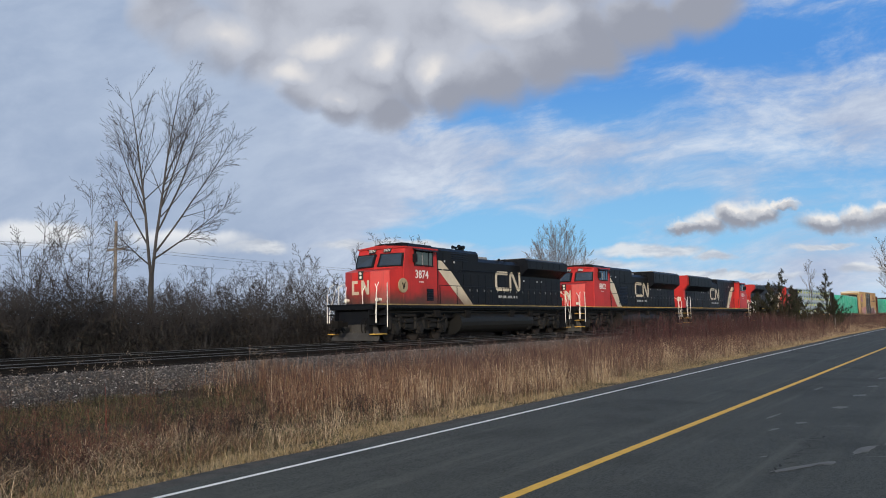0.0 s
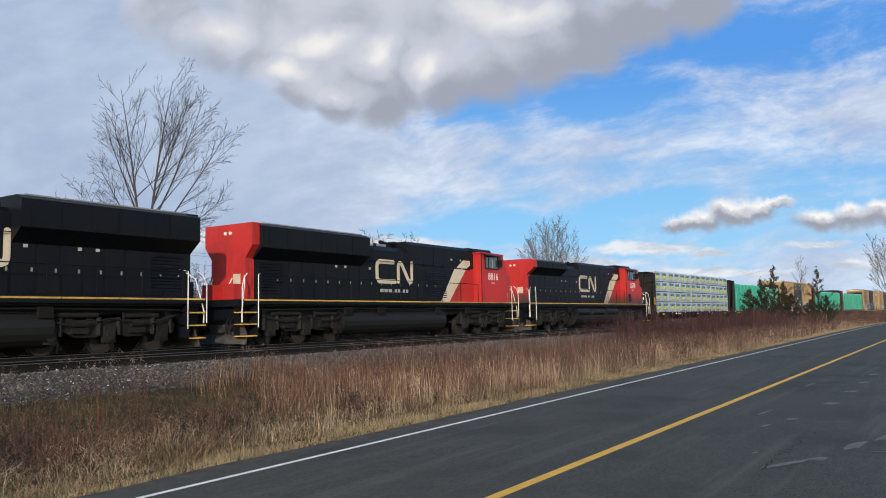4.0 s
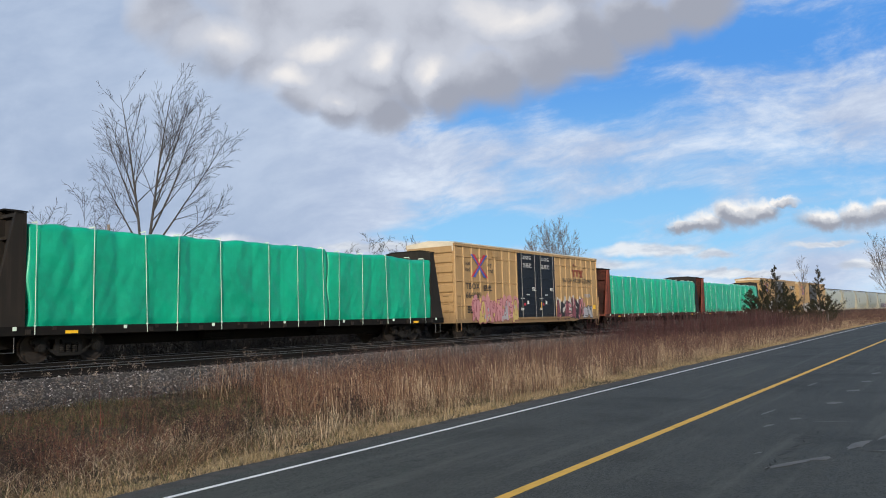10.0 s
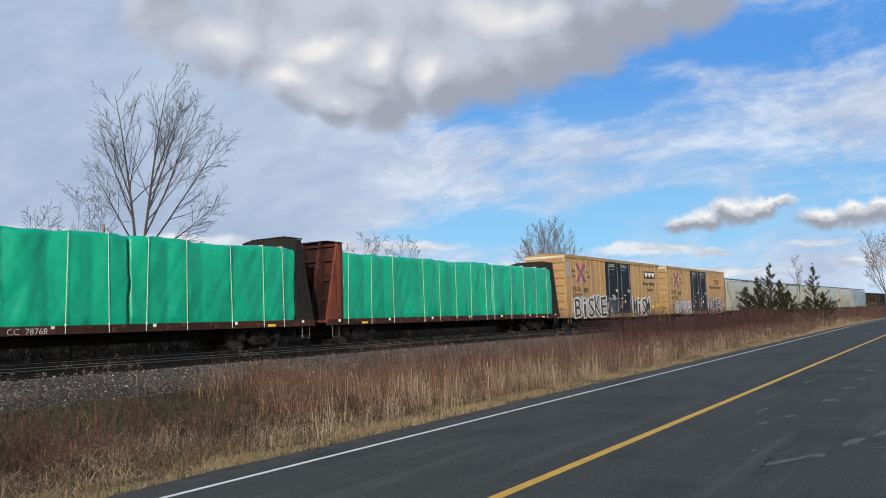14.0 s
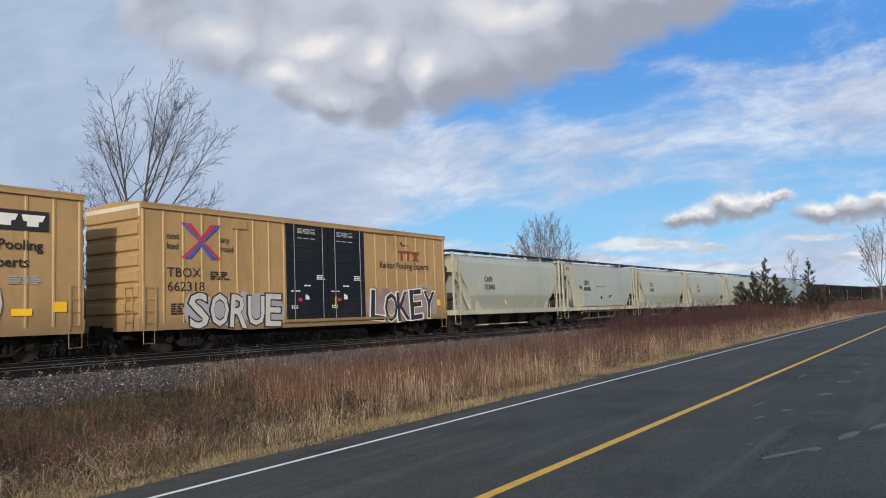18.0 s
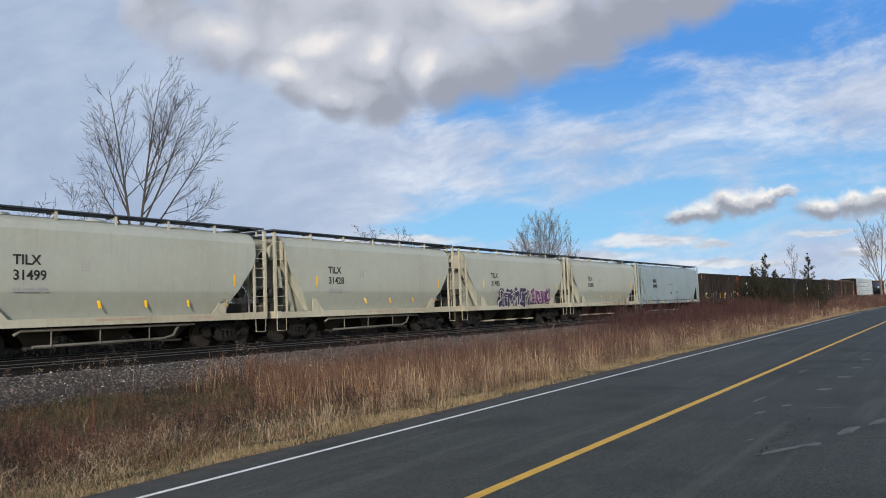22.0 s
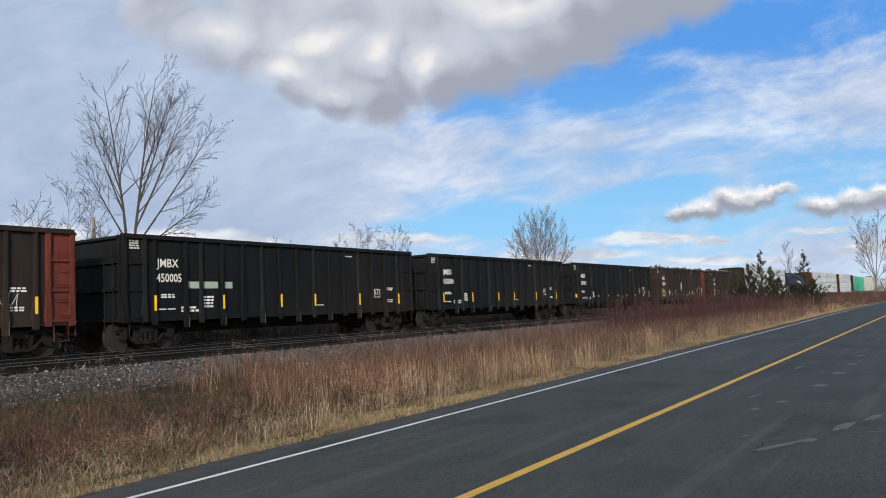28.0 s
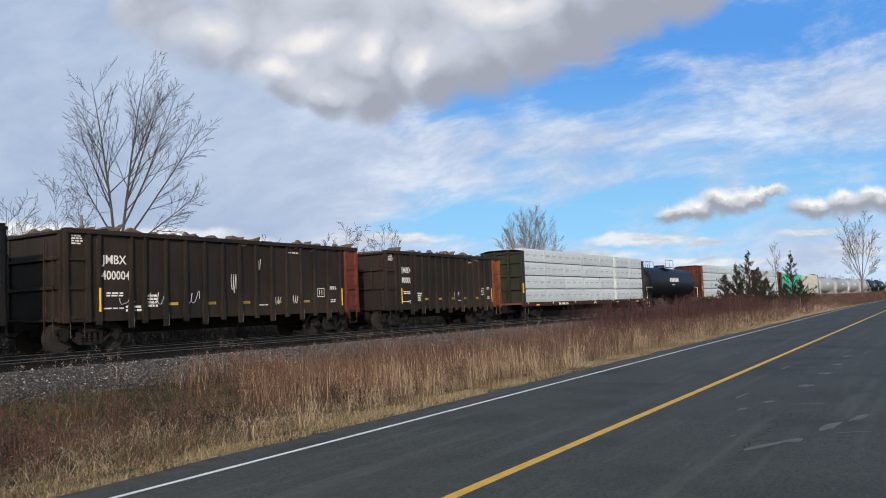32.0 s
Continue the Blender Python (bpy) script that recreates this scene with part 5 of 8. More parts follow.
def graffiti(parent, x, z, w, h, count, y, fill, edge, extra=(), seed=3, cloud=None):
    """Sprayed bubble shapes of round strokes with an outline, in layers; the colours of extra run over the fills."""
    rnd = random.Random(seed)
    step = w / count
    fat = min(step, h) * 0.17
    k = 0
    lay = lambda depth: y - depth - 0.0006 * (k % 7)
    if cloud:
        g = Geo()
        for i in range(count * 3):
            k += 1
            g.prism(blotch(rnd, x + w * (i + 0.5) / (count * 3), z + h * rnd.uniform(0.3, 0.95), step * 0.34, h * 0.30, 16, 0.18), "y", lay(0.0), y + 0.004)
        part("graffiti_cloud", g, cloud, parent)
    shapes = []
    for i in range(count):
        x0, hh, lean, low = x + step * i, h * rnd.uniform(0.82, 1.08), rnd.uniform(-0.15, 0.2) * step, z + h * rnd.uniform(-0.04, 0.06)
        at = lambda a, b: (x0 + step * (a * 1.0 + rnd.uniform(-0.04, 0.04)) + lean * b, low + fat + (hh - 2 * fat) * (b + rnd.uniform(-0.03, 0.03)))
        letter, rim = [], Geo()
        flip = rnd.random() < 0.5
        pool = [q for letter_set in STROKES for q in letter_set]
        for a, b, c, d in rnd.sample(STROKES[(i * 5 + seed) % len(STROKES)], 2) + rnd.sample(pool, 2):
            a, c = (1 - a, 1 - c) if flip else (a, c)
            p, q, r0, r1 = at(a, b), at(c, d), fat * rnd.uniform(0.75, 1.35), fat * rnd.uniform(0.75, 1.35)
            k += 1
            rim.prism(capsule(p, q, r0 + 0.05, r1 + 0.05), "y", lay(0.009), y - 0.004)
            letter.append((p, q, r0, r1))
        shapes.append(letter)
        part("graffiti_outline", rim, edge, parent)
    for i, letter in enumerate(shapes):
        g = Geo()
        for p, q, r0, r1 in letter:
            k += 1
            g.prism(capsule(p, q, r0, r1), "y", lay(0.018), y - 0.014)
        part("graffiti_shape", g, fill if not extra or i % 2 == 0 else extra[(i // 2) % len(extra)], parent)
        p, q, r0, r1 = letter[0]
        part("graffiti_shine", Geo().prism(capsule((p[0] - r0 * 0.4, p[1]), (q[0] - r1 * 0.4, q[1] - r1 * 0.2), 0.016, 0.026), "y", y - 0.028, y - 0.024), edge, parent)
    for n, m in enumerate(extra):
        g = Geo()
        for i in range(count):
            k += 1
            g.prism(blotch(rnd, x + rnd.uniform(0.02, 0.98) * w, z + rnd.uniform(0.05, 0.9) * h, step * 0.10, h * 0.09, 12), "y", lay(0.030 + 0.006 * n), y - 0.026 - 0.006 * n)
        part("graffiti_spot", g, m, parent)


def sprayed_word(parent, text, x, z, w, h, y, fill, edge, halo=None, seed=3):
    """A sprayed word, letter by letter: fat fills over a wider outline, over an uneven halo of overspray."""
    rnd = random.Random(seed)
    n = len(text)
    step = w / n
    if halo:
        g = Geo()
        for i in range(n * 4):
            g.prism(blotch(rnd, x + w * (i + 0.5) / (n * 4), z + h * rnd.uniform(0.34, 0.66), step * 0.36, h * 0.42, 18, 0.10), "y", y - 0.0007 * (i % 9), y + 0.004)
        part("graffiti_cloud", g, halo, parent)
    for i, ch in enumerate(text):
        size = h * rnd.uniform(0.94, 1.10)
        lift, tilt = h * rnd.uniform(-0.03, 0.07), rnd.uniform(-7, 7)
        for k, (mat, bold, name) in enumerate(((edge, 0.075, "graffiti_outline"), (fill, 0.022, "graffiti_shape"))):
            ob = lettering(parent, ch, size * 0.92, 0, 0, 0, mat, name, bold * min(1.0, h))
            xs = [v.co.x for v in ob.data.vertices]
            mid, wide = (min(xs) + max(xs)) / 2, max(0.1, max(xs) - min(xs))
            sq = min(1.7, step * (1.12 if k == 0 else 0.94) / wide)
            ob.matrix_local = Matrix.Translation((x + step * (i + 0.5), y - 0.010 - 0.008 * k - 0.0012 * (i % 3), z + lift)) @ pose(0, 0, 0, 90, tilt, 0) @ Matrix.Diagonal((sq, 1, 1, 1)) @ Matrix.Translation((-mid, 0, 0))
        for q in range(3):
            a, b = x + step * (i + rnd.uniform(0.2, 0.8)), z + h * rnd.uniform(0.1, 0.9)
            part("graffiti_shine", Geo().prism(capsule((a, b), (a + rnd.uniform(-0.06, 0.06), b + rnd.uniform(0.08, 0.22)), 0.012, 0.020), "y", y - 0.030, y - 0.026), halo or fill, parent)


# ---- running gear shared by the cars ----
def wheel_mesh():
    g = Geo()
    for r, a, b in ((0.457, -0.07, 0.065), (0.485, 0.055, 0.075)):
        g.cyl("y", (0, 0), r, a, b, 28)
    g.cyl("y", (0, 0), 0.34, -0.082, -0.07, 24, 0.39)
    g.cyl("y", (0, 0), 0.11, -0.14, -0.07, 12)
    for i in range(4):
        a = i * math.pi / 2
        g.box(0.20 * math.cos(a) - 0.03, 0.20 * math.cos(a) + 0.03, -0.088, -0.08, 0.20 * math.sin(a) - 0.03, 0.20 * math.sin(a) + 0.03)
    return g.mesh("wheel", WHEELM)


WHEEL = wheel_mesh()


def freight_truck_mesh():
    """A three-piece bogie: cast side frames with open windows, spring nests, bearing caps, bolster and brake beams."""
    g = Geo()
    for s in (-1, 1):
        y0, y1 = (s * 1.02 - 0.06, s * 1.02 + 0.06)
        g.prism([(-1.14, 0.56), (-0.62, 0.70), (0.62, 0.70), (1.14, 0.56), (1.14, 0.68), (0.66, 0.82), (-0.66, 0.82), (-1.14, 0.68)], "y", y0, y1)
        g.prism([(-0.62, 0.36), (-0.36, 0.20), (0.36, 0.20), (0.62, 0.36), (0.52, 0.40), (0.32, 0.30), (-0.32, 0.30), (-0.52, 0.40)], "y", y0, y1)
        for e in (-1, 1):
            g.prism([(e * 0.30, 0.30), (e * 0.42, 0.34), (e * 0.44, 0.74), (e * 0.30, 0.74)], "y", y0, y1)
            g.prism([(e * 0.54, 0.36), (e * 0.66, 0.42), (e * 1.04, 0.66), (e * 0.92, 0.72)], "y", y0, y1)
            g.box(e * 0.89 - 0.15, e * 0.89 + 0.15, s * 1.02 - 0.07, s * 1.02 + 0.09, 0.52, 0.66)
            g.cyl("y", (e * 0.89, 0.457), 0.125, s * 0.98, s * 1.17, 14)
            g.cyl("y", (e * 0.89, 0.457), 0.07, s * 1.17, s * 1.20, 8)
        for x in (-0.20, 0.0, 0.20):
            for k in range(5):
                g.cyl("z", (x, s * 1.04), 0.085, 0.305 + 0.055 * k, 0.335 + 0.055 * k, 9)
        g.box(-0.27, 0.27, s * 1.02 - 0.11, s * 1.02 + 0.13, 0.58, 0.70)
        g.box(-0.16, 0.16, s * 1.02 + 0.0, s * 1.02 + 0.15, 0.62, 0.68)
    g.box(-0.2, 0.2, -1.05, 1.05, 0.58, 0.74)
    g.cyl("z", (0, 0), 0.3, 0.74, 0.86, 14)
    for x in (-0.89, 0.89):
        g.cyl("y", (x, 0.457), 0.08, -1.0, 1.0, 10)
    for x in (-0.36, 0.36):
        g.box(x - 0.05, x + 0.05, -0.9, 0.9, 0.38, 0.46)
    return g.mesh("truck", TRUCKM)


def loco_truck_mesh():
    g = Geo()
    for s in (-1, 1):
        y0, y1 = s * 1.10 - 0.09, s * 1.10 + 0.09
        g.prism([(-2.5, 0.75), (-2.45, 0.52), (-2.0, 0.50), (-1.5, 0.62), (-1.1, 0.45), (-0.4, 0.45), (0.1, 0.6), (0.6, 0.45), (1.2, 0.45), (1.6, 0.6), (2.0, 0.5), (2.45, 0.52), (2.5, 0.75), (2.3, 0.98), (1.0, 0.92), (-1.0, 0.92), (-2.3, 0.98)], "y", y0, y1)
        for x in (-1.95, 0.0, 1.95):
            g.box(x - 0.20, x + 0.20, s * 1.12, s * 1.30, 0.30, 0.72)
            g.cyl("y", (x, 0.50), 0.15, s * 1.30, s * 1.36, 12)
            for dx in (-0.34, 0.34):
                g.cyl("z", (x + dx, s * 1.2), 0.085, 0.50, 0.98, 8)
        for x in (-1.0, 1.0):
            g.cyl("x", (s * 1.28, 0.80), 0.09, x - 0.25, x + 0.25, 10)
            g.box(x - 0.28, x + 0.28, s * 1.2, s * 1.3, 0.55, 0.70)
        g.tube([(-2.4, s * 1.32, 0.95), (-1.2, s * 1.34, 0.75), (0, s * 1.33, 0.95), (1.4, s * 1.34, 0.78), (2.4, s * 1.32, 1.0)], 0.022, 5)
    g.box(-2.2, 2.2, -0.9, 0.9, 0.55, 1.05)
    for s in (-1, 1):
        for x in (-2.25, -1.3, -0.65, 0.65, 1.3, 2.25):
            g.box(x - 0.10, x + 0.10, s * 1.16 - 0.05, s * 1.16 + 0.05, 0.9, 1.12)
        g.cyl("x", (s * 1.24, 1.04), 0.07, -1.9, -0.4, 8).cyl("x", (s * 1.24, 1.02), 0.07, 0.5, 1.8, 8)
    g.v = [(a, b, c * 1.16) for a, b, c in g.v]
    return g.mesh("truck", TRUCKM)


TRUCK, LOCO_TRUCK = freight_truck_mesh(), loco_truck_mesh()
WHEELS = []


def running_gear(root, at, loco=False):
    for x in at:
        t = part("truck", LOCO_TRUCK if loco else TRUCK, TRUCKM, root, "grimy black steel bogie")
        t.matrix_local = pose(x, 0, 0)
        for dx in (-1.95, 0.0, 1.95) if loco else (-0.89, 0.89):
            for s in (-1, 1):
                w = part("wheel", WHEEL, WHEELM, t)
                w.matrix_local = pose(dx, s * 0.7535, 0.457, 0, 0, 0 if s < 0 else 180)
                WHEELS.append(w)


def couplers(root, half, drop=0.85):
    for s in (-1, 1):
        g = Geo().box(min(s * half, s * (half + 0.75)), max(s * half, s * (half + 0.75)), -0.09, 0.09, drop - 0.12, drop + 0.08)
        g.box(s * (half + 0.62) - 0.14, s * (half + 0.62) + 0.14, -0.17, 0.17, drop - 0.18, drop + 0.15)
        g.tube([(s * half, 0.35, drop), (s * (half + 0.4), 0.4, drop - 0.35), (s * (half + 0.75), 0.3, drop - 0.28)], 0.025, 5)
        part("coupler", g, GRIME, root)


def stirrup(g, x, y, z, w=0.42, drop=0.42):
    g.tube([(x - w / 2, y, z), (x - w / 2, y, z - drop), (x + w / 2, y, z - drop), (x + w / 2, y, z)], 0.016, 5)


CARS = []


def car(name, s0, s1, label, category):
    """A rail car whose body reaches from s0 to s1 metres down the line at the start."""
    mid = (s0 + s1) / 2
    root = thing(name, on_track(mid), label, category, "train on the far track")
    CARS.append((root, mid))
    return root, (s1 - s0) / 2


def flipx(g, flip):
    if flip:
        g.v = [(-a, b, c) for a, b, c in g.v]
    return g


# ---- locomotives ----
def ring(g, plan, z0, z1):
    """A closed solid on a plan; z1 gives the height of each of its corners."""
    n = len(plan)
    k = len(g.v)
    g.v += [(x, y, z0) for x, y in plan] + [(x, y, z) for (x, y), z in zip(plan, z1)]
    g.f += [tuple(range(k, k + n)), tuple(range(k + 2 * n - 1, k + n - 1, -1))] + [(k + i, k + n + i, k + n + (i + 1) % n, k + (i + 1) % n) for i in range(n)]
    return g


def locomotive(s0, s1, number, flip, label, cab, nose, mark, rad, hood, emd=False, old=False):
    """A six-axle freight diesel. In its own plan the cab leads to -x; flip turns it about. cab: front and rear of the cab,
    nose: front of the short hood, mark: start of the painted mark, rad: radiator housing (start, end, low, top), hood: end of its high part and the two heights."""
    root, h = car("diesel_locomotive", s0, s1, label, "locomotive")
    P = lambda name, g, mat, lab="", smooth=False, up=None: part(name, flipx(g, flip), mat, up or root, lab, smooth)
    X = lambda x: -x if flip else x
    cab0, cab1 = cab
    end = h - 0.95
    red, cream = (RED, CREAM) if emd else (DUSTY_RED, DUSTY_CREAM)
    P("underframe", Geo().box(-h + 0.3, h - 0.3, -1.30, 1.30, 1.50, 1.70).box(-h + 0.9, h - 0.9, -0.9, 0.9, 1.05, 1.50), BLACK)
    for s in (-1, 1):
        k = 0
        x = -h + 0.4
        while x < h - 0.5:
            P("sill_stripe", Geo().box(x, min(x + 1.9, h - 0.4), s * 1.46 - 0.012, s * 1.46 + 0.012, 1.70, 1.755), SILL if emd or old else DUSTSILL)
            x += 1.93
    P("walkway", Geo().box(-h + 0.3, h - 0.3, -1.47, 1.47, 1.68, 1.755), BLACK)
    tank = Geo().prism([(-1.44, 0.86), (-1.42, 0.66), (-1.34, 0.48), (-1.20, 0.34), (-1.0, 0.26), (1.0, 0.26), (1.20, 0.34), (1.34, 0.48), (1.42, 0.66), (1.44, 0.86), (1.40, 1.08), (1.28, 1.24), (1.1, 1.32), (-1.1, 1.32), (-1.28, 1.24), (-1.40, 1.08)], "x", -3.0 if not old else -3.9, 4.9 if not old else 3.7)
    P("fuel_tank", tank, TANKGRIME, "black fuel tank slung under the frame")
    if old:
        for s in (-1, 1):
            for x in (-3.4, -0.9, 1.6):
                P("air_reservoir", Geo().cyl("x", (s * 1.38, 1.16), 0.23, x, x + 2.1, 16), TANKGRIME)
    for s in (-1, 1):
        P("brake_pipe", Geo().tube([(-h + 1.4, s * 1.38, 1.36), (-3.2, s * 1.40, 1.40), (0, s * 1.42, 1.36), (3.9, s * 1.40, 1.41), (h - 1.4, s * 1.38, 1.35)], 0.03, 6), GRIME)
        for x in (-5.4, -2.6, 2.1, 4.4):
            P("junction_box", Geo().box(x, x + 0.45, s * 1.40 - 0.06, s * 1.40 + 0.06, 1.12, 1.46), GRIME)
    # long hood: a high part behind the cab, a lower one, its doors
    hx, htop, low = hood
    P("long_hood", Geo().prism([(-0.95, 1.755), (0.95, 1.755), (0.95, low - 0.22), (0.72, low), (-0.72, low), (-0.95, low - 0.22)], "x", cab1, end), BLACK, "long black engine hood")
    P("blower_housing", Geo().prism([(-0.965, 3.4), (0.965, 3.4), (0.965, htop - 0.16), (0.80, htop), (-0.80, htop), (-0.965, htop - 0.16)], "x", cab1, hx), BLACK)
    for i in range(16):
        x = cab1 + 3.2 + i * 0.74
        if x < end - 0.7:
            for s in (-1, 1):
                d = P("hood_door", Geo().box(x, x + 0.68, s * 0.95 - 0.016, s * 0.95 + 0.016, 1.86, 3.42), BLACK)
                P("door_latch", Geo().box(x + 0.56, x + 0.62, s * 0.965 - 0.012, s * 0.965 + 0.012, 2.5, 2.62), ROOFGREY, up=d)
    r0, r1, rlow, rtop = rad
    w = 1.50
    P("radiator", Geo().prism([(-0.94, rlow - 0.45), (-w, rlow), (-w, rtop - 0.12), (-1.25, rtop), (1.25, rtop), (w, rtop - 0.12), (w, rlow), (0.94, rlow - 0.45)], "x", r0, r1), BLACK, "black radiator housing that stands out over the hood")
    n = 5
    for i in range(n):
        x = r0 + 0.25 + (r1 - r0 - 0.5) * i / n
        P("radiator_grille", Geo().box(x, x + (r1 - r0 - 0.5) / n - 0.08, -1.22, 1.22, rtop - 0.01, rtop + 0.05), ROOFGREY)
    for s in (-1, 1):
        for x, x2, z0, z1 in ((cab1 + 2.75, cab1 + 4.5, 1.95, 3.25), (r1 - 1.6, r1 - 0.35, 2.0, 3.25)) if emd else ((cab1 + 2.0, cab1 + 3.6, htop - 0.62, htop - 0.16), (cab1 - 0.9, cab1 - 0.4, 1.95, 2.45)):
            g = Geo()
            k = z0
            while k < z1:
                g.prism([(s * (0.965 if x > cab1 else 1.49), k), (s * (1.0 if x > cab1 else 1.52), k + 0.01), (s * (0.965 if x > cab1 else 1.49), k + 0.07)], "x", x, x2)
                k += 0.115
            P("louvre", g, BLACK)
            if x < cab1:
                P("vent_panel", Geo().box(x - 0.03, x2 + 0.03, s * 1.492 - 0.006, s * 1.492 + 0.006, z0 - 0.04, z1 + 0.06), BLACK)
    P("exhaust_stack", Geo().box(hx + 1.0, hx + 1.9, -0.38, 0.38, low, low + 0.17), ROOFGREY)
    z = low + 0.16
    hz = hx + (0.55 if emd or old else -0.4)
    hzz = low if emd or old else htop
    P("horn", Geo().box(hz - 0.04, hz + 0.04, -0.28, 0.28, hzz, hzz + 0.22).cyl("x", (-0.22, hzz + 0.28), 0.045, hz + 0.05, hz - 0.42, 8, 0.11).cyl("x", (0.0, hzz + 0.30), 0.045, hz - 0.05, hz + 0.42, 8, 0.12).cyl("x", (0.22, hzz + 0.28), 0.045, hz + 0.05, hz - 0.36, 8, 0.10), BLACK)
    for s in (-1, 1):
        for k in range(5):
            x = cab1 + 0.35 + 0.92 * k
            if x + 0.8 < hx:
                P("blower_panel", Geo().box(x, x + 0.80, s * 0.965 - 0.014, s * 0.965 + 0.014, 3.52, htop - 0.24), BLACK)
        for k in range(6):
            x = r0 + 0.3 + (r1 - r0 - 0.6) * k / 6
            P("radiator_shutter", Geo().box(x, x + (r1 - r0 - 0.6) / 6 - 0.07, s * w - 0.014, s * w + 0.014, rlow + 0.06, rtop - 0.18), BLACK)
        P("hood_rail", Geo().tube([(cab1 + 2.8, s * 1.06, 3.62), (end - 0.3, s * 1.06, 3.62)], 0.016, 5), BLACK)
        P("sand_box", Geo().box(end - 0.1, h - 0.45, min(s * 0.3, s * 0.92), max(s * 0.3, s * 0.92), 1.755, 2.35), red if flip else BLACK)
        P("walkway_edge", Geo().box(-h + 0.5, h - 0.5, s * 1.44 - 0.02, s * 1.44 + 0.02, 1.58, 1.68), BLACK)
    for x in (hx + 2.4, hx + 3.1):
        P("lifting_lug", Geo().box(x, x + 0.12, -0.9, -0.8, low - 0.05, low + 0.1), BLACK)
    P("antenna_dome", Geo().box(cab0 + 0.75, cab0 + 1.35, -0.45, 0.45, 4.62, 4.74), BLACK)
    # cab
    roofz = 4.60
    ring_plan = [(cab0 - 0.25, -0.12), (cab0 + 0.05, -1.48), (cab1, -1.49), (cab1, 1.49), (cab0 + 0.05, 1.48), (cab0 - 0.25, 0.12)]
    P("cab", ring(Geo(), ring_plan, 1.755, [3.52, 3.52, 3.52, 3.52, 3.52, 3.52]), red, "red cab")
    up = ring_plan
    g = Geo()
    shift = [0.42, 0.22, 0, 0, 0.22, 0.42]
    g.v = [(x, y, 3.52) for x, y in up] + [(x + d, y * 0.97, roofz - 0.14) for (x, y), d in zip(up, shift)]
    g.f = [tuple(range(6)), tuple(range(11, 5, -1))] + [(i, i + 6, (i + 1) % 6 + 6, (i + 1) % 6) for i in range(6)]
    P("cab_top", g, red)
    P("cab_roof", ring(Geo(), [(cab0 + 0.10, -0.25), (cab0 + 0.2, -1.46), (cab1 + 0.08, -1.50), (cab1 + 0.08, 1.50), (cab0 + 0.2, 1.46), (cab0 + 0.10, 0.25)], roofz - 0.16, [roofz, roofz - 0.1, roofz - 0.08, roofz - 0.08, roofz - 0.1, roofz]), red)
    P("roof_cooler", Geo().prism([(-1.1, roofz - 0.06), (1.1, roofz - 0.06), (1.0, roofz + 0.13), (0.7, roofz + 0.18), (-0.7, roofz + 0.18), (-1.0, roofz + 0.13)], "x", cab0 + 0.95, cab1 + 0.15), BLACK, "black air-conditioner housing on the cab roof")
    # slanted windscreens, built on the front face of the cab top
    fa, fb = Vector((cab0 - 0.25, 0, 3.52)), Vector((cab0 + 0.17, 0, roofz - 0.14))
    for s in (-1, 1):
        lo, hi = fa.lerp(fb, 0.77), fa.lerp(fb, 1.02)
        g = Geo()
        for off in (-0.16, 0.05):
            g.v += [(lo.x - off, s * 0.26, lo.z), (lo.x - off + 0.02, s * 0.66, lo.z), (hi.x - off + 0.02, s * 0.66, hi.z), (hi.x - off, s * 0.26, hi.z)]
        g.f = [(0, 1, 2, 3), (7, 6, 5, 4), (0, 4, 5, 1), (1, 5, 6, 2), (2, 6, 7, 3), (3, 7, 4, 0)]
        P("number_board", g, INK, "small black number board")
        g = Geo()
        ca, cb = Vector((cab0 - 0.25, s * 0.12, 3.52)), Vector((cab0 + 0.05, s * 1.48, 3.52))
        da, db = Vector((cab0 + 0.17, s * 0.1164, roofz - 0.14)), Vector((cab0 + 0.27, s * 1.4356, roofz - 0.14))
        out = Vector((-0.93, s * 0.22, 0.3)).normalized()
        q = [ca.lerp(cb, 0.08).lerp(da.lerp(db, 0.08), 0.06), ca.lerp(cb, 0.9).lerp(da.lerp(db, 0.9), 0.06), ca.lerp(cb, 0.9).lerp(da.lerp(db, 0.9), 0.64), ca.lerp(cb, 0.08).lerp(da.lerp(db, 0.08), 0.64)]
        g.v = [tuple(v - out * 0.01) for v in q] + [tuple(v + out * 0.085) for v in q]
        g.f = [(0, 1, 2, 3), (7, 6, 5, 4), (0, 4, 5, 1), (1, 5, 6, 2), (2, 6, 7, 3), (3, 7, 4, 0)]
        P("windscreen", g, GLASSM, "dark slanted windscreen")
        q = [ca.lerp(cb, 0.0).lerp(da.lerp(db, 0.0), 0.01), ca.lerp(cb, 0.97).lerp(da.lerp(db, 0.97), 0.01), ca.lerp(cb, 0.97).lerp(da.lerp(db, 0.97), 0.69), ca.lerp(cb, 0.0).lerp(da.lerp(db, 0.0), 0.69)]
        g = Geo()
        g.v = [tuple(v - out * 0.02) for v in q] + [tuple(v + out * 0.070) for v in q]
        g.f = [(0, 1, 2, 3), (7, 6, 5, 4), (0, 4, 5, 1), (1, 5, 6, 2), (2, 6, 7, 3), (3, 7, 4, 0)]
        P("windscreen_seal", g, BLACK)
        y = s * 1.475
        wx0, wx1 = cab0 + 0.92, cab1 - 0.42
        P("cab_window", Geo().prism([(wx0, 3.66), (wx1, 3.66), (wx1, 4.32), (wx0 + 0.12, 4.32)], "y", y - 0.02, y + 0.02), GLASSM, "dark cab side window")
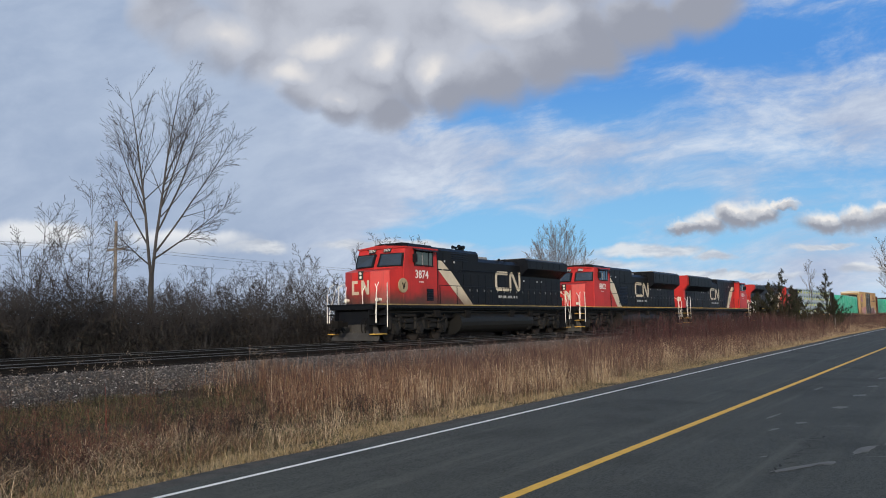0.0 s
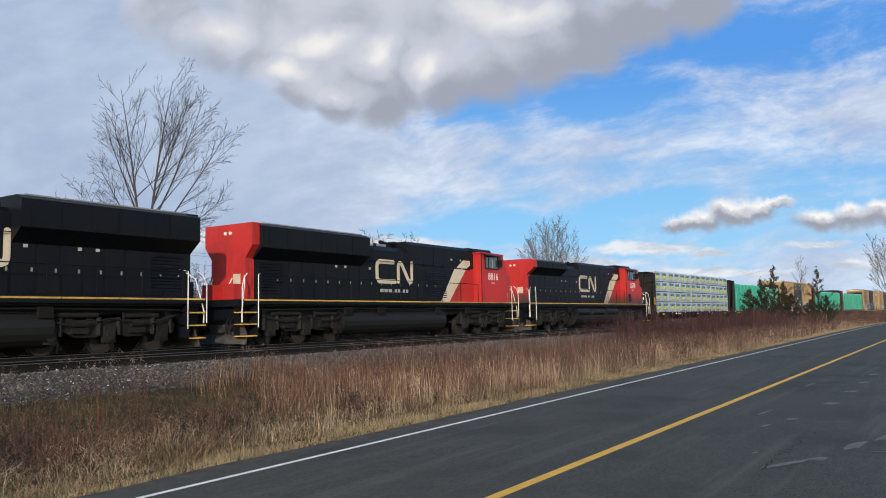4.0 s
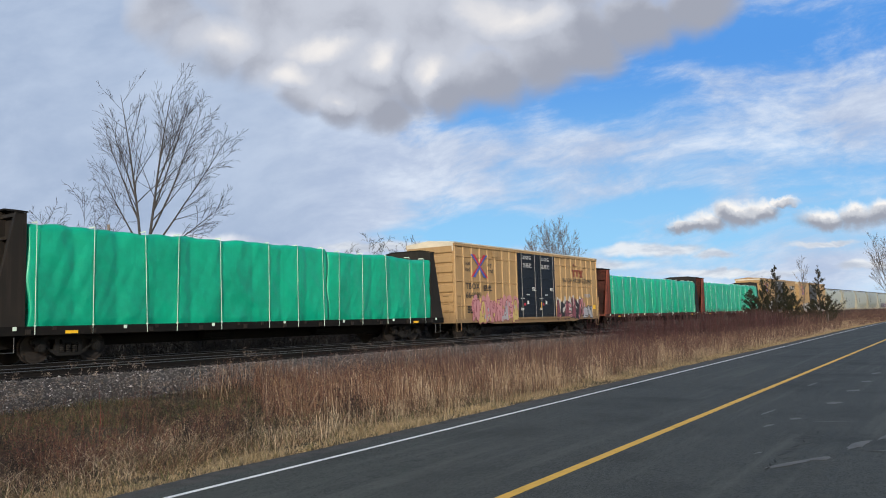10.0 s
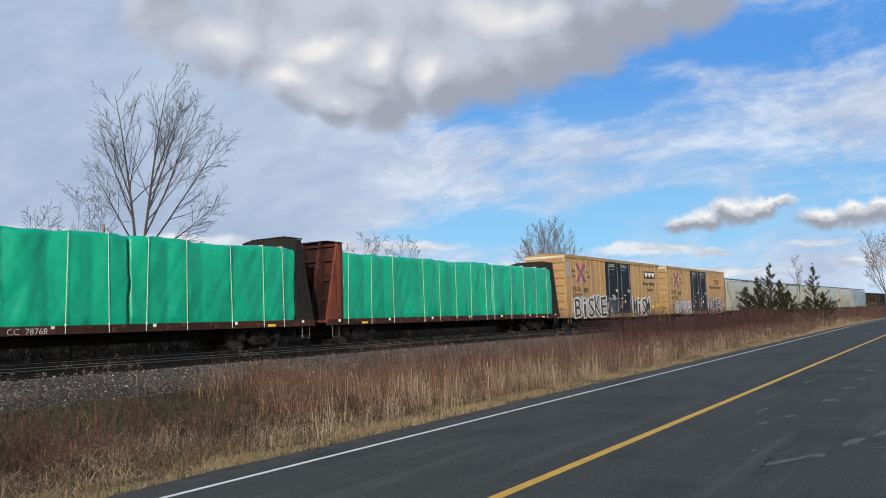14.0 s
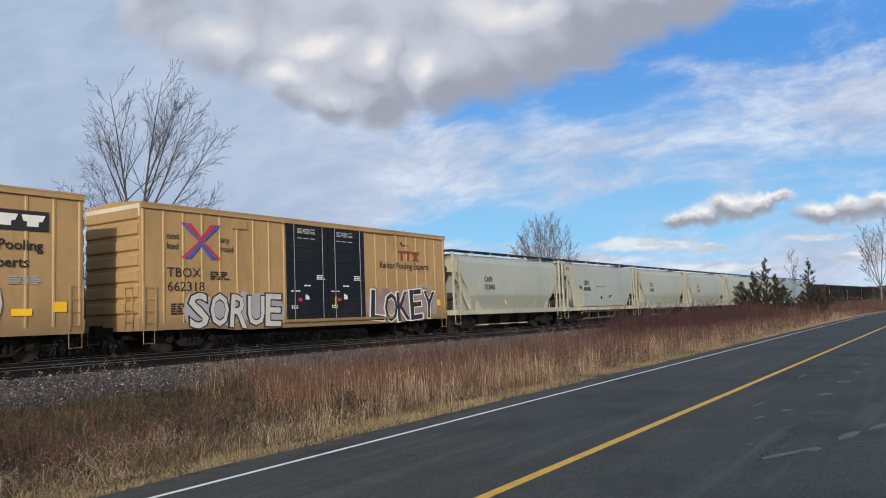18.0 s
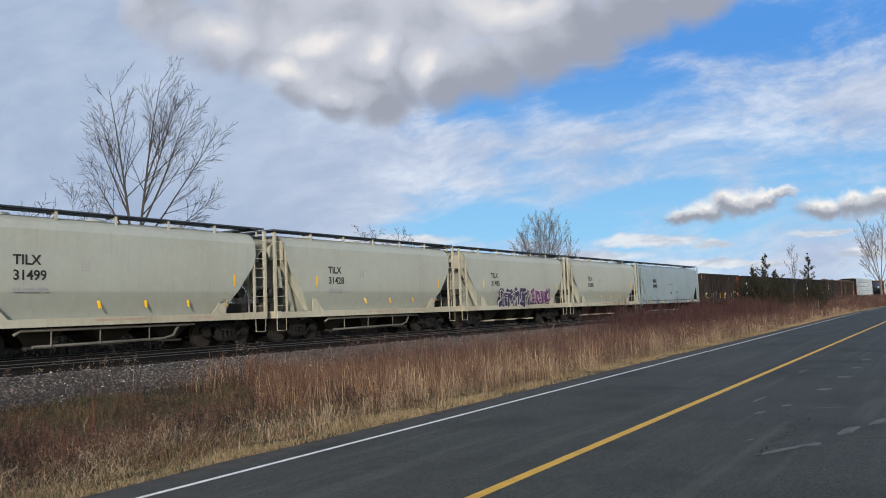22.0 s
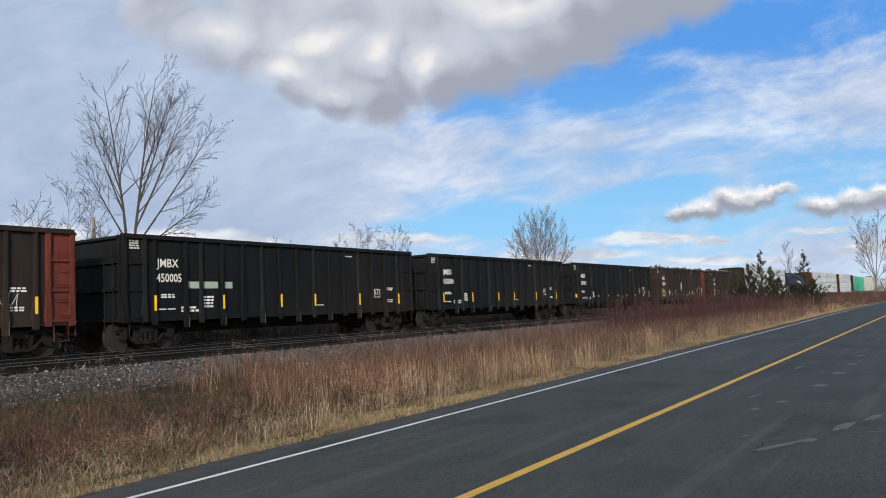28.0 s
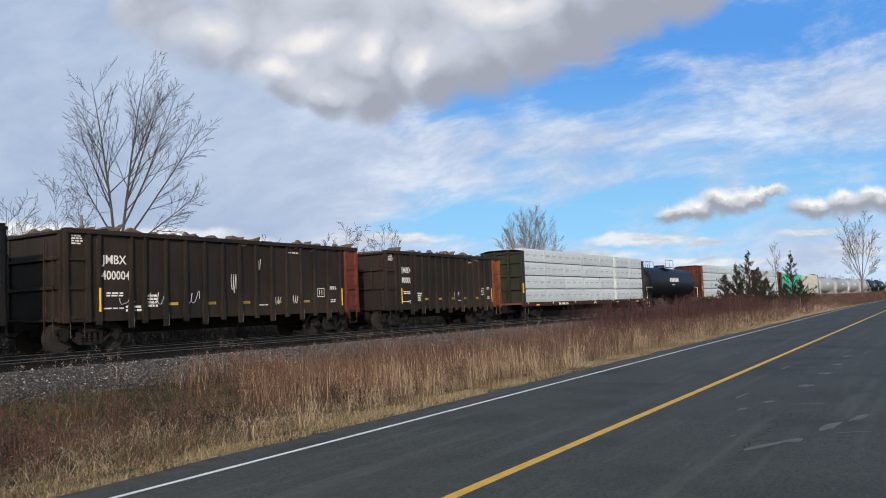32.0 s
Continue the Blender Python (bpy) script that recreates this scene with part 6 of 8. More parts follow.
        for x in (wx0, wx0 + 0.62, wx1 - 0.35, wx1):
            P("window_frame", Geo().box(x - 0.025, x + 0.025, y - 0.035, y + 0.035, 3.64, 4.34), ROOFGREY if x == wx0 + 0.62 else BLACK)
        P("sun_visor", Geo().prism([(y, 4.44), (y + s * 0.26, 4.34), (y + s * 0.26, 4.31), (y, 4.40)], "x", wx0 - 0.15, wx1 + 0.2), BLACK)
        P("window_sill", Geo().box(wx0 - 0.05, wx1 + 0.05, y - 0.045, y + 0.045, 3.60, 3.645), BLACK)
        P("mirror", Geo().box(wx0 - 0.16, wx0 - 0.06, min(y, y + s * 0.22), max(y, y + s * 0.22), 3.75, 4.15), BLACK)
        P("cab_door_seam", Geo().box(cab1 - 0.02, cab1 + 0.02, s * 1.49 - 0.012, s * 1.49 + 0.012, 1.76, 4.40), BLACK)
        sx = cab1 + 0.75
        stop = 3.58
        P("hood_stripe", Geo().prism([(sx, stop), (sx + 1.15, stop), (sx + 3.35 if not (emd or old) else sx + 2.55, 1.76), (sx + 2.45 if not (emd or old) else sx + 1.75, 1.76)], "y", s * 0.972 - 0.004, s * 0.972 + 0.004), cream, "slanted cream stripe")
        P("hood_stripe", Geo().prism([(sx - 0.35, 4.02), (sx + 0.35, 4.02), (sx + 1.0, stop + 0.01), (sx, stop + 0.01), (sx - 0.35, stop + 0.2)], "y", s * 0.982 - 0.004, s * 0.982 + 0.004), cream)
        P("hood_panel", Geo().prism([(cab1 + 0.01, 1.77), (sx + (2.43 if not (emd or old) else 1.73), 1.77), (sx - 0.02, stop), (cab1 + 0.01, stop)], "y", s * 0.966 - 0.004, s * 0.966 + 0.004), red)
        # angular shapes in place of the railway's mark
        m0, zz = mark, 2.58
        k = (s * 0.978 - 0.004, s * 0.978 + 0.004)
        r = 0.105
        lines = [[(1.34, 1.04), (0.30, 1.04), (0.16, 0.98), (0.10, 0.84), (0.10, 0.30), (0.16, 0.17), (0.30, 0.11), (1.48, 0.11)], [(1.74, 0.12), (1.74, 0.86), (1.80, 1.0), (1.92, 1.03), (2.04, 0.94), (2.56, 0.20), (2.68, 0.12), (2.80, 0.17), (2.84, 0.30), (2.84, 1.06)]]
        for q in lines:
            g = Geo()
            for n2, (u, v) in enumerate(zip(q, q[1:])):
                ends = [(m0 + (2.92 - a if flip else a), zz + b) for a, b in (u, v)]
                off = 0.0005 * (n2 % 4)
                g.prism(capsule(ends[0], ends[1], r, r, 5), "y", min(k[0], k[1]) - off, max(k[0], k[1]) + off)
            P("hood_mark", g, cream, "cream angular painted mark")
        # steps at both ends, grab rails, walkway rail
        for e in (-1, 1):
            q0, q1 = sorted((e * (h - 0.35), e * (h - 1.12)))
            st = P("step_well", Geo().box(q0, q1, s * 1.02 - 0.02, s * 1.02 + 0.02, 0.35, 1.70).box(q0 if e > 0 else q1 - 0.06, q0 + 0.06 if e > 0 else q1, min(s * 0.6, s * 1.47), max(s * 0.6, s * 1.47), 0.33, 1.70), BLACK)
            for k2, zz2 in enumerate((0.36, 0.80, 1.24)):
                P("step_tread", Geo().box(q0, q1, min(s * 1.0, s * 1.47), max(s * 1.0, s * 1.47), zz2, zz2 + 0.045), SILL if emd or k2 == 0 else BLACK, up=st)
            q = e * (h - 0.33)
            P("grab_rail", Geo().tube([(q, s * 1.48, 0.9), (q, s * 1.48, 2.2), (q - e * 0.12, s * 1.44, 2.55), (q - e * 0.34, s * 1.36, 2.72)], 0.019), RAILING, "white grab rail beside the steps")
            P("grab_rail", Geo().tube([(q - e * 0.80, s * 1.48, 0.7), (q - e * 0.80, s * 1.48, 2.68), (q - e * 1.05, s * 1.30, 2.74)], 0.019), RAILING)
        a0, a1 = cab1 + 0.3, h - 1.3
        n = 9
        for i in range(n + 1):
            x = a0 + (a1 - a0) * i / n
            P("rail_post", Geo().tube([(x, s * 1.42, 1.75), (x, s * 1.42, 2.72)], 0.018, 5), BLACK)
        P("walkway_rail", Geo().tube([(a0, s * 1.42, 2.72), (a1, s * 1.42, 2.72)], 0.018, 5), BLACK)
    # short hood with bevelled corners
    nw = 1.40 if not old else 1.20
    P("short_hood", ring(Geo(), [(nose, -0.55), (nose + 0.42, -nw + 0.05), (cab0 + 0.03, -nw - 0.05), (cab0 + 0.03, nw + 0.05), (nose + 0.42, nw - 0.05), (nose, 0.55)], 1.755, [3.26, 3.32, 3.52, 3.52, 3.32, 3.26] if not old else [3.0, 3.06, 3.4, 3.4, 3.06, 3.0]), red, "red bevelled nose")
    P("nose_door", Geo().box(nose - 0.025, nose + 0.02, -0.3, 0.3, 1.85, 2.85), red)
    for q in ([(-0.62, 2.10), (-0.14, 2.10), (-0.14, 2.24), (-0.48, 2.24), (-0.48, 2.62), (-0.22, 2.62), (-0.22, 2.76), (-0.62, 2.76)], [(0.04, 2.10), (0.17, 2.10), (0.17, 2.52), (0.42, 2.10), (0.58, 2.10), (0.58, 2.76), (0.45, 2.76), (0.45, 2.34), (0.20, 2.76), (0.04, 2.76)]):
        P("nose_mark", Geo().prism([(-a * 0.86, 0.1 + c) for a, c in q], "x", nose - 0.040, nose - 0.027), cream, "cream angular painted mark")
    P("headlight_box", Geo().box(nose - 0.045, nose + 0.05, -0.14, 0.14, 2.90 if not old else 2.70, 3.30 if not old else 3.05), INK)
    for y, z in ((0.0, 3.36), (0.0, 3.18)):
        P("headlight", Geo().cyl("x", (y, z - 0.17 if not old else z - 0.40), 0.07, nose - 0.055, nose + 0.2, 14), LAMPM)
    for y in (-0.95, 0.95):
        P("ditch_light", Geo().cyl("x", (y, 1.95), 0.085, nose - 0.05, nose + 0.35, 14), LAMPM)
    P("hood_end", Geo().prism([(-0.965, 1.76), (0.965, 1.76), (0.965, rlow - 0.46), (w + 0.008, rlow), (w + 0.008, rtop - 0.10), (1.26, rtop + 0.01), (-1.26, rtop + 0.01), (-w - 0.008, rtop - 0.10), (-w - 0.008, rlow), (-0.965, rlow - 0.46)] if old or rlow > 3.9 else [(-0.965, 1.76), (0.965, 1.76), (0.965, rlow - 0.4), (1.35, rlow + 0.1), (1.35, rtop), (-1.35, rtop), (-1.35, rlow + 0.1), (-0.965, rlow - 0.4)], "x", max(r1, end) - 0.42, max(r1, end) + 0.01), red if flip else BLACK, "red end of the engine hood" if flip else "black end of the engine hood")
    for y in (-0.14, 0.14):
        P("headlight", Geo().cyl("x", (y, rtop - 0.35), 0.065, max(r1, end), max(r1, end) + 0.06, 14), LAMPM)
    P("end_mark", Geo().box(max(r1, end) + 0.008, max(r1, end) + 0.02, -0.7, -0.3, 2.2, 2.75), cream)
    for e in (-1, 1):
        q = e * (h - 0.55)
        P("pilot", Geo().prism([(q - e * 0.16, 0.55), (q, 0.55), (q, 1.68), (q - e * 0.16, 1.68)], "y", -0.95, 0.95), BLACK)
        plow = Geo()
        rows = [[(-0.05, -1.42), (0.02, -1.42), (0.32, 0.0), (0.02, 1.42), (-0.05, 1.42)], [(-0.10, -1.38), (-0.12, -1.38), (0.06, 0.0), (-0.12, 1.38), (-0.10, 1.38)], [(-0.12, -1.20), (-0.06, -1.20), (0.10, 0.0), (-0.06, 1.20), (-0.12, 1.20)]]
        for (lev, row) in zip((0.09, 0.45, 0.82), rows):
            plow.v += [(q + e * dx, y, lev) for dx, y in row]
        plow.f = [(0, 1, 2, 3, 4), (14, 13, 12, 11, 10)] + [(5 * k + i, 5 * k + 5 + i, 5 * k + 5 + (i + 1) % 5, 5 * k + (i + 1) % 5) for k in range(2) for i in range(5)]
        P("plow", plow, PLOWM, "scuffed steel snow plow under the coupler")
        for y in (-1.40, 1.40):
            P("end_rail", Geo().tube([(q + e * 0.16, y, 0.90), (q + e * 0.17, y, 1.30), (q + e * 0.06, y * 0.97, 1.75), (q - e * 0.10, y * 0.9, 2.45), (q - e * 0.30, y * 0.72, 2.66)], 0.021), RAILING, "white bent end handrail")
            P("end_rail", Geo().tube([(q, y * 0.36, 1.70), (q + e * 0.02, y * 0.36, 2.30), (q - e * 0.10, y * 0.40, 2.58)], 0.018), RAILING)
        P("platform_edge", Geo().box(min(q, q + e * 0.012), max(q, q + e * 0.012), -1.30, -0.62, 1.62, 1.70), SILL, "yellow edge of the end platform")
        for y in (-0.8, -0.6, 0.6, 0.8):
            P("air_hose", Geo().tube([(q, y, 1.1), (q + e * 0.18, y, 0.95), (q + e * 0.22, y, 0.6), (q + e * 0.12, y * 0.95, 0.45)], 0.022, 5), GRIME)
    couplers(root, h)
    running_gear(root, (-h + 3.95, h - 3.95), True)
    # numbers and small print towards the road
    cx = X((cab0 + cab1) / 2 + 0.10)
    lettering(root, number, 0.40, cx - 0.60, 3.0, -1.503, LETTER, "cab_number", 0.006, 1.0)
    for k, (a, tall) in enumerate(((0.0, 0.15), (0.32, 0.15), (0.64, 0.15), (0.98, 0.04), (1.12, 0.15), (1.36, 0.15), (1.62, 0.04), (1.76, 0.15), (2.02, 0.15))):
        part("small_print", Geo().box(X(mark + 1.46) - 1.15 + a, X(mark + 1.46) - 1.15 + a + (0.06 if tall < 0.1 else 0.26 if k < 3 else 0.18), -0.989, -0.985, 2.18, 2.18 + tall).box(X(mark + 1.46) - 1.15 + a, X(mark + 1.46) - 1.13 + a, -0.989, -0.985, 2.18, 2.18 + tall), DIMLETTER, root)
    if not flip:
        for y in (0.60, -0.32):
            ob = lettering(root, number, 0.14, 0, 0, 0, LETTER, "board_number")
            ob.matrix_local = Matrix.Translation((cab0 - 0.012, y, 4.285)) @ pose(0, 0, 0, 68, 0, -90)
    bars(root, cx - 0.25, 2.80, 0.45, 0.05, 1, -1.503, LETTER, 4)
    for i, x in enumerate((cab1 + 1.3, cab1 + 2.2, mark + 3.3, mark + 5.0, mark + 5.6)):
        P("notice_plate", Geo().box(x, x + 0.13, -1.0, -0.985, 3.2 if i > 1 else 3.95, 3.3 if i > 1 else 4.05), DIMLETTER)
    if not flip and not emd:
        P("round_badge", Geo().cyl("y", (cab0 - 0.02, 2.62), 0.34, -1.512, -1.440, 22), BADGEM, "round cream commemorative badge")
        P("badge_emblem", Geo().prism([(cab0 - 0.14, 2.75), (cab0 - 0.04, 2.45), (cab0 + 0.02, 2.45), (cab0 + 0.14, 2.80), (cab0 + 0.04, 2.72), (cab0 - 0.01, 2.58), (cab0 - 0.06, 2.75)], "y", -1.520, -1.511), GRIME)
    if flip:
        P("notice_plate", Geo().box(nose + 0.75, nose + 0.98, -1.405, -1.39, 2.05, 2.3), LETTER)
    return root


locomotive(27.3, 48.0, "3874", False, "red and black diesel locomotive leading the train", (-8.0, -5.2), -9.30, 1.28, (4.24, 9.6, 3.97, 4.58), (-0.5, 4.71, 4.36))
locomotive(48.8, 70.3, "8802", False, "red and black diesel locomotive with its cab forward", (-8.1, -5.28), -9.7, 0.85, (3.8, 10.1, 3.75, 4.70), (0.3, 4.72, 4.36), emd=True)
locomotive(71.3, 93.3, "8816", True, "red and black diesel locomotive running backwards", (-9.25, -6.5), -10.3, -0.75, (3.2, 9.7, 3.75, 4.70), (-0.4, 4.72, 4.36), emd=True)
locomotive(94.1, 115.6, "2678", True, "older red and black diesel locomotive running backwards", (-8.3, -5.4), -10.1, -0.75, (5.05, 9.6, 3.98, 4.48), (2.0, 4.64, 4.34), old=True)


# ---- flat cars with bulkheads ----
def flat_base(root, h, mat, z0=0.78, z1=1.07):
    part("deck", Geo().box(-h, h, -1.5, 1.5, z1 - 0.12, z1), mat, root)
    part("centre_sill", Geo().box(-h, h, -0.35, 0.35, 0.45, z1 - 0.12), GRIME, root)
    for x in (-h * 0.3, h * 0.22):
        part("air_reservoir", Geo().cyl("x", (-0.75, 0.72), 0.20, x, x + 1.1, 12), GRIME, root)
    for s in (-1, 1):
        part("side_sill", Geo().box(-h, h, s * 1.5 - 0.05, s * 1.5 + 0.05, z0 + 0.07, z1 + 0.02).box(-h, h, s * 1.5 - 0.07, s * 1.5 + 0.07, z0 + 0.05, z0 + 0.08), SILLDARK if mat is OXIDE else GRIME, root, "grimy side sill")
        for k in range(19):
            x = -h + 0.7 + (2 * h - 1.4) * k / 18
            part("lashing_ring", Geo().box(x - 0.05, x + 0.05, s * 1.56 - 0.02, s * 1.56 + 0.02, z1 - 0.10, z1 + 0.01), STRAP if k % 3 == 0 else mat, root)
    for x in (-h + 0.5, h - 0.5):
        for s in (-1, 1):
            g = Geo()
            stirrup(g, x, s * 1.52, z0)
            part("stirrup_step", g, GALV, root)
    couplers(root, h)
    running_gear(root, (-h + 2.6, h - 2.6))


def bulkhead(root, x, way, mat, top=4.45, base=1.07, deep=0.95):
    """An upright end wall with posts and a dark cap; way: the side of its outer face."""
    edge = mat
    mat = RUSTBULK if mat is OXIDE else mat
    b = part("bulkhead", Geo().prism([(-1.52, base), (1.52, base), (1.52, top - 0.12), (0.9, top), (-0.9, top), (-1.52, top - 0.12)], "x", x - 0.06, x + 0.06), mat, root, "upright steel end wall")
    for s in (-1.45, -0.5, 0.5, 1.45):
        tp = top - (0.12 if abs(s) > 1 else 0.0)
        g = Geo().prism([(x, base), (x + way * deep, base), (x + way * 0.25, tp), (x, tp)] if way > 0 else [(x, base), (x, tp), (x + way * 0.25, tp), (x + way * deep, base)], "y", s - 0.06, s + 0.06)
        part("brace", g, edge if abs(s) > 1 else mat, b)
    for a, c in ((-1.56, -0.9), (-0.9, 0.9), (0.9, 1.56)):
        za, zc = (top - 0.12 if a < -1 else top), (top - 0.12 if c > 1 else top)
        part("cap", Geo().prism([(a, za), (c, zc), (c, zc + 0.05), (a, za + 0.05)], "x", min(x - 0.08, x + way * 0.27), max(x + 0.08, x + way * 0.27)), GRIME, b)
    for z in (1.9, 2.75, 3.6, top - 0.22):
        part("crossbar", Geo().box(min(x, x + way * 0.2), max(x, x + way * 0.2), -1.47, 1.47, z, z + 0.1), mat, b)
    return b


def lumber_bundle_mesh(length, tall, seed, wrap=None):
    """A wrapped stack of boards: slack faces, rounded edges."""
    g = Geo()
    nx, nz, r = 14, 5, 0.035
    for s in (-1, 1):
        k = len(g.v)
        for i in range(nx + 1):
            for j in range(nz + 1):
                x, z = length * i / nx, tall * j / nz
                e = min(i, nx - i, 1), min(j, nz - j, 1)
                inset = 0.0 if e[0] and e[1] else r
                x = min(max(x, 0.012), length - 0.012)
                z = min(max(z, 0.012), tall - 0.012)
                y = s * (1.44 - inset + 0.022 * noise.noise((i * 0.9, j * 0.8, seed)) + 0.012 * noise.noise((i * 2.3, j * 1.9, seed)))
                g.v.append((x, y, z))
        for i in range(nx):
            for j in range(nz):
                a = k + i * (nz + 1) + j
                g.f.append((a, a + nz + 1, a + nz + 2, a + 1))
    g.box(0.02, length - 0.02, -1.41, 1.41, 0.015, tall - 0.015)
    me = g.mesh("wrapped_package", wrap or WRAP)
    return me


PRINT_MARK = Geo().prism([(0.12, 0.27), (0.22, 0.16), (0.38, 0.10), (0.58, 0.12), (0.74, 0.20), (0.90, 0.30), (1.10, 0.36), (0.92, 0.36), (0.80, 0.31), (0.76, 0.36), (0.34, 0.36), (0.32, 0.29)], "y", -1.468, -1.456).mesh("printed_mark", WRAPMARK)
_t = Geo()
for _q in range(7):
    _x, _z, _h = 0.02 + _q * 0.135 + (0.03 if _q else 0.0), 0.40, 0.27 if _q == 0 else 0.20
    _w, _l = (0.115, 0.05) if _q == 0 else (0.085, 0.04)
    for _a, _b, _c, _d, _on in ((0, 0.028, 0, 1, True), (_w - 0.028, _w, 0, 1, _q in (1, 3, 5)), (0, _w, 0.86, 1, _q in (0, 2, 4, 6)), (0, _w, 0, 0.14, _q in (0, 3, 4, 5)), (0, _w, 0.44, 0.58, _q in (1, 2, 4, 6)), (_w - 0.028, _w, 0.5, 1, _q == 6)):
        if _on:
            _t.prism([(_x + _a + _l * _c, _z + _h * _c), (_x + _b + _l * _c, _z + _h * _c), (_x + _b + _l * _d, _z + _h * _d), (_x + _a + _l * _d, _z + _h * _d)], "y", -1.470 - 0.001 * (_c > 0), -1.456)
_t.prism([(0.24, 0.145), (0.38, 0.075), (0.60, 0.10), (0.78, 0.19), (0.94, 0.285), (1.12, 0.35), (0.92, 0.30), (0.74, 0.205), (0.58, 0.125), (0.38, 0.095)], "y", -1.474, -1.470)
PRINT_TEXT = _t.mesh("printed_letters", WRAPTEXT)
PRINT_SMALL = Geo().box(0.1, 0.6, -1.468, -1.458, 0.36, 0.41).box(0.1, 0.42, -1.468, -1.458, 0.27, 0.29).mesh("printed_letters", S_GREY)


def lumber_car(s0, s1, mat, label, columns, printed, endmat=None, gap_at=None, wrap=None):
    root, h = car("lumber_car", s0, s1, label, "freight car")
    flat_base(root, h, mat)
    bulkhead(root, -h + 0.42, -1, endmat or mat, deep=0.40)
    bulkhead(root, h - 0.42, 1, endmat or mat, deep=0.40)
    x0, x1 = -h + 0.52, h - 0.52
    tall = 0.865
    rnd = random.Random(int(s0))
    x = x0
    total = sum(columns)
    for c, rel in enumerate(columns):
        l = (x1 - x0) * rel / total
        for tier in range(4):
            me = lumber_bundle_mesh(l - ((0.16 if printed else 0.45) if c == gap_at else 0.015), tall - 0.02, c * 4 + tier, wrap)
            ob = part("wrapped_package", me, WRAP, root, "white wrapped lumber package with printed marks" if c == 0 and tier == 0 else "")
            ob.matrix_local = pose(x + rnd.uniform(-0.01, 0.01), rnd.uniform(-0.015, 0.015), 1.09 + tier * (tall + 0.012))
            n = max(1, int(l / (1.36 if printed else 0.98)))
            shift = rnd.uniform(-0.05, 0.15)
            for i in range(n):
                a = 0.06 + shift + i * (l - 0.1) / n
                if a + (1.20 if printed else 0.92) > l + 0.1:
                    continue
                for me, mt in ((PRINT_MARK, WRAPMARK), (PRINT_TEXT, WRAPTEXT)) if printed else ((PRINT_SMALL, S_GREY),):
                    o = part("printed_mark" if mt is WRAPMARK else "printed_letters", me, mt, ob)
                    o.matrix_local = pose(a, 0, 0.07 + rnd.uniform(-0.02, 0.02)) @ Matrix.Diagonal((1.12, 1, 1.08, 1) if printed else (1, 1, 1, 1))
        x += l
    g = Geo()
    for x in (-h * 0.82, -h * 0.45, 0.02, h * 0.4, h * 0.8):
        g.box(x - 0.25, x + 0.25, -1.556, -1.551, 0.86, 0.95)
    part("reflector", g, REFLECT, root)
    part("reflector", Geo().box(-h + 0.10, -h + 0.26, -1.520, -1.512, 1.7, 2.3), REFLECT, root)
    bars(root, -h * 0.55, 0.87, 1.8, 0.14, 1, -1.556, LETTER, 3)
    return root


def tarp_mesh(length, tall, seed, mat):
    """A slack tarpaulin over a long load: wrinkled sides, sagging top edge."""
    nx, nz = int(length / 0.075), 24
    g = Geo()
    rows = []
    prof = [(-1.42, -0.05)] + [(-1.46, tall * j / nz) for j in range(1, nz)] + [(-1.40, tall), (-1.15, tall + 0.03), (0.0, tall + 0.07), (1.15, tall + 0.03), (1.40, tall)] + [(1.46, tall * j / nz) for j in range(nz - 1, 0, -3)] + [(1.42, -0.05)]
    for i in range(nx + 1):
        x = length * i / nx
        row = []
        hump = 0.10 * noise.noise((x * 0.4, seed, 0)) + 0.05 * noise.noise((x * 1.7, seed, 3))
        strap = 0.07 * abs(math.sin(math.pi * x / 1.42)) ** 0.7
        for k, (y, z) in enumerate(prof):
            f = z / tall
            w = 0.085 * noise.noise((x * 1.0 + z * 0.2, z * 0.5, seed)) + 0.030 * noise.noise((x * 2.4 - z * 0.9, z * 0.9, seed + 5)) + 0.012 * noise.noise((x * 6.5 + z * 2.0, z * 1.6, seed + 9)) + strap
            crease = (1 - abs(noise.noise((x * 1.1 + z * 1.25, z * 0.5 - x * 0.25, seed + 2)))) ** 9 - 0.6 * (1 - abs(noise.noise((x * 1.7 - z * 0.8, z * 0.35, seed + 4)))) ** 11
            w += 0.034 * crease
            zz = z + hump * max(0.0, f) ** 2 + (0.06 * noise.noise((x * 2.1, 9, seed)) if z <= 0 else 0)
            ex = 0.10 * noise.noise((z * 1.4, y, seed)) if i in (0, nx) else 0.0
            row.append((x + ex, y * (1 + w / 1.6), zz))
        rows.append(row)
    m = len(prof)
    g.v = [p for r in rows for p in r]
    for i in range(nx):
        for k in range(m - 1):
            a = i * m + k
            g.f.append((a, a + m, a + m + 1, a + 1))
    g.f += [tuple(range(m)), tuple(nx * m + k for k in reversed(range(m)))]
    return g.mesh("tarpaulin", mat, True)


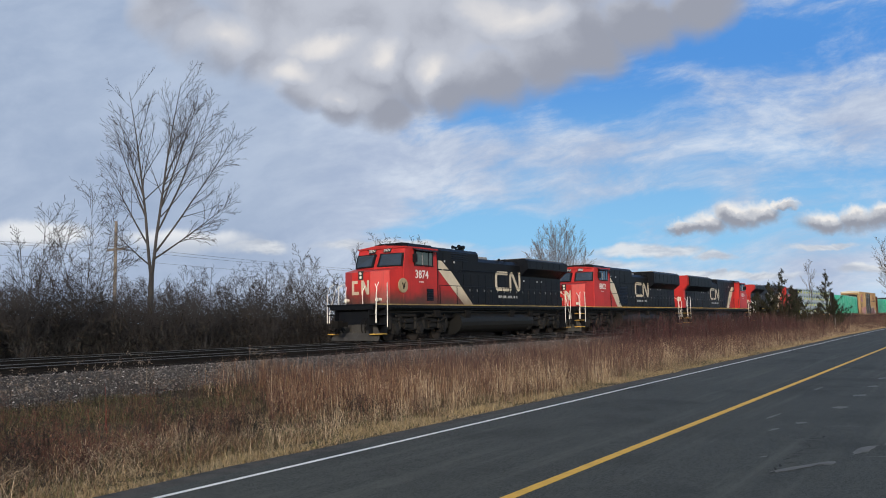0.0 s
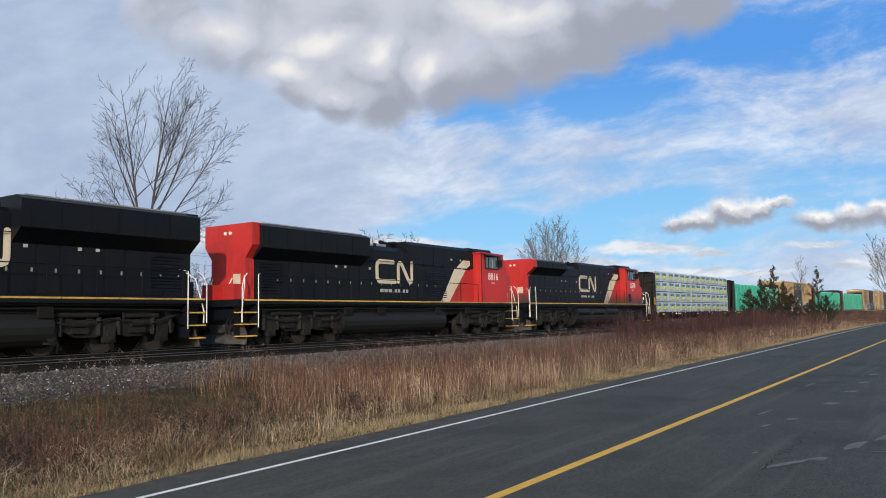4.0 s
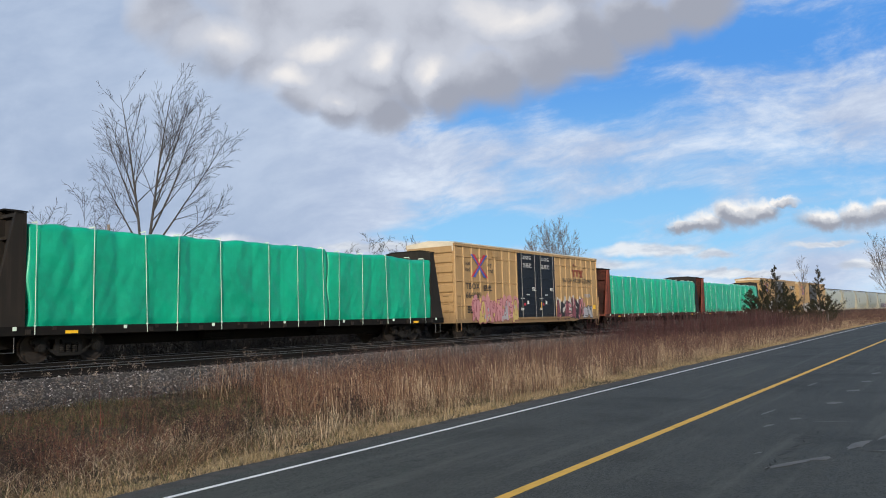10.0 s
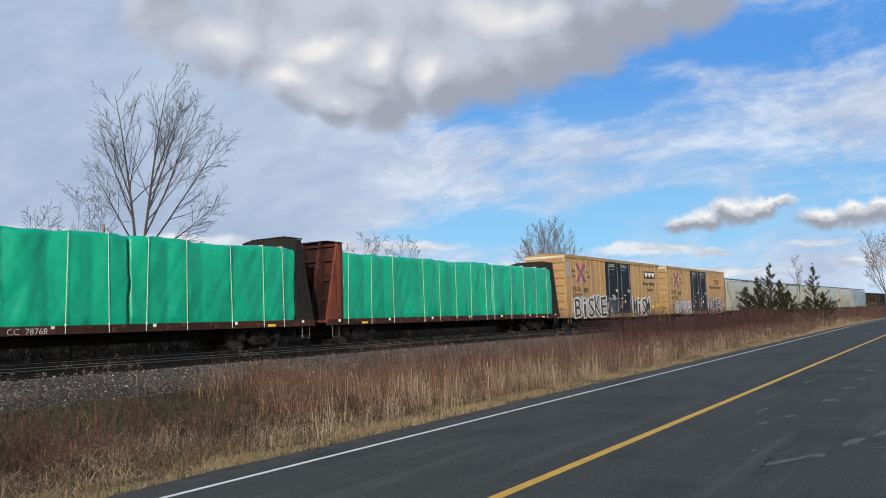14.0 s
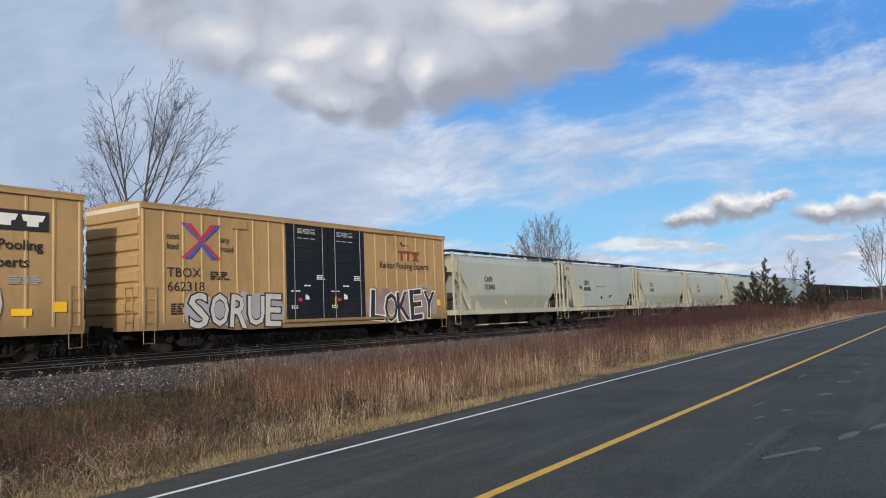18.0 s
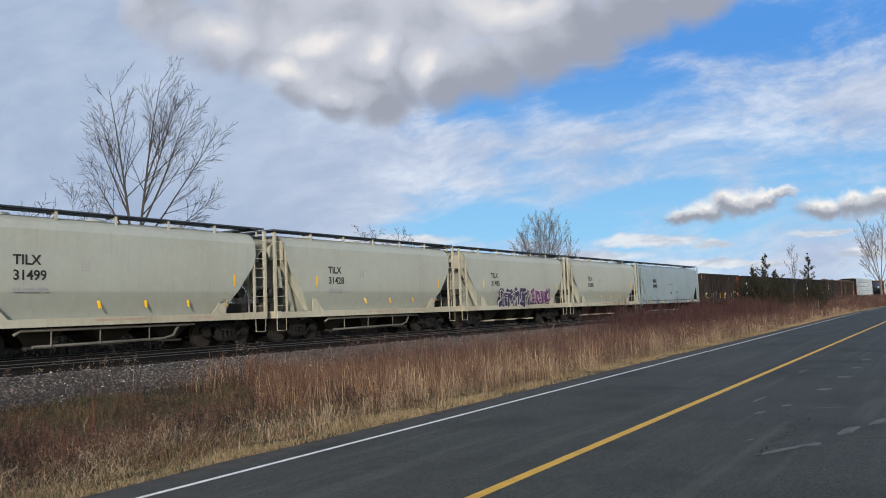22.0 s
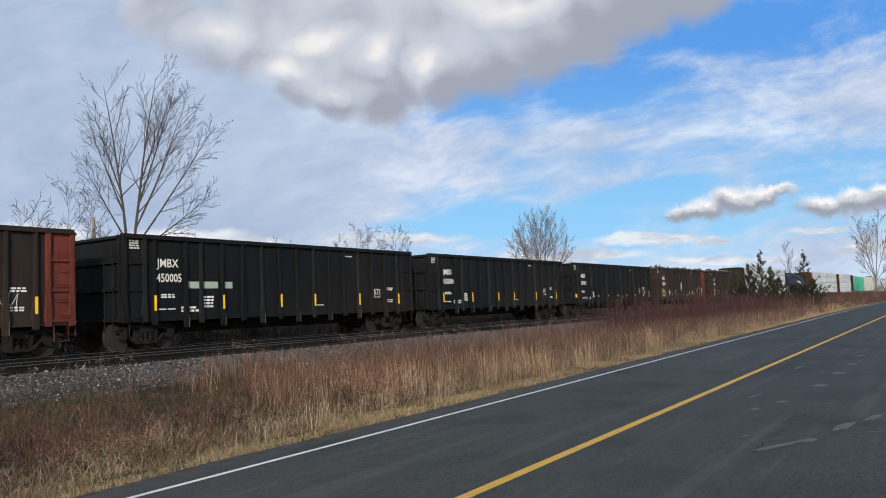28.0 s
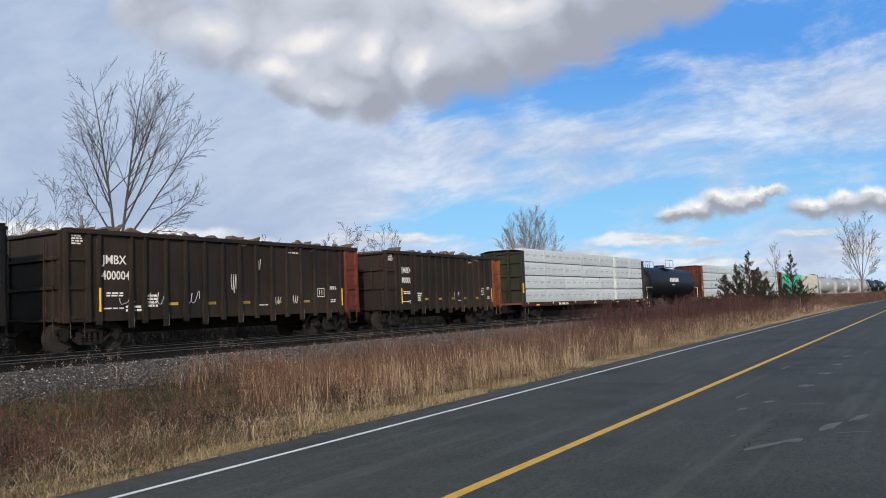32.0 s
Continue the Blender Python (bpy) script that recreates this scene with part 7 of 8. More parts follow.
def tarp_car(s0, s1, mat, label, seed, tops=(2.95, 2.85), number="", second=None):
    root, h = car("bulkhead_flat_car", s0, s1, label, "freight car")
    rnd = random.Random(seed)
    flat_base(root, h, mat)
    bulkhead(root, -h + 0.95, -1, mat)
    bulkhead(root, h - 0.95, 1, BULKDARK)
    x0, x1 = -h + 1.08, h - 1.08
    cut = x0 + (x1 - x0) * (0.5 if second else 0.63)
    for a, b, tall, k in ((x0, cut - 0.1, tops[0], 0), (cut + 0.02, x1, tops[1], 1)):
        load = part("tarpaulin", tarp_mesh(b - a, tall, seed + 11 * k, second if k and second else TARP), TARP, root, "pale tarpaulin over a load" if k and second else "slack green tarpaulin over a load, tied with straps")
        load.matrix_local = pose(a, 0, 1.10)
        part("lumber_stack", Geo().box(0.1, b - a - 0.1, -1.32, 1.32, 0.0, tall - 0.12), LUMBER, load)
        n = int((b - a) / 1.42)
        strap = Geo().box(-0.009, 0.009, -1.60, -1.590, -0.26, tall + 0.02).box(-0.009, 0.009, -1.60, -1.30, tall + 0.02, tall + 0.06).box(-0.03, 0.03, -1.61, -1.588, -0.02, 0.03).mesh("strap", STRAP)
        for i in range(n):
            o = part("strap", strap, STRAP, load)
            o.matrix_local = pose(0.4 + (b - a - 0.8) * i / max(1, n - 1) + rnd.uniform(-0.42, 0.42), 0, 0, 0, rnd.uniform(-1.8, 1.8), 0)
    pocket = Geo().box(-0.07, 0.07, -1.60, -1.54, 0.86, 1.0).mesh("stake_pocket", mat)
    for i in range(11):
        o = part("stake_pocket", pocket, mat, root)
        o.matrix_local = pose(x0 + (x1 - x0) * i / 10, 0, 0)
    if number:
        lettering(root, number, 0.19, -h * 0.12, 0.85, -1.558, DIMLETTER, "car_number")
    part("reflector", Geo().box(-h + 2.2, -h + 2.6, -1.556, -1.551, 0.86, 0.95).box(h - 2.6, h - 2.2, -1.556, -1.551, 0.86, 0.95), REFLECT, root)
    return root


lumber_car(116.3, 139.4, BULKDARK, "dark flat car stacked with white wrapped lumber", (3.4, 3.1, 2.9, 3.2, 3.1, 2.9, 3.0), True, gap_at=2)
tarp_car(140.4, 162.7, BULKDARK, "black bulkhead flat car with a green covered load", 3)


# ---- boxcars ----
def boxcar(s0, s1, number, paint, label, grid, roofmark, tags, doortags=(), words=()):
    root, h = car("boxcar", s0, s1, label, "boxcar")
    W, z0, z1 = 1.50, 0.78, 4.98
    part("body", Geo().box(-h, h, -W, W, z0 + 0.2, z1), paint, root)
    part("roof", Geo().prism([(-W - 0.08, z1), (-W - 0.08, z1 + 0.06), (0, z1 + 0.20), (W + 0.08, z1 + 0.06), (W + 0.08, z1)], "x", -h - 0.03, h + 0.03), ROOFPALE if grid else paint, root, "pale roof")
    part("underframe", Geo().box(-h + 0.3, h - 0.3, -0.4, 0.4, 0.5, z0 + 0.2).box(-2.6, 2.6, -1.2, 1.2, 0.55, 0.8), GRIME, root)
    for s in (-1, 1):
        part("side_sill", Geo().prism([(-h, z0), (-h + 3, z0), (-h + 4, z0 - 0.10), (h - 4, z0 - 0.10), (h - 3, z0), (h, z0), (h, z0 + 0.22), (-h, z0 + 0.22)], "y", s * (W + 0.02) - 0.03, s * (W + 0.02) + 0.03), paint, root)
        part("eave", Geo().box(-h, h, s * W - 0.07, s * W + 0.07, z1 - 0.14, z1 - 0.005), paint, root)
    deep = 0.055 if grid else 0.028
    post = Geo().prism([(-0.06, 0), (0.06, 0), (0.03, deep), (-0.03, deep)], "z", z0 + 0.22, z1 - 0.14).mesh("side_post", paint)
    door = 2.43
    n = 8
    for side in (-1, 1):
        for i in range(n + 1):
            x = side * (door + 0.10 + (h - door - 0.2) * i / n)
            for s in (-1, 1):
                ob = part("side_post", post, paint, root)
                ob.matrix_local = pose(x, s * W, 0, 0, 0, 180 if s < 0 else 0)
        if grid:
            for z in (1.69, 2.98, 4.30):
                for s in (-1, 1):
                    a, b = sorted((side * (door + 0.1), side * (h - 0.1)))
                    part("side_rib", Geo().prism([(s * W, z - 0.05), (s * (W + 0.045), z - 0.02), (s * (W + 0.045), z + 0.02), (s * W, z + 0.05)], "x", a, b), paint, root)
    for s in (-1, 1):
        for a, b in ((-door, -0.03), (0.03, door)):
            d = part("plug_door", Geo().box(a, b, s * (W + 0.03) - 0.035, s * (W + 0.03) + 0.035, z0 + 0.22, z1 - 0.15), DOORBLACK, root, "black steel plug door")
            for f in (0.15, 0.85):
                part("locking_bar", Geo().cyl("z", (a + (b - a) * f, s * (W + 0.12)), 0.02, z0 + 0.12, z1 - 0.12, 6), GALV, d, "bare steel locking bar")
            for z in (1.2, 1.75, 2.2, 2.75, 3.35, 3.9, 4.45):
                part("door_rib", Geo().prism([(s * (W + 0.06), z - 0.035), (s * (W + 0.085), z - 0.015), (s * (W + 0.085), z + 0.015), (s * (W + 0.06), z + 0.035)], "x", a + 0.05, b - 0.05), DOORBLACK, d)
            part("door_handle", Geo().box((a + b) / 2 - 0.22, (a + b) / 2 + 0.22, s * (W + 0.10) - 0.02, s * (W + 0.10) + 0.02, 1.98, 2.03).cyl("y", ((a + b) / 2, 2.0), 0.09, s * (W + 0.05), s * (W + 0.13), 10), DOORBLACK, d)
        part("door_track", Geo().box(-door - 0.3, door + 2.0, s * (W + 0.09) - 0.05, s * (W + 0.09) + 0.05, z0 + 0.10, z0 + 0.2), paint, root)
        part("door_track", Geo().box(-door - 0.3, door + 2.0, s * (W + 0.07) - 0.03, s * (W + 0.07) + 0.03, z1 - 0.15, z1 - 0.08), paint, root)
    for e in (-1, 1):
        for k in range(7):
            z = z0 + 0.55 + k * 0.52
            part("end_corrugation", Geo().prism([(e * h, z), (e * (h + 0.075), z + 0.06), (e * (h + 0.075), z + 0.36), (e * h, z + 0.43)], "y", -W + 0.06, W - 0.06), paint, root)
        part("end_cap", Geo().box(min(e * h, e * (h + 0.05)), max(e * h, e * (h + 0.05)), -W, W, z1 - 0.42, z1), ROOFPALE, root)
        part("end_sill", Geo().box(min(e * h, e * (h + 0.06)), max(e * h, e * (h + 0.06)), -W, W, z0, z0 + 0.45), paint, root)
        for s in (-1, 1):
            g = Geo()
            x = e * (h - 0.28)
            for dx in (-0.22, 0.22):
                g.tube([(x + dx, s * (W + 0.10), z0 + 0.1), (x + dx, s * (W + 0.10), z0 + 1.5)], 0.016, 5)
            for k in range(4):
                g.tube([(x - 0.22, s * (W + 0.10), z0 + 0.25 + 0.4 * k), (x + 0.22, s * (W + 0.10), z0 + 0.25 + 0.4 * k)], 0.014, 5)
            stirrup(g, x, s * (W + 0.05), z0)
            part("ladder", g, paint, root)
        g = Geo()
        for dy in (-1.25, -0.85):
            g.tube([(e * (h + 0.14), dy, z0 + 0.1), (e * (h + 0.14), dy, z0 + 1.5)], 0.016, 5)
        for k in range(4):
            g.tube([(e * (h + 0.14), -1.25, z0 + 0.3 + k * 0.38), (e * (h + 0.14), -0.85, z0 + 0.3 + k * 0.38)], 0.014, 5)
        part("end_ladder", g, paint, root)
    couplers(root, h)
    running_gear(root, (-h + 2.3, h - 2.3))
    y = -W - deep - 0.006
    # crossed arrows, slogan and numbers
    cx, cz = -h + 2.45, 3.85
    for a in (-1, 1):
        for sg in (-1, 1):
            dx, dz = a * 0.70, sg * 0.62
            for k, (m, o0, o1) in enumerate(((S_RED, 0.0, 0.27), (S_BLUE, -0.19, 0.0))):
                if sg < 0:
                    m = S_BLUE if m is S_RED else S_RED
                q = [(cx + dx - a * o0, cz + dz), (cx + dx - a * o1, cz + dz), (cx - a * o1 * 0.55, cz), (cx - a * o0 * 0.55, cz)]
                part("crossed_arrow", Geo().prism(q, "y", y - 0.004 - 0.003 * k - (0.006 if a > 0 else 0), y - 0.002 - 0.003 * k - (0.006 if a > 0 else 0)), m, root)
    lettering(root, "next", 0.24, cx - 1.45, cz + 0.02, y, INK, "slogan", squeeze=0.85)
    lettering(root, "load", 0.24, cx - 1.45, cz - 0.32, y, INK, "slogan", squeeze=0.85)
    lettering(root, "any", 0.24, cx + 0.85, cz + 0.02, y, INK, "slogan")
    lettering(root, "road", 0.24, cx + 0.85, cz - 0.32, y, INK, "slogan")
    lettering(root, "TBOX", 0.33, cx - 1.45, 2.58, y, INK, "reporting_mark", squeeze=1.15)
    lettering(root, number, 0.33, cx - 1.45, 2.10, y, INK, "car_number", squeeze=1.15)
    bars(root, cx + 0.4, 2.75, 0.9, 0.05, 4, y, INK, 2)
    bars(root, cx - 1.3, 1.62, 0.7, 0.05, 5, y, INK, 6)
    part("notice_plate", Geo().box(cx + 0.9, cx + 1.25, y - 0.006, y, 1.5, 1.75), REFLECT, root)
    part("hatch_panel", Geo().box(cx + 1.4, cx + 2.15, y - 0.02, y, 4.42, 4.78), paint, root)
    # owner's mark as plain blocks, slogan beneath
    if roofmark == "board":
        part("paint_patch", Geo().box(-h + 0.16, -h + 0.62, y - 0.004, y, 3.55, 4.55), S_GREY, root, "grey patch of touched-up paint")
        px = 5.60
        part("owner_board", Geo().box(px, px + 2.55, y - 0.008, y, 3.80, 4.38), INK, root)
        for a in (0.14, 0.94, 1.74):
            part("owner_mark", Geo().prism([(px + a, 4.26), (px + a + 0.70, 4.26), (px + a + 0.62, 4.08), (px + a + 0.50, 4.06), (px + a + 0.50, 3.92), (px + a + 0.16, 3.92), (px + a + 0.16, 4.06), (px + a + 0.05, 4.08)], "y", y - 0.014, y - 0.008), LETTER, root)
        lettering(root, "Railcar Pooling", 0.30, px - 0.28, 3.24, y, INK, "slogan", 0.006, 1.06)
        lettering(root, "Experts", 0.30, px + 0.60, 2.74, y, INK, "slogan", 0.006, 1.06)
    else:
        px = 5.02
        g = Geo().box(px, px + 1.78, y - 0.005, y, 3.99, 4.10).box(px + 0.20, px + 0.38, y - 0.005, y, 3.62, 3.99).box(px + 0.72, px + 0.90, y - 0.005, y, 3.62, 3.99)
        g.prism([(px + 1.12, 3.62), (px + 1.76, 3.62), (px + 1.56, 3.80), (px + 1.70, 3.99), (px + 1.16, 3.99), (px + 1.32, 3.80)], "y", y - 0.005, y)
        part("owner_mark", g, surface("faded_red_mark", (0.20, 0.05, 0.025), 0.6, bump=0), root)
        part("owner_mark", Geo().prism([(px + 0.18, 4.42), (px + 0.28, 4.56), (px + 0.36, 4.40), (px + 0.9, 4.38), (px + 0.9, 4.34), (px + 0.3, 4.34)], "y", y - 0.005, y), surface("dark_red_mark", (0.12, 0.03, 0.02), 0.6, bump=0), root)
        lettering(root, "RAILCAR POOLING EXPERTS" if grid else "Railcar Pooling Experts", 0.27 if grid else 0.30, px - 1.45, 3.24, y, INK, "slogan", 0.0 if grid else 0.005, 0.98 if grid else 1.02)
    bars(root, h - 2.3, 2.45, 1.0, 0.04, 4, y, S_GREY, 9)
    part("notice_plate", Geo().box(h - 0.95, h - 0.55, y - 0.006, y, 1.45, 1.75), REFLECT, root)
    part("notice_plate", Geo().box(h - 2.2, h - 1.6, y - 0.006, y, 1.35, 1.55), S_MINT if grid else REFLECT, root)
    yd = -W - 0.093
    for dx in (-1.85, 0.55):
        bars(root, dx, 4.64, 1.05, 0.034, 4, yd, DIMLETTER, 12, "door_notice")
        bars(root, dx, 4.20 if grid else 4.26, 1.1, 0.034, 5 if grid else 1, yd, DIMLETTER, 16, "door_notice")
        part("door_notice", Geo().box(dx + 0.4, dx + 0.62, yd - 0.004, yd, 1.78, 2.02), LETTER, root)
        bars(root, dx - 0.4, 2.1, 0.5, 0.05, 1, yd, LETTER, 17, "door_notice")
        bars(root, dx - 0.4, 1.5, 0.4, 0.05, 2, yd, LETTER, 18, "door_notice")
        part("door_notice", Geo().box(dx + 0.0, dx + 0.2, yd - 0.004, yd, 1.7, 1.85), S_RED, root)
        bars(root, dx + 0.35, 2.32, 0.5, 0.06, 1, yd, LETTER, 19, "door_notice")
        bars(root, dx + 1.1, 2.75, 0.5, 0.045, 3, yd, LETTER, 20, "door_notice")
    part("reflector", Geo().box(0.35, 0.47, yd - 0.004, yd, 1.4, 1.9), REFLECT, root)
    for t in tags:
        graffiti(root, *t[:5], y - 0.012, *t[5:])
    for t in doortags:
        graffiti(root, *t[:5], -W - 0.15, *t[5:])
    for t in words:
        sprayed_word(root, *t[:5], y - 0.012, *t[5:])
    return root


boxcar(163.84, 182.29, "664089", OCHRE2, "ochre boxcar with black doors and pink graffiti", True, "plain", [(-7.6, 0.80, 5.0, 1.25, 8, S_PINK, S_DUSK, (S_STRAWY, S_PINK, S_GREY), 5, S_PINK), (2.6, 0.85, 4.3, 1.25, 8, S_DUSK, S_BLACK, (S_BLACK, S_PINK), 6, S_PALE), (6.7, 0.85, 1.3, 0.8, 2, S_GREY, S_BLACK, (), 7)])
tarp_car(183.7, 206.0, OXIDE, "rust-red bulkhead flat car with a green covered load", 7, (2.82, 2.82), "CC  78768")
tarp_car(206.85, 229.2, OXIDE, "rust-red bulkhead flat car with a long green load", 8, (2.85, 2.85))
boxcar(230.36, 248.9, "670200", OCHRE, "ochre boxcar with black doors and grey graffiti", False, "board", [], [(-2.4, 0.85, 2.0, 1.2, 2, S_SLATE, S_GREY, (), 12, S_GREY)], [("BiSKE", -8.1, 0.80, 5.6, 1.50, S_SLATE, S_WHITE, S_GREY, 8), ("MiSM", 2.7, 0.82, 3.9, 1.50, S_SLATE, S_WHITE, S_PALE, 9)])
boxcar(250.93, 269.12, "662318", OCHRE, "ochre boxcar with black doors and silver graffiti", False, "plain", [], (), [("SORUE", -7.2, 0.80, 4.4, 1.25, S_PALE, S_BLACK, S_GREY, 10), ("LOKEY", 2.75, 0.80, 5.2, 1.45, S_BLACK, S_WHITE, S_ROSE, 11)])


# ---- covered hoppers ----
def hopper(s0, s1, code, number, paint, label, seed, boxy=False, pipes=False, plates=False, trim=None, tags=()):
    trim = trim or HOPPEREND
    root, h = car("covered_hopper", s0, s1, label, "hopper car")
    top, low = 4.24, 1.15
    half = [(1.22, low), (1.40, 1.56), (1.545, 1.92), (1.565, 2.0), (1.58, 2.45), (1.58, 2.9), (1.57, 3.3), (1.55, 3.78), (1.40, 4.02), (1.24, 4.14), (0.9, top)]
    if boxy:
        half = [(1.30, low), (1.54, 1.22), (1.56, 1.8), (1.565, 2.5), (1.565, 3.15), (1.55, 3.6), (1.53, 3.96), (1.42, 4.08), (0.9, top)]
    prof = [(-a, z) for a, z in half] + [(a, z) for a, z in reversed(half)]
    m = len(prof)
    # the ends fall away below the shoulder
    cutback = lambda z: 0.62 if z > 3.1 else 0.62 + (3.1 - z) * 0.80
    g = Geo()
    xs = [-1.0, -0.5, 0.0, 0.5, 1.0]
    for f in xs:
        g.v += [(f * (h - cutback(z)), y, z) for y, z in prof]
    g.f = [tuple(range(m)), tuple(range(len(xs) * m - 1, (len(xs) - 1) * m - 1, -1))]
    for k in range(len(xs) - 1):
        g.f += [(k * m + i, (k + 1) * m + i, (k + 1) * m + (i + 1) % m, k * m + (i + 1) % m) for i in range(m)]
    me = g.mesh("body", paint, True)
    me.set_sharp_from_angle(angle=radians(38 if boxy else 17))
    part("body", me, paint, root, "smooth rounded hopper body")
    for s in (-1, 1):
        part("side_sill", Geo().box(-h + 0.1, h - 0.1, s * 1.53 - 0.04, s * 1.53 + 0.04, 0.93, 1.17).box(-h + 0.1, h - 0.1, min(s * 1.2, s * 1.5), max(s * 1.2, s * 1.5), 1.10, 1.16), trim, root, "pale side sill")
        for x in (-h * 0.5, 0.0, h * 0.5):
            part("weld_seam", Geo().box(x - 0.012, x + 0.012, s * 1.578 - 0.004, s * 1.578 + 0.006, 2.0, 3.2), paint, root)
    for e in (-1, 1):
        part("end_sill", Geo().box(min(e * h, e * (h - 0.35)), max(e * h, e * (h - 0.35)), -1.5, 1.5, 0.93, 1.2), trim, root)
    part("centre_sill", Geo().box(-h, h, -0.3, 0.3, 0.65, 0.95), GRIME, root)
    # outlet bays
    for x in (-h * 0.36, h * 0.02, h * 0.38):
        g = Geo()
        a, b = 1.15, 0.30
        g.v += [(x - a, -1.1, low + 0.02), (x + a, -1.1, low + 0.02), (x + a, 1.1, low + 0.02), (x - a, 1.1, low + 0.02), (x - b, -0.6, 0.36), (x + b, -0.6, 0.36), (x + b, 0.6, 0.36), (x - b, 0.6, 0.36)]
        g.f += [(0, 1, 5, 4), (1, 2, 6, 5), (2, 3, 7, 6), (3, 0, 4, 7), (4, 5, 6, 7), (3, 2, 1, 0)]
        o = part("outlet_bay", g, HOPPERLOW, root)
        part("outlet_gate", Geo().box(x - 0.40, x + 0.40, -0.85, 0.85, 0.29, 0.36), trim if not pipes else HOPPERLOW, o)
    if pipes:
        part("unloading_pipe", Geo().tube([(-h + 3.0, -1.38, 0.72), (-h + 3.2, -1.40, 0.84), (h - 3.4, -1.40, 0.84)], 0.045, 8), PIPEM, root)
        part("unloading_pipe", Geo().tube([(-h + 3.6, -1.30, 0.36), (h - 4.6, -1.30, 0.40), (h - 4.2, -1.30, 0.50), (h - 4.0, -1.30, 0.80)], 0.045, 8), PIPEM, root)
        for x in (-h * 0.35, -h * 0.1, h * 0.18):
            part("pipe_hanger", Geo().tube([(x, -1.36, 0.35), (x, -1.38, 0.95)], 0.022, 5), PIPEM, root)
    # ends: corner posts, ladders, slope braces
    for e in (-1, 1):
        for s in (-1, 1):
            part("end_post", Geo().box(e * (h - 0.08) - 0.055, e * (h - 0.08) + 0.055, s * 1.47 - 0.05, s * 1.47 + 0.05, 1.15, 4.30), trim, root, "cream corner post")
            part("end_post", Geo().box(e * (h - 0.66) - 0.035, e * (h - 0.66) + 0.035, s * 1.50 - 0.04, s * 1.50 + 0.04, 1.15, 3.6), trim, root)
            for k in range(8):
                part("ladder_rung", Geo().tube([(e * (h - 0.10), s * 1.51, 1.42 + 0.36 * k), (e * (h - 0.64), s * 1.51, 1.42 + 0.36 * k)], 0.013, 5), trim, root)
            g = Geo()
            stirrup(g, e * (h - 0.36), s * 1.5, 0.95, 0.5, 0.5)
            part("stirrup_step", g, trim, root)
            part("jacking_plate", Geo().prism([(e * (h - 2.75), 1.17), (e * (h - 2.1), 1.17), (e * (h - 2.1), 1.68), (e * (h - 2.3), 1.68)], "y", s * 1.54 - 0.02, s * 1.54 + 0.02), trim, root)
            part("slope_brace", Geo().prism([(e * (h - 2.3), 1.2), (e * (h - 1.9), 1.2), (e * (h - 0.62), 2.95), (e * (h - 0.62), 3.35)], "y", s * 1.22 - 0.03, s * 1.22 + 0.03), trim, root)
            if plates and e < 0:
                part("end_panel", Geo().prism([(e * (h - 0.2), 3.25), (e * (h - 1.25), 3.25), (e * (h - 1.45), 4.05), (e * (h - 0.2), 4.05)], "y", s * 1.575 - 0.02, s * 1.575 + 0.01), trim, root)
                part("end_panel", Geo().prism([(e * (h - 1.3), 1.2), (e * (h - 3.1), 1.2), (e * (h - 3.1), 2.15), (e * (h - 2.75), 2.35), (e * (h - 1.35), 3.4), (e * (h - 1.15), 3.2)], "y", s * 1.585 - 0.02, s * 1.585 + 0.01), trim, root)
                part("end_panel", Geo().prism([(e * (h - 2.75), 2.35), (e * (h - 2.85), 2.62), (e * (h - 2.4), 2.66), (e * (h - 2.35), 2.5)], "y", s * 1.585 - 0.02, s * 1.585 + 0.012), HOPPERLOW, root)
        part("end_sheet", Geo().box(e * (h - 0.60) - 0.02, e * (h - 0.60) + 0.02, -1.40, 1.40, 3.25, 3.95), trim, root)
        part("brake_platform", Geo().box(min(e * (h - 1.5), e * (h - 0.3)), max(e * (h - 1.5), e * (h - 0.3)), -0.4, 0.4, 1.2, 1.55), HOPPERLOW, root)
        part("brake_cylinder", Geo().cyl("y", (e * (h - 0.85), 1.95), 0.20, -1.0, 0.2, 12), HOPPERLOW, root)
        part("brake_shaft", Geo().tube([(e * (h - 0.25), -0.75, 1.2), (e * (h - 0.25), -0.75, 3.4)], 0.022, 5), trim, root)
        part("brake_wheel", Geo().cyl("x", (-0.75, 3.35), 0.26, e * (h - 0.20), e * (h - 0.16), 16), HOPPERLOW, root)
    # roof walk and hatches
    walk_g = Geo()
    for s in (-1, 1):
        walk_g.box(-h + 0.1, h - 0.1, s * 1.02 - 0.24, s * 1.02 + 0.24, 4.37, 4.44)
    walk_g.box(-h + 0.05, -h + 0.6, -1.45, 1.45, 4.37, 4.43).box(h - 0.6, h - 0.05, -1.45, 1.45, 4.37, 4.43)
    part("roof_walk", walk_g, WALKWAY, root, "dark grating walkway along the roof")
    g = Geo()
    n = max(6, int(h * 1.0))
    for i in range(n + 1):
        x = -h + 0.3 + (2 * h - 0.6) * i / n
        for s in (-1, 1):
            part("walk_bracket", Geo().box(x - 0.035, x + 0.035, s * 1.27 - 0.025, s * 1.27 + 0.025, 4.10, 4.42).box(x - 0.03, x + 0.03, min(s * 0.8, s * 1.28), max(s * 0.8, s * 1.28), 4.33, 4.37), trim, root)
    g = Geo()
    for s in (-1, 1):
        g.tube([(-h + 0.1, s * 1.30, 4.42), (h - 0.1, s * 1.30, 4.42)], 0.03, 5)
    part("roof_rail", g, WALKWAY, root)
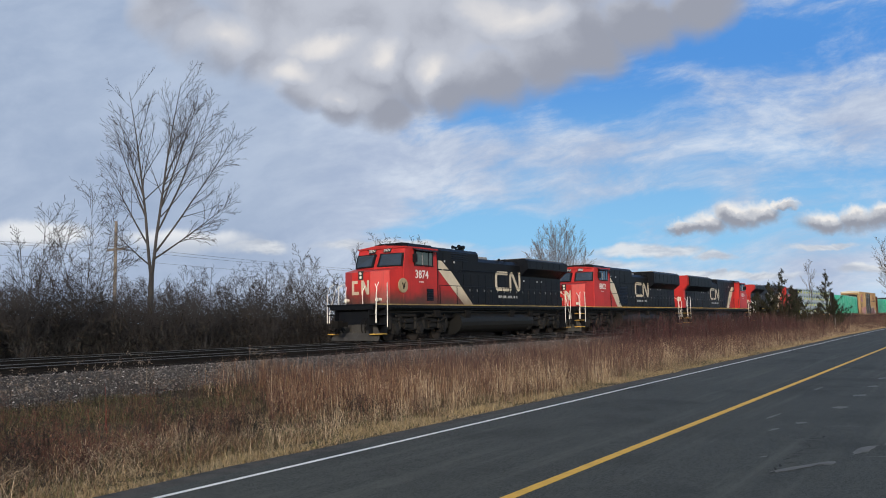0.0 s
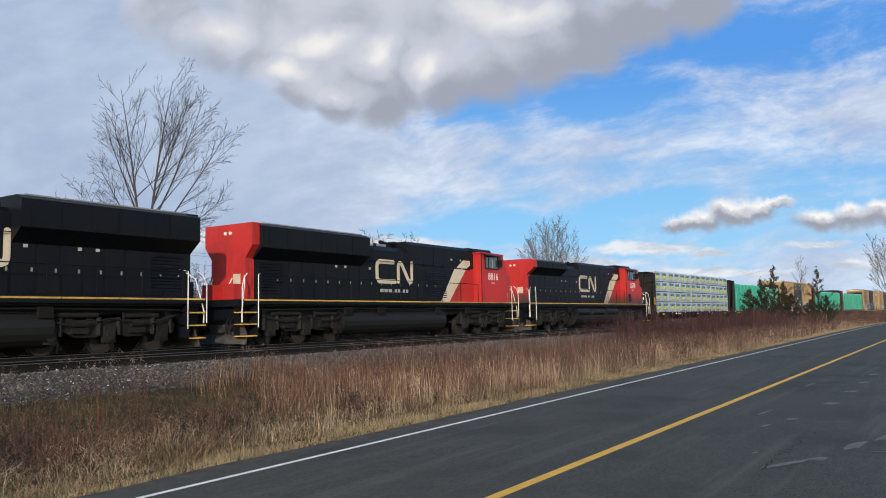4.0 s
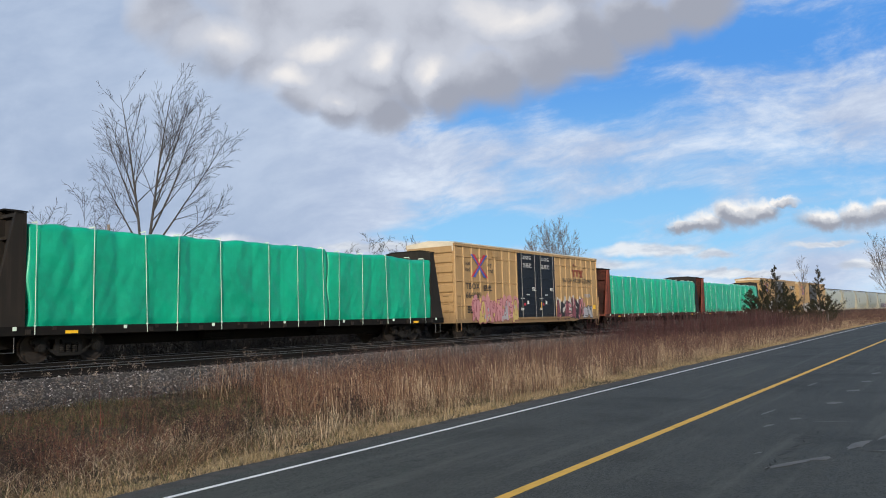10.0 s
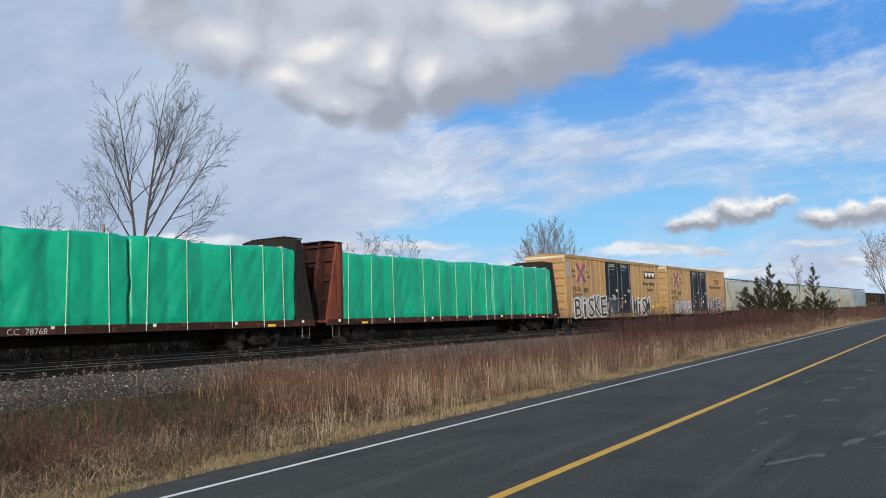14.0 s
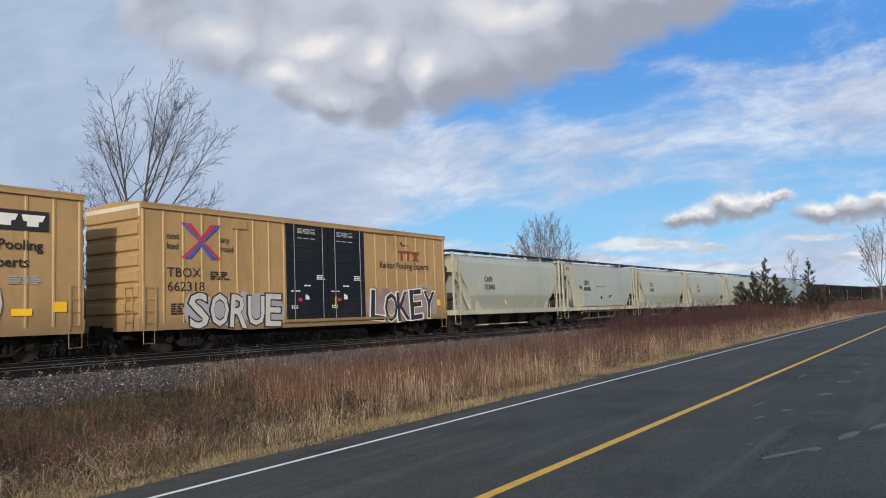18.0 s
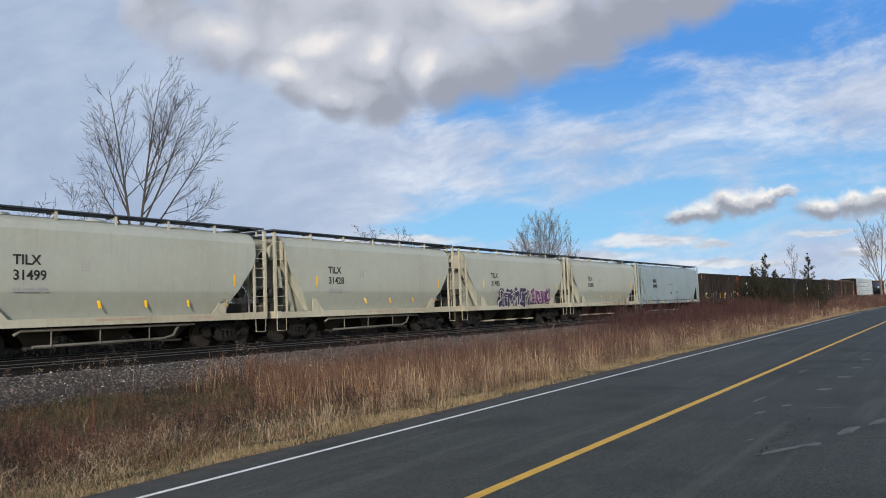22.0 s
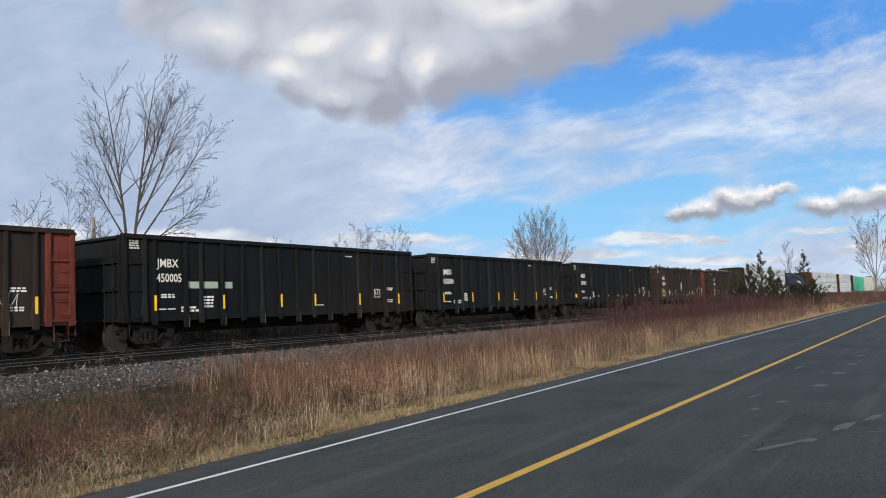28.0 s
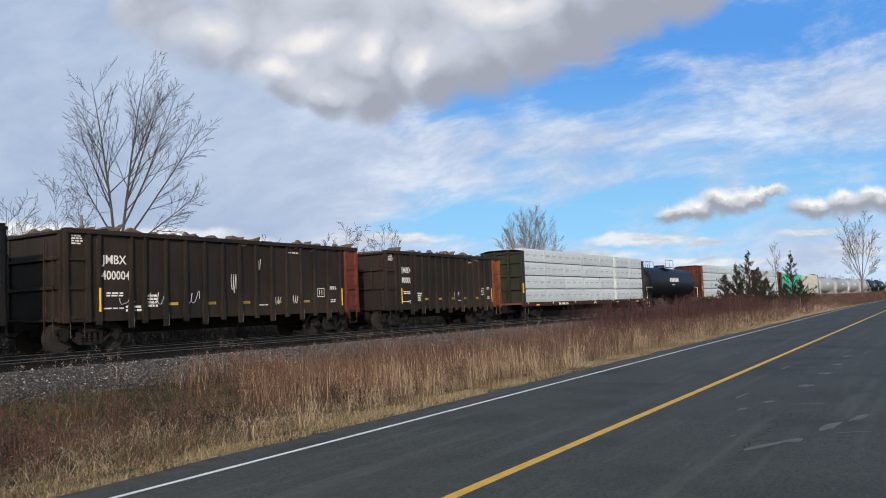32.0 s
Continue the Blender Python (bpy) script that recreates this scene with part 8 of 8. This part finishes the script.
    for i in range(3):
        x = (i - 1) * h * 0.5
        part("roof_hatch", Geo().cyl("z", (x, 0), 0.4, top, top + 0.14, 16), paint, root)
    couplers(root, h)
    running_gear(root, (-h + 1.7, h - 1.7))
    y = -1.592
    x = -3.48 if not boxy else -h + 3.20
    lettering(root, code, 0.29, x, 2.74, y, INK, "reporting_mark", 0.008, 0.98)
    lettering(root, number, 0.29, x, 2.30, y, INK, "car_number", 0.008, 0.98)
    bars(root, x, 2.02, 1.1, 0.05, 2, y, S_GREY, seed)
    part("data_plate", Geo().box(x + 2.1, x + 2.35, y, y + 0.004, 2.60, 2.62).box(x + 2.1, x + 2.35, y, y + 0.004, 2.86, 2.88).box(x + 2.1, x + 2.12, y, y + 0.004, 2.60, 2.88).box(x + 2.33, x + 2.35, y, y + 0.004, 2.60, 2.88).box(x + 2.16, x + 2.29, y, y + 0.004, 2.70, 2.72).box(x + 2.16, x + 2.29, y, y + 0.004, 2.77, 2.79), S_GREY, root)
    if not boxy:
        for k in range(4):
            q = -h + 5.6 + k * (2 * h - 7.6) / 3.0
            g = Geo().box(-0.055, 0.055, -0.004, 0.004, -0.24, 0.24)
            o = part("reflector", g, REFLECT, root)
            o.matrix_local = pose(q, -1.455, 1.66, -22, 14 if k else 0, 0)
        for q in (h - 1.75, -h + 2.3):
            part("reflector", Geo().box(q, q + 0.08, y, y + 0.006, 2.15, 2.6), REFLECT, root)
    else:
        for q in (-h + 2.0, -h * 0.35, h * 0.1, h * 0.5, h - 1.6):
            part("reflector", Geo().box(q, q + 0.5, -1.58, -1.574, 1.0, 1.10), REFLECT, root)
        part("side_plate", Geo().box(-0.6, -0.3, y, y + 0.006, 1.72, 1.92), INK, root)
        part("scuff", Geo().prism([(0.8, 1.8), (1.5, 1.95), (1.55, 2.02), (1.0, 1.95), (1.3, 1.86)], "y", y, y + 0.006), INK, root)
        bars(root, -1.2, 2.62, 1.8, 0.02, 2, y, INK, 4)
        if plates:
            bars(root, -h + 0.42, 3.80, 0.6, 0.07, 2, -1.60, INK, 5)
    bars(root, -h * 0.15, 1.09, 2.4, 0.018, 2, -1.578, FADEDRED, seed + 3)
    bars(root, h * 0.4, 1.07, 1.2, 0.018, 2, -1.578, FADEDRED, seed + 4)
    bars(root, h * 0.62, 1.65, 0.6, 0.03, 3, -1.56, S_GREY, seed + 5)
    for t in tags:
        graffiti(root, *t[:5], -1.60, *t[5:])
    return root


hopper(269.9, 283.0, "CAIX", "323060", HOPPER2, "pale grey covered hopper with a rounded body", 1)
hopper(283.4, 296.8, "CBFX", "401000", HOPPER, "pale grey covered hopper with scuffed sides", 2, boxy=True, pipes=True, plates=True)
hopper(297.2, 309.9, "TILX", "31499", HOPPER2, "pale beige covered hopper with a rounded body", 3, pipes=True)
hopper(310.3, 323.4, "TILX", "31428", HOPPER2, "pale beige covered hopper with a rounded body", 4, pipes=True)
hopper(323.9, 337.2, "TILX", "31485", HOPPER2, "pale beige covered hopper with violet graffiti", 5, tags=[(-2.75, 1.08, 3.8, 0.92, 6, S_NAVY, S_PALE, (), 14, S_NAVY), (1.30, 1.24, 2.5, 0.82, 5, S_VIOLET, S_PALE, (), 15)])
hopper(337.6, 350.7, "TILX", "31505", HOPPER2, "pale beige covered hopper with a rounded body", 6)
hopper(351.1, 367.6, "IARX", "54043", HOPPERBLUE, "pale blue covered hopper with flat sides", 7, boxy=True, trim=HOPPERBLUE)


# ---- gondolas ----
WORNEDGE = surface("bare_scuffed_metal", (0.14, 0.135, 0.13), 0.6, grain=9, dirt=0.9, dark=(0.03, 0.03, 0.03), bump=0)
OLDREFLECT = surface("dulled_yellow_reflector", (0.42, 0.27, 0.03), 0.6, grain=8, dirt=0.9, dark=(0.06, 0.04, 0.02), bump=0)
GOND_REFLECTOR = Geo().box(-0.045, 0.045, -0.003, 0.003, 0, 0.5).mesh("reflector", REFLECT)


def gondola(s0, s1, code, number, paint, label, seed, endpaint=None, load=0.0, flat_marks=False, panels=False, tags=(), plate=False):
    root, h = car("gondola_car", s0, s1, label, "gondola")
    W, z0, z1 = 1.42, 0.92, 3.74
    endpaint = endpaint or paint
    inner = [-h + 1.18 + (2 * h - 2.36) * i / 14 for i in range(15)]
    posts = [-h + 0.06, -h + 0.80] + [inner[0], inner[1] + 0.32] + inner[2:] + [h - 0.80, h - 0.06]
    for s in (-1, 1):
        side = part("side_wall", Geo().box(-h, h, s * W - 0.02, s * W + 0.02, z0, z1), paint, root)
        part("top_chord", Geo().box(-h, h, s * (W + 0.05) - 0.10, s * (W + 0.05) + 0.10, z1 - 0.08, z1 + 0.06), paint, side)
        part("side_sill", Geo().box(-h, h, s * (W + 0.03) - 0.03, s * (W + 0.03) + 0.03, z0, z0 + 0.10), paint, side)
        for i, x in enumerate(posts):
            edge = i < 2 or i > len(posts) - 3
            a = 0.045 if not edge else 0.06
            foot = z0 - (0.24 if not edge and i % 2 else 0.10 if not edge else 0.02)
            g = Geo().prism([(x - 0.10, z0 + 0.28), (x - 0.07, foot), (x + 0.09, foot), (x + 0.09, z0 + 0.28), (x + a, z0 + 0.9), (x + a, z1 - 0.08), (x - a, z1 - 0.08), (x - a, z0 + 0.9)], "y", min(s * (W + 0.01), s * (W + 0.13)), max(s * (W + 0.01), s * (W + 0.13)))
            post = part("side_post", g, endpaint if i >= len(posts) - 2 else POSTM if paint is GONDBLACK and i % 3 == 1 else paint, root)
            if not edge and i % 2:
                part("worn_edge", Geo().prism([(x + 0.06, foot + 0.02), (x + 0.088, foot + 0.02), (x + 0.088, z0 + 0.2)], "y", s * (W + 0.132) - 0.003, s * (W + 0.132) + 0.003), WORNEDGE, post, "bare scuffed metal")
        for e in (-1, 1):
            m = endpaint if e > 0 else paint
            a, b = sorted((e * (h - 0.1), e * (h - 0.80)))
            for z in (1.02, 1.92, 2.82):
                part("end_bay_rib", Geo().box(a, b, s * (W + 0.05) - 0.05, s * (W + 0.05) + 0.05, z, z + 0.10), m, root)
            if e > 0 and endpaint is not paint:
                part("end_bay_panel", Geo().box(a, b, s * (W + 0.025) - 0.006, s * (W + 0.025) + 0.006, z0 + 0.1, z1 - 0.1), m, root)
        x0, x1 = inner[-3] + 0.08, inner[-2] - 0.08
        part("panel_seam", Geo().box(x0, x1, s * (W + 0.025) - 0.008, s * (W + 0.025) + 0.008, 2.80, 2.86), paint, side)
    for e in (-1, 1):
        m = paint if e < 0 else endpaint
        end = part("end_wall", Geo().box(e * h - 0.03, e * h + 0.03, -W, W, z0, z1), m, root)
        for z in (z0 + 0.02, 1.92, 2.82, z1 - 0.12):
            part("end_rib", Geo().prism([(e * h, z - 0.02), (e * (h + 0.16), z + 0.02), (e * (h + 0.16), z + 0.10), (e * h, z + 0.14)], "y", -W, W), m, end)
        for y in (-1.38, 1.38):
            part("corner_post", Geo().box(min(e * h, e * (h + 0.10)), max(e * h, e * (h + 0.10)), y - 0.06, y + 0.06, z0, z1), m, end)
        for s in (-1, 1):
            g = Geo()
            x = e * (h - 0.42)
            for k in range(5 if e > 0 else 0):
                g.tube([(x - 0.26, s * (W + 0.20), 1.25 + 0.45 * k), (x + 0.26, s * (W + 0.20), 1.25 + 0.45 * k)], 0.016, 5)
            stirrup(g, x, s * (W + 0.12), z0 - 0.02, 0.46, 0.45)
            part("ladder" if e > 0 else "stirrup_step", g, m, root)
        for dy in (-1.25, -0.8):
            part("end_ladder", Geo().tube([(e * (h + 0.20), dy, 0.6), (e * (h + 0.20), dy, 3.5)], 0.02, 5), m, root)
    part("floor", Geo().box(-h, h, -W, W, z0, z0 + 0.1).box(-h, h, -0.35, 0.35, 0.5, z0), GRIME, root)
    if load:
        rnd = random.Random(seed)
        g = Geo()
        for i in range(240):
            x, y = rnd.uniform(-h + 0.4, h - 0.4), rnd.uniform(-1.3, 1.3)
            a, b, c = rnd.uniform(0.08, 0.5), rnd.uniform(0.06, 0.25), rnd.uniform(0.03, 0.16)
            zz = z1 - 0.12 + load * (0.6 + 0.5 * noise.noise((x * 0.5, seed, 0))) * rnd.random()
            t = rnd.uniform(-0.5, 0.5)
            g.prism([(x - a, zz - c - t * a), (x + a * 0.7, zz - c * 0.6 + t * a), (x + a, zz + c + t * a), (x - a * 0.6, zz + c * 0.8 - t * a)], "y", y - b, y + b)
        g.box(-h + 0.1, h - 0.1, -W + 0.05, W - 0.05, z0 + 0.2, z1 - 0.12)
        part("scrap_load", g, SCRAP, root, "heap of rusty scrap showing over the sides")
    couplers(root, h)
    running_gear(root, (-h + 1.15, h - 1.45))
    y = -W - 0.028
    if code:
        lettering(root, code, 0.29, inner[0] + 0.16, 2.74, y, LETTER, "reporting_mark", 0.004, 0.92)
        lettering(root, number, 0.29, inner[0] + 0.12, 2.24, y, LETTER, "car_number", 0.004, 0.86)
    bars(root, inner[0] + 0.3, 1.78, 0.6, 0.05, 2, y, LETTER, seed)
    bars(root, inner[0] + 0.2, 1.30, 0.8, 0.04, 1, y, LETTER, seed + 1)
    bars(root, inner[1] + 0.15, 1.32, 0.8, 0.07, 2, y, LETTER, seed + 2)
    bars(root, inner[2] + 0.14, 1.68, 0.45, 0.07, 4, y, LETTER, seed + 3)
    bars(root, inner[8] + 0.15, 1.30, 0.5, 0.04, 1, y, LETTER, seed + 4)
    bars(root, inner[10] + 0.15, 3.40, 0.6, 0.05, 1, y, LETTER, seed + 8)
    q = inner[12] + 0.2
    part("stencil_frame", Geo().box(q, q + 0.44, y, y + 0.005, 1.60, 1.63).box(q, q + 0.44, y, y + 0.005, 1.95, 1.98).box(q, q + 0.03, y, y + 0.005, 1.60, 1.98).box(q + 0.41, q + 0.44, y, y + 0.005, 1.60, 1.98).box(q + 0.10, q + 0.14, y, y + 0.005, 1.7, 1.9).box(q + 0.26, q + 0.30, y, y + 0.005, 1.7, 1.9), LETTER, root)
    bars(root, inner[13] + 0.15, 2.0, 0.5, 0.05, 2, y, LETTER, seed + 5)
    bars(root, inner[13] + 0.15, 1.45, 0.5, 0.05, 2, y, LETTER, seed + 7)
    bars(root, -h + 0.28, 3.56, 0.42, 0.05, 4, y, LETTER, seed + 6)
    if flat_marks:
        for i in () if plate else (0, 14):
            o = part("reflector", GOND_REFLECTOR, OLDREFLECT, root)
            o.matrix_local = pose(inner[i], -W - 0.136, z0 + 0.30, 0, 0, 0) @ Matrix.Diagonal((0.8, 1, 1.5, 1))
        for i in (3, 5, 7, 9, 11):
            part("reflector", Geo().box(inner[i] + 0.16, inner[i] + 0.54, y - 0.004, y, 1.38, 1.48), REFLECT if plate else OLDREFLECT, root)
        if plate:
            part("yellow_plate", Geo().box(-h + 0.18, -h + 0.56, y - 0.05, y - 0.02, 1.36, 1.62), REFLECT, root, "small yellow plate")
            part("reflector", Geo().box(h - 0.66, h - 0.56, -W - 0.136, -W - 0.130, 1.25, 1.75), REFLECT, root)
    else:
        for i in (0, 3, 6, 8, 11, 14):
            o = part("reflector", GOND_REFLECTOR, REFLECT, root)
            o.matrix_local = pose(inner[i], -W - 0.136, z0 + 0.36, 0, 0, 0)
    if panels:
        for i in (1, 2, 3):
            part("paint_patch", Geo().box(inner[i] + (0.46 if i == 1 else 0.14), inner[i] + (0.92 if i == 1 else 0.80 if i == 2 else 0.5), y - 0.004, y, 2.02, 2.26), surface("pale_green_patch", (0.32, 0.40, 0.33), 0.6, bump=0), root)
    for k, t in enumerate(tags):
        scribble(root, *t, y - 0.006, S_GREY, seed + k)
    return root


gondola(368.5, 382.95, "", "", GONDBROWN, "brown weathered gondola with a red end", 21, ORANGE, tags=[(-2.6, 1.5, 0.7, 0.45), (5.0, 1.45, 0.6, 0.5), (1.2, 1.5, 0.5, 0.4)])
gondola(384.65, 400.66, "JMBX", "450005", GONDBLACK, "black weathered gondola with pale green patches", 22, panels=True)
gondola(402.25, 418.12, "JMBX", "450004", GONDBLACK, "black weathered gondola with ribbed sides", 23)
gondola(419.9, 435.7, "JMBX", "450003", GONDBLACK, "black weathered gondola with yellow marks", 24, flat_marks=True, plate=True, tags=[(6.1, 1.5, 0.5, 0.4)])
gondola(437.5, 451.7, "JMBX", "400004", GONDBROWN, "brown scrap gondola with faint graffiti", 25, ORANGE, 0.34, True, tags=[(-4.0, 1.35, 0.6, 0.55), (-2.6, 1.3, 0.7, 0.6), (-0.4, 1.7, 0.25, 0.9), (-5.2, 1.4, 0.6, 0.3), (1.9, 1.3, 0.3, 0.4), (2.9, 1.3, 0.3, 0.4), (0.9, 2.6, 0.2, 0.6)])
gondola(453.9, 465.3, "JMBX", "400000", GONDBROWN, "brown scrap gondola with a dull orange end", 26, RUSTEND, 0.26, True, tags=[(0.5, 1.4, 0.5, 0.4)])
lumber_car(468.2, 491.8, OXIDE, "rust-red flat car stacked with plain white lumber", (3, 3, 3, 3, 3.2, 3, 3), False, BULKGREEN, 4, WRAP2)


# ---- tank cars ----
def tank_car(s0, s1, paint, label, seed):
    root, h = car("tank_car", s0, s1, label, "tank car")
    g = Geo()
    n = 24
    stations = [(-h + 0.5, 0.25), (-h + 0.58, 0.75), (-h + 0.8, 1.18), (-h + 1.15, 1.42), (-h + 1.5, 1.48), (h - 1.5, 1.48), (h - 1.15, 1.42), (h - 0.8, 1.18), (h - 0.58, 0.75), (h - 0.5, 0.25)]
    for x, r in stations:
        g.v += [(x, r * math.cos(2 * math.pi * i / n), 2.55 + r * math.sin(2 * math.pi * i / n)) for i in range(n)]
    for k in range(len(stations) - 1):
        g.f += [(k * n + i, k * n + (i + 1) % n, (k + 1) * n + (i + 1) % n, (k + 1) * n + i) for i in range(n)]
    g.f += [tuple(range(n)), tuple((len(stations) - 1) * n + i for i in range(n))]
    part("tank", g, paint, root, "long cylindrical tank", True)
    part("dome", Geo().cyl("z", (0, 0), 0.5, 3.95, 4.3, 18), paint, root)
    g = Geo().box(-1.2, 1.2, -1.0, 1.0, 4.02, 4.07)
    for x in (-1.2, 0, 1.2):
        for y in (-1, 1):
            g.tube([(x, y, 4.05), (x, y, 4.75)], 0.025, 5)
    for y in (-1, 1):
        g.tube([(-1.2, y, 4.75), (1.2, y, 4.75)], 0.025, 5)
    part("platform", g, WALKWAY, root)
    for e in (-1, 1):
        part("stub_sill", Geo().box(min(e * (h - 3.2), e * h), max(e * (h - 3.2), e * h), -1.35, 1.35, 0.80, 1.10).prism([(-0.9, 1.1), (0.9, 1.1), (1.2, 1.75), (-1.2, 1.75)], "x", e * (h - 2.4) - 0.15, e * (h - 2.4) + 0.15), paint, root)
        g = Geo()
        for s in (-1, 1):
            g.tube([(e * (h - 0.2), s * 1.35, 1.1), (e * (h - 0.2), s * 1.35, 2.1), (e * (h - 1.4), s * 1.45, 2.1)], 0.022, 5)
            stirrup(g, e * (h - 0.4), s * 1.35, 0.82)
        part("handrail", g, RAILING, root)
    couplers(root, h)
    running_gear(root, (-h + 1.9, h - 1.9))
    for k in range(6):
        part("painted_marking", Geo().box(-1.6 + 0.46 * k, -1.26 + 0.46 * k, -1.492, -1.486, 2.62, 3.0), LETTER, root)
    bars(root, -1.0, 2.3, 1.2, 0.07, 1, -1.49, LETTER, seed)
    return root


tank_car(492.4, 508.7, TANKBLACK, "black tank car with white markings", 31)
lumber_car(509.9, 533.6, OXIDE, "rust-red flat car stacked with pale lumber", (3, 3, 3, 3, 3, 3, 3), False, OXIDE, 3, WRAP2)
lumber_car(535.0, 549.6, OXIDE, "rust-red flat car with a short stack of pale lumber", (3, 3, 3, 3), False, OXIDE, None, WRAP2)
tarp_car(550.6, 582.4, OXIDE, "long rust-red flat car with a green and a pale covered load", 17, (3.1, 3.1), "", PALETARP)
for i in range(6):
    tank_car(584.0 + 18.0 * i, 601.0 + 18.0 * i, TANKGREY if i < 4 else TANKBLACK, "grey tank car far down the line" if i < 4 else "black tank car far down the line", 40 + i)


# ---- what moves ----
def motions():
    times = [2.0 * i for i in range(17)]
    for root, mid in CARS:
        walk(root, [(t, on_track(mid - SPEED * t - GAIN * t * t)) for t in times])
    # the clouds drift slowly with the wind
    axis = Vector((math.cos(VIEW_AZ), -math.sin(VIEW_AZ), 0))
    walk(SKY, [(t, Matrix.Rotation(-radians(1.4) * (t - 16.5) / 32, 4, "Z") @ Matrix.Rotation(radians(-0.35) * (t - 16.5) / 32, 4, axis)) for t in (0.0, 8.0, 16.0, 24.0, 32.0)])


motions()
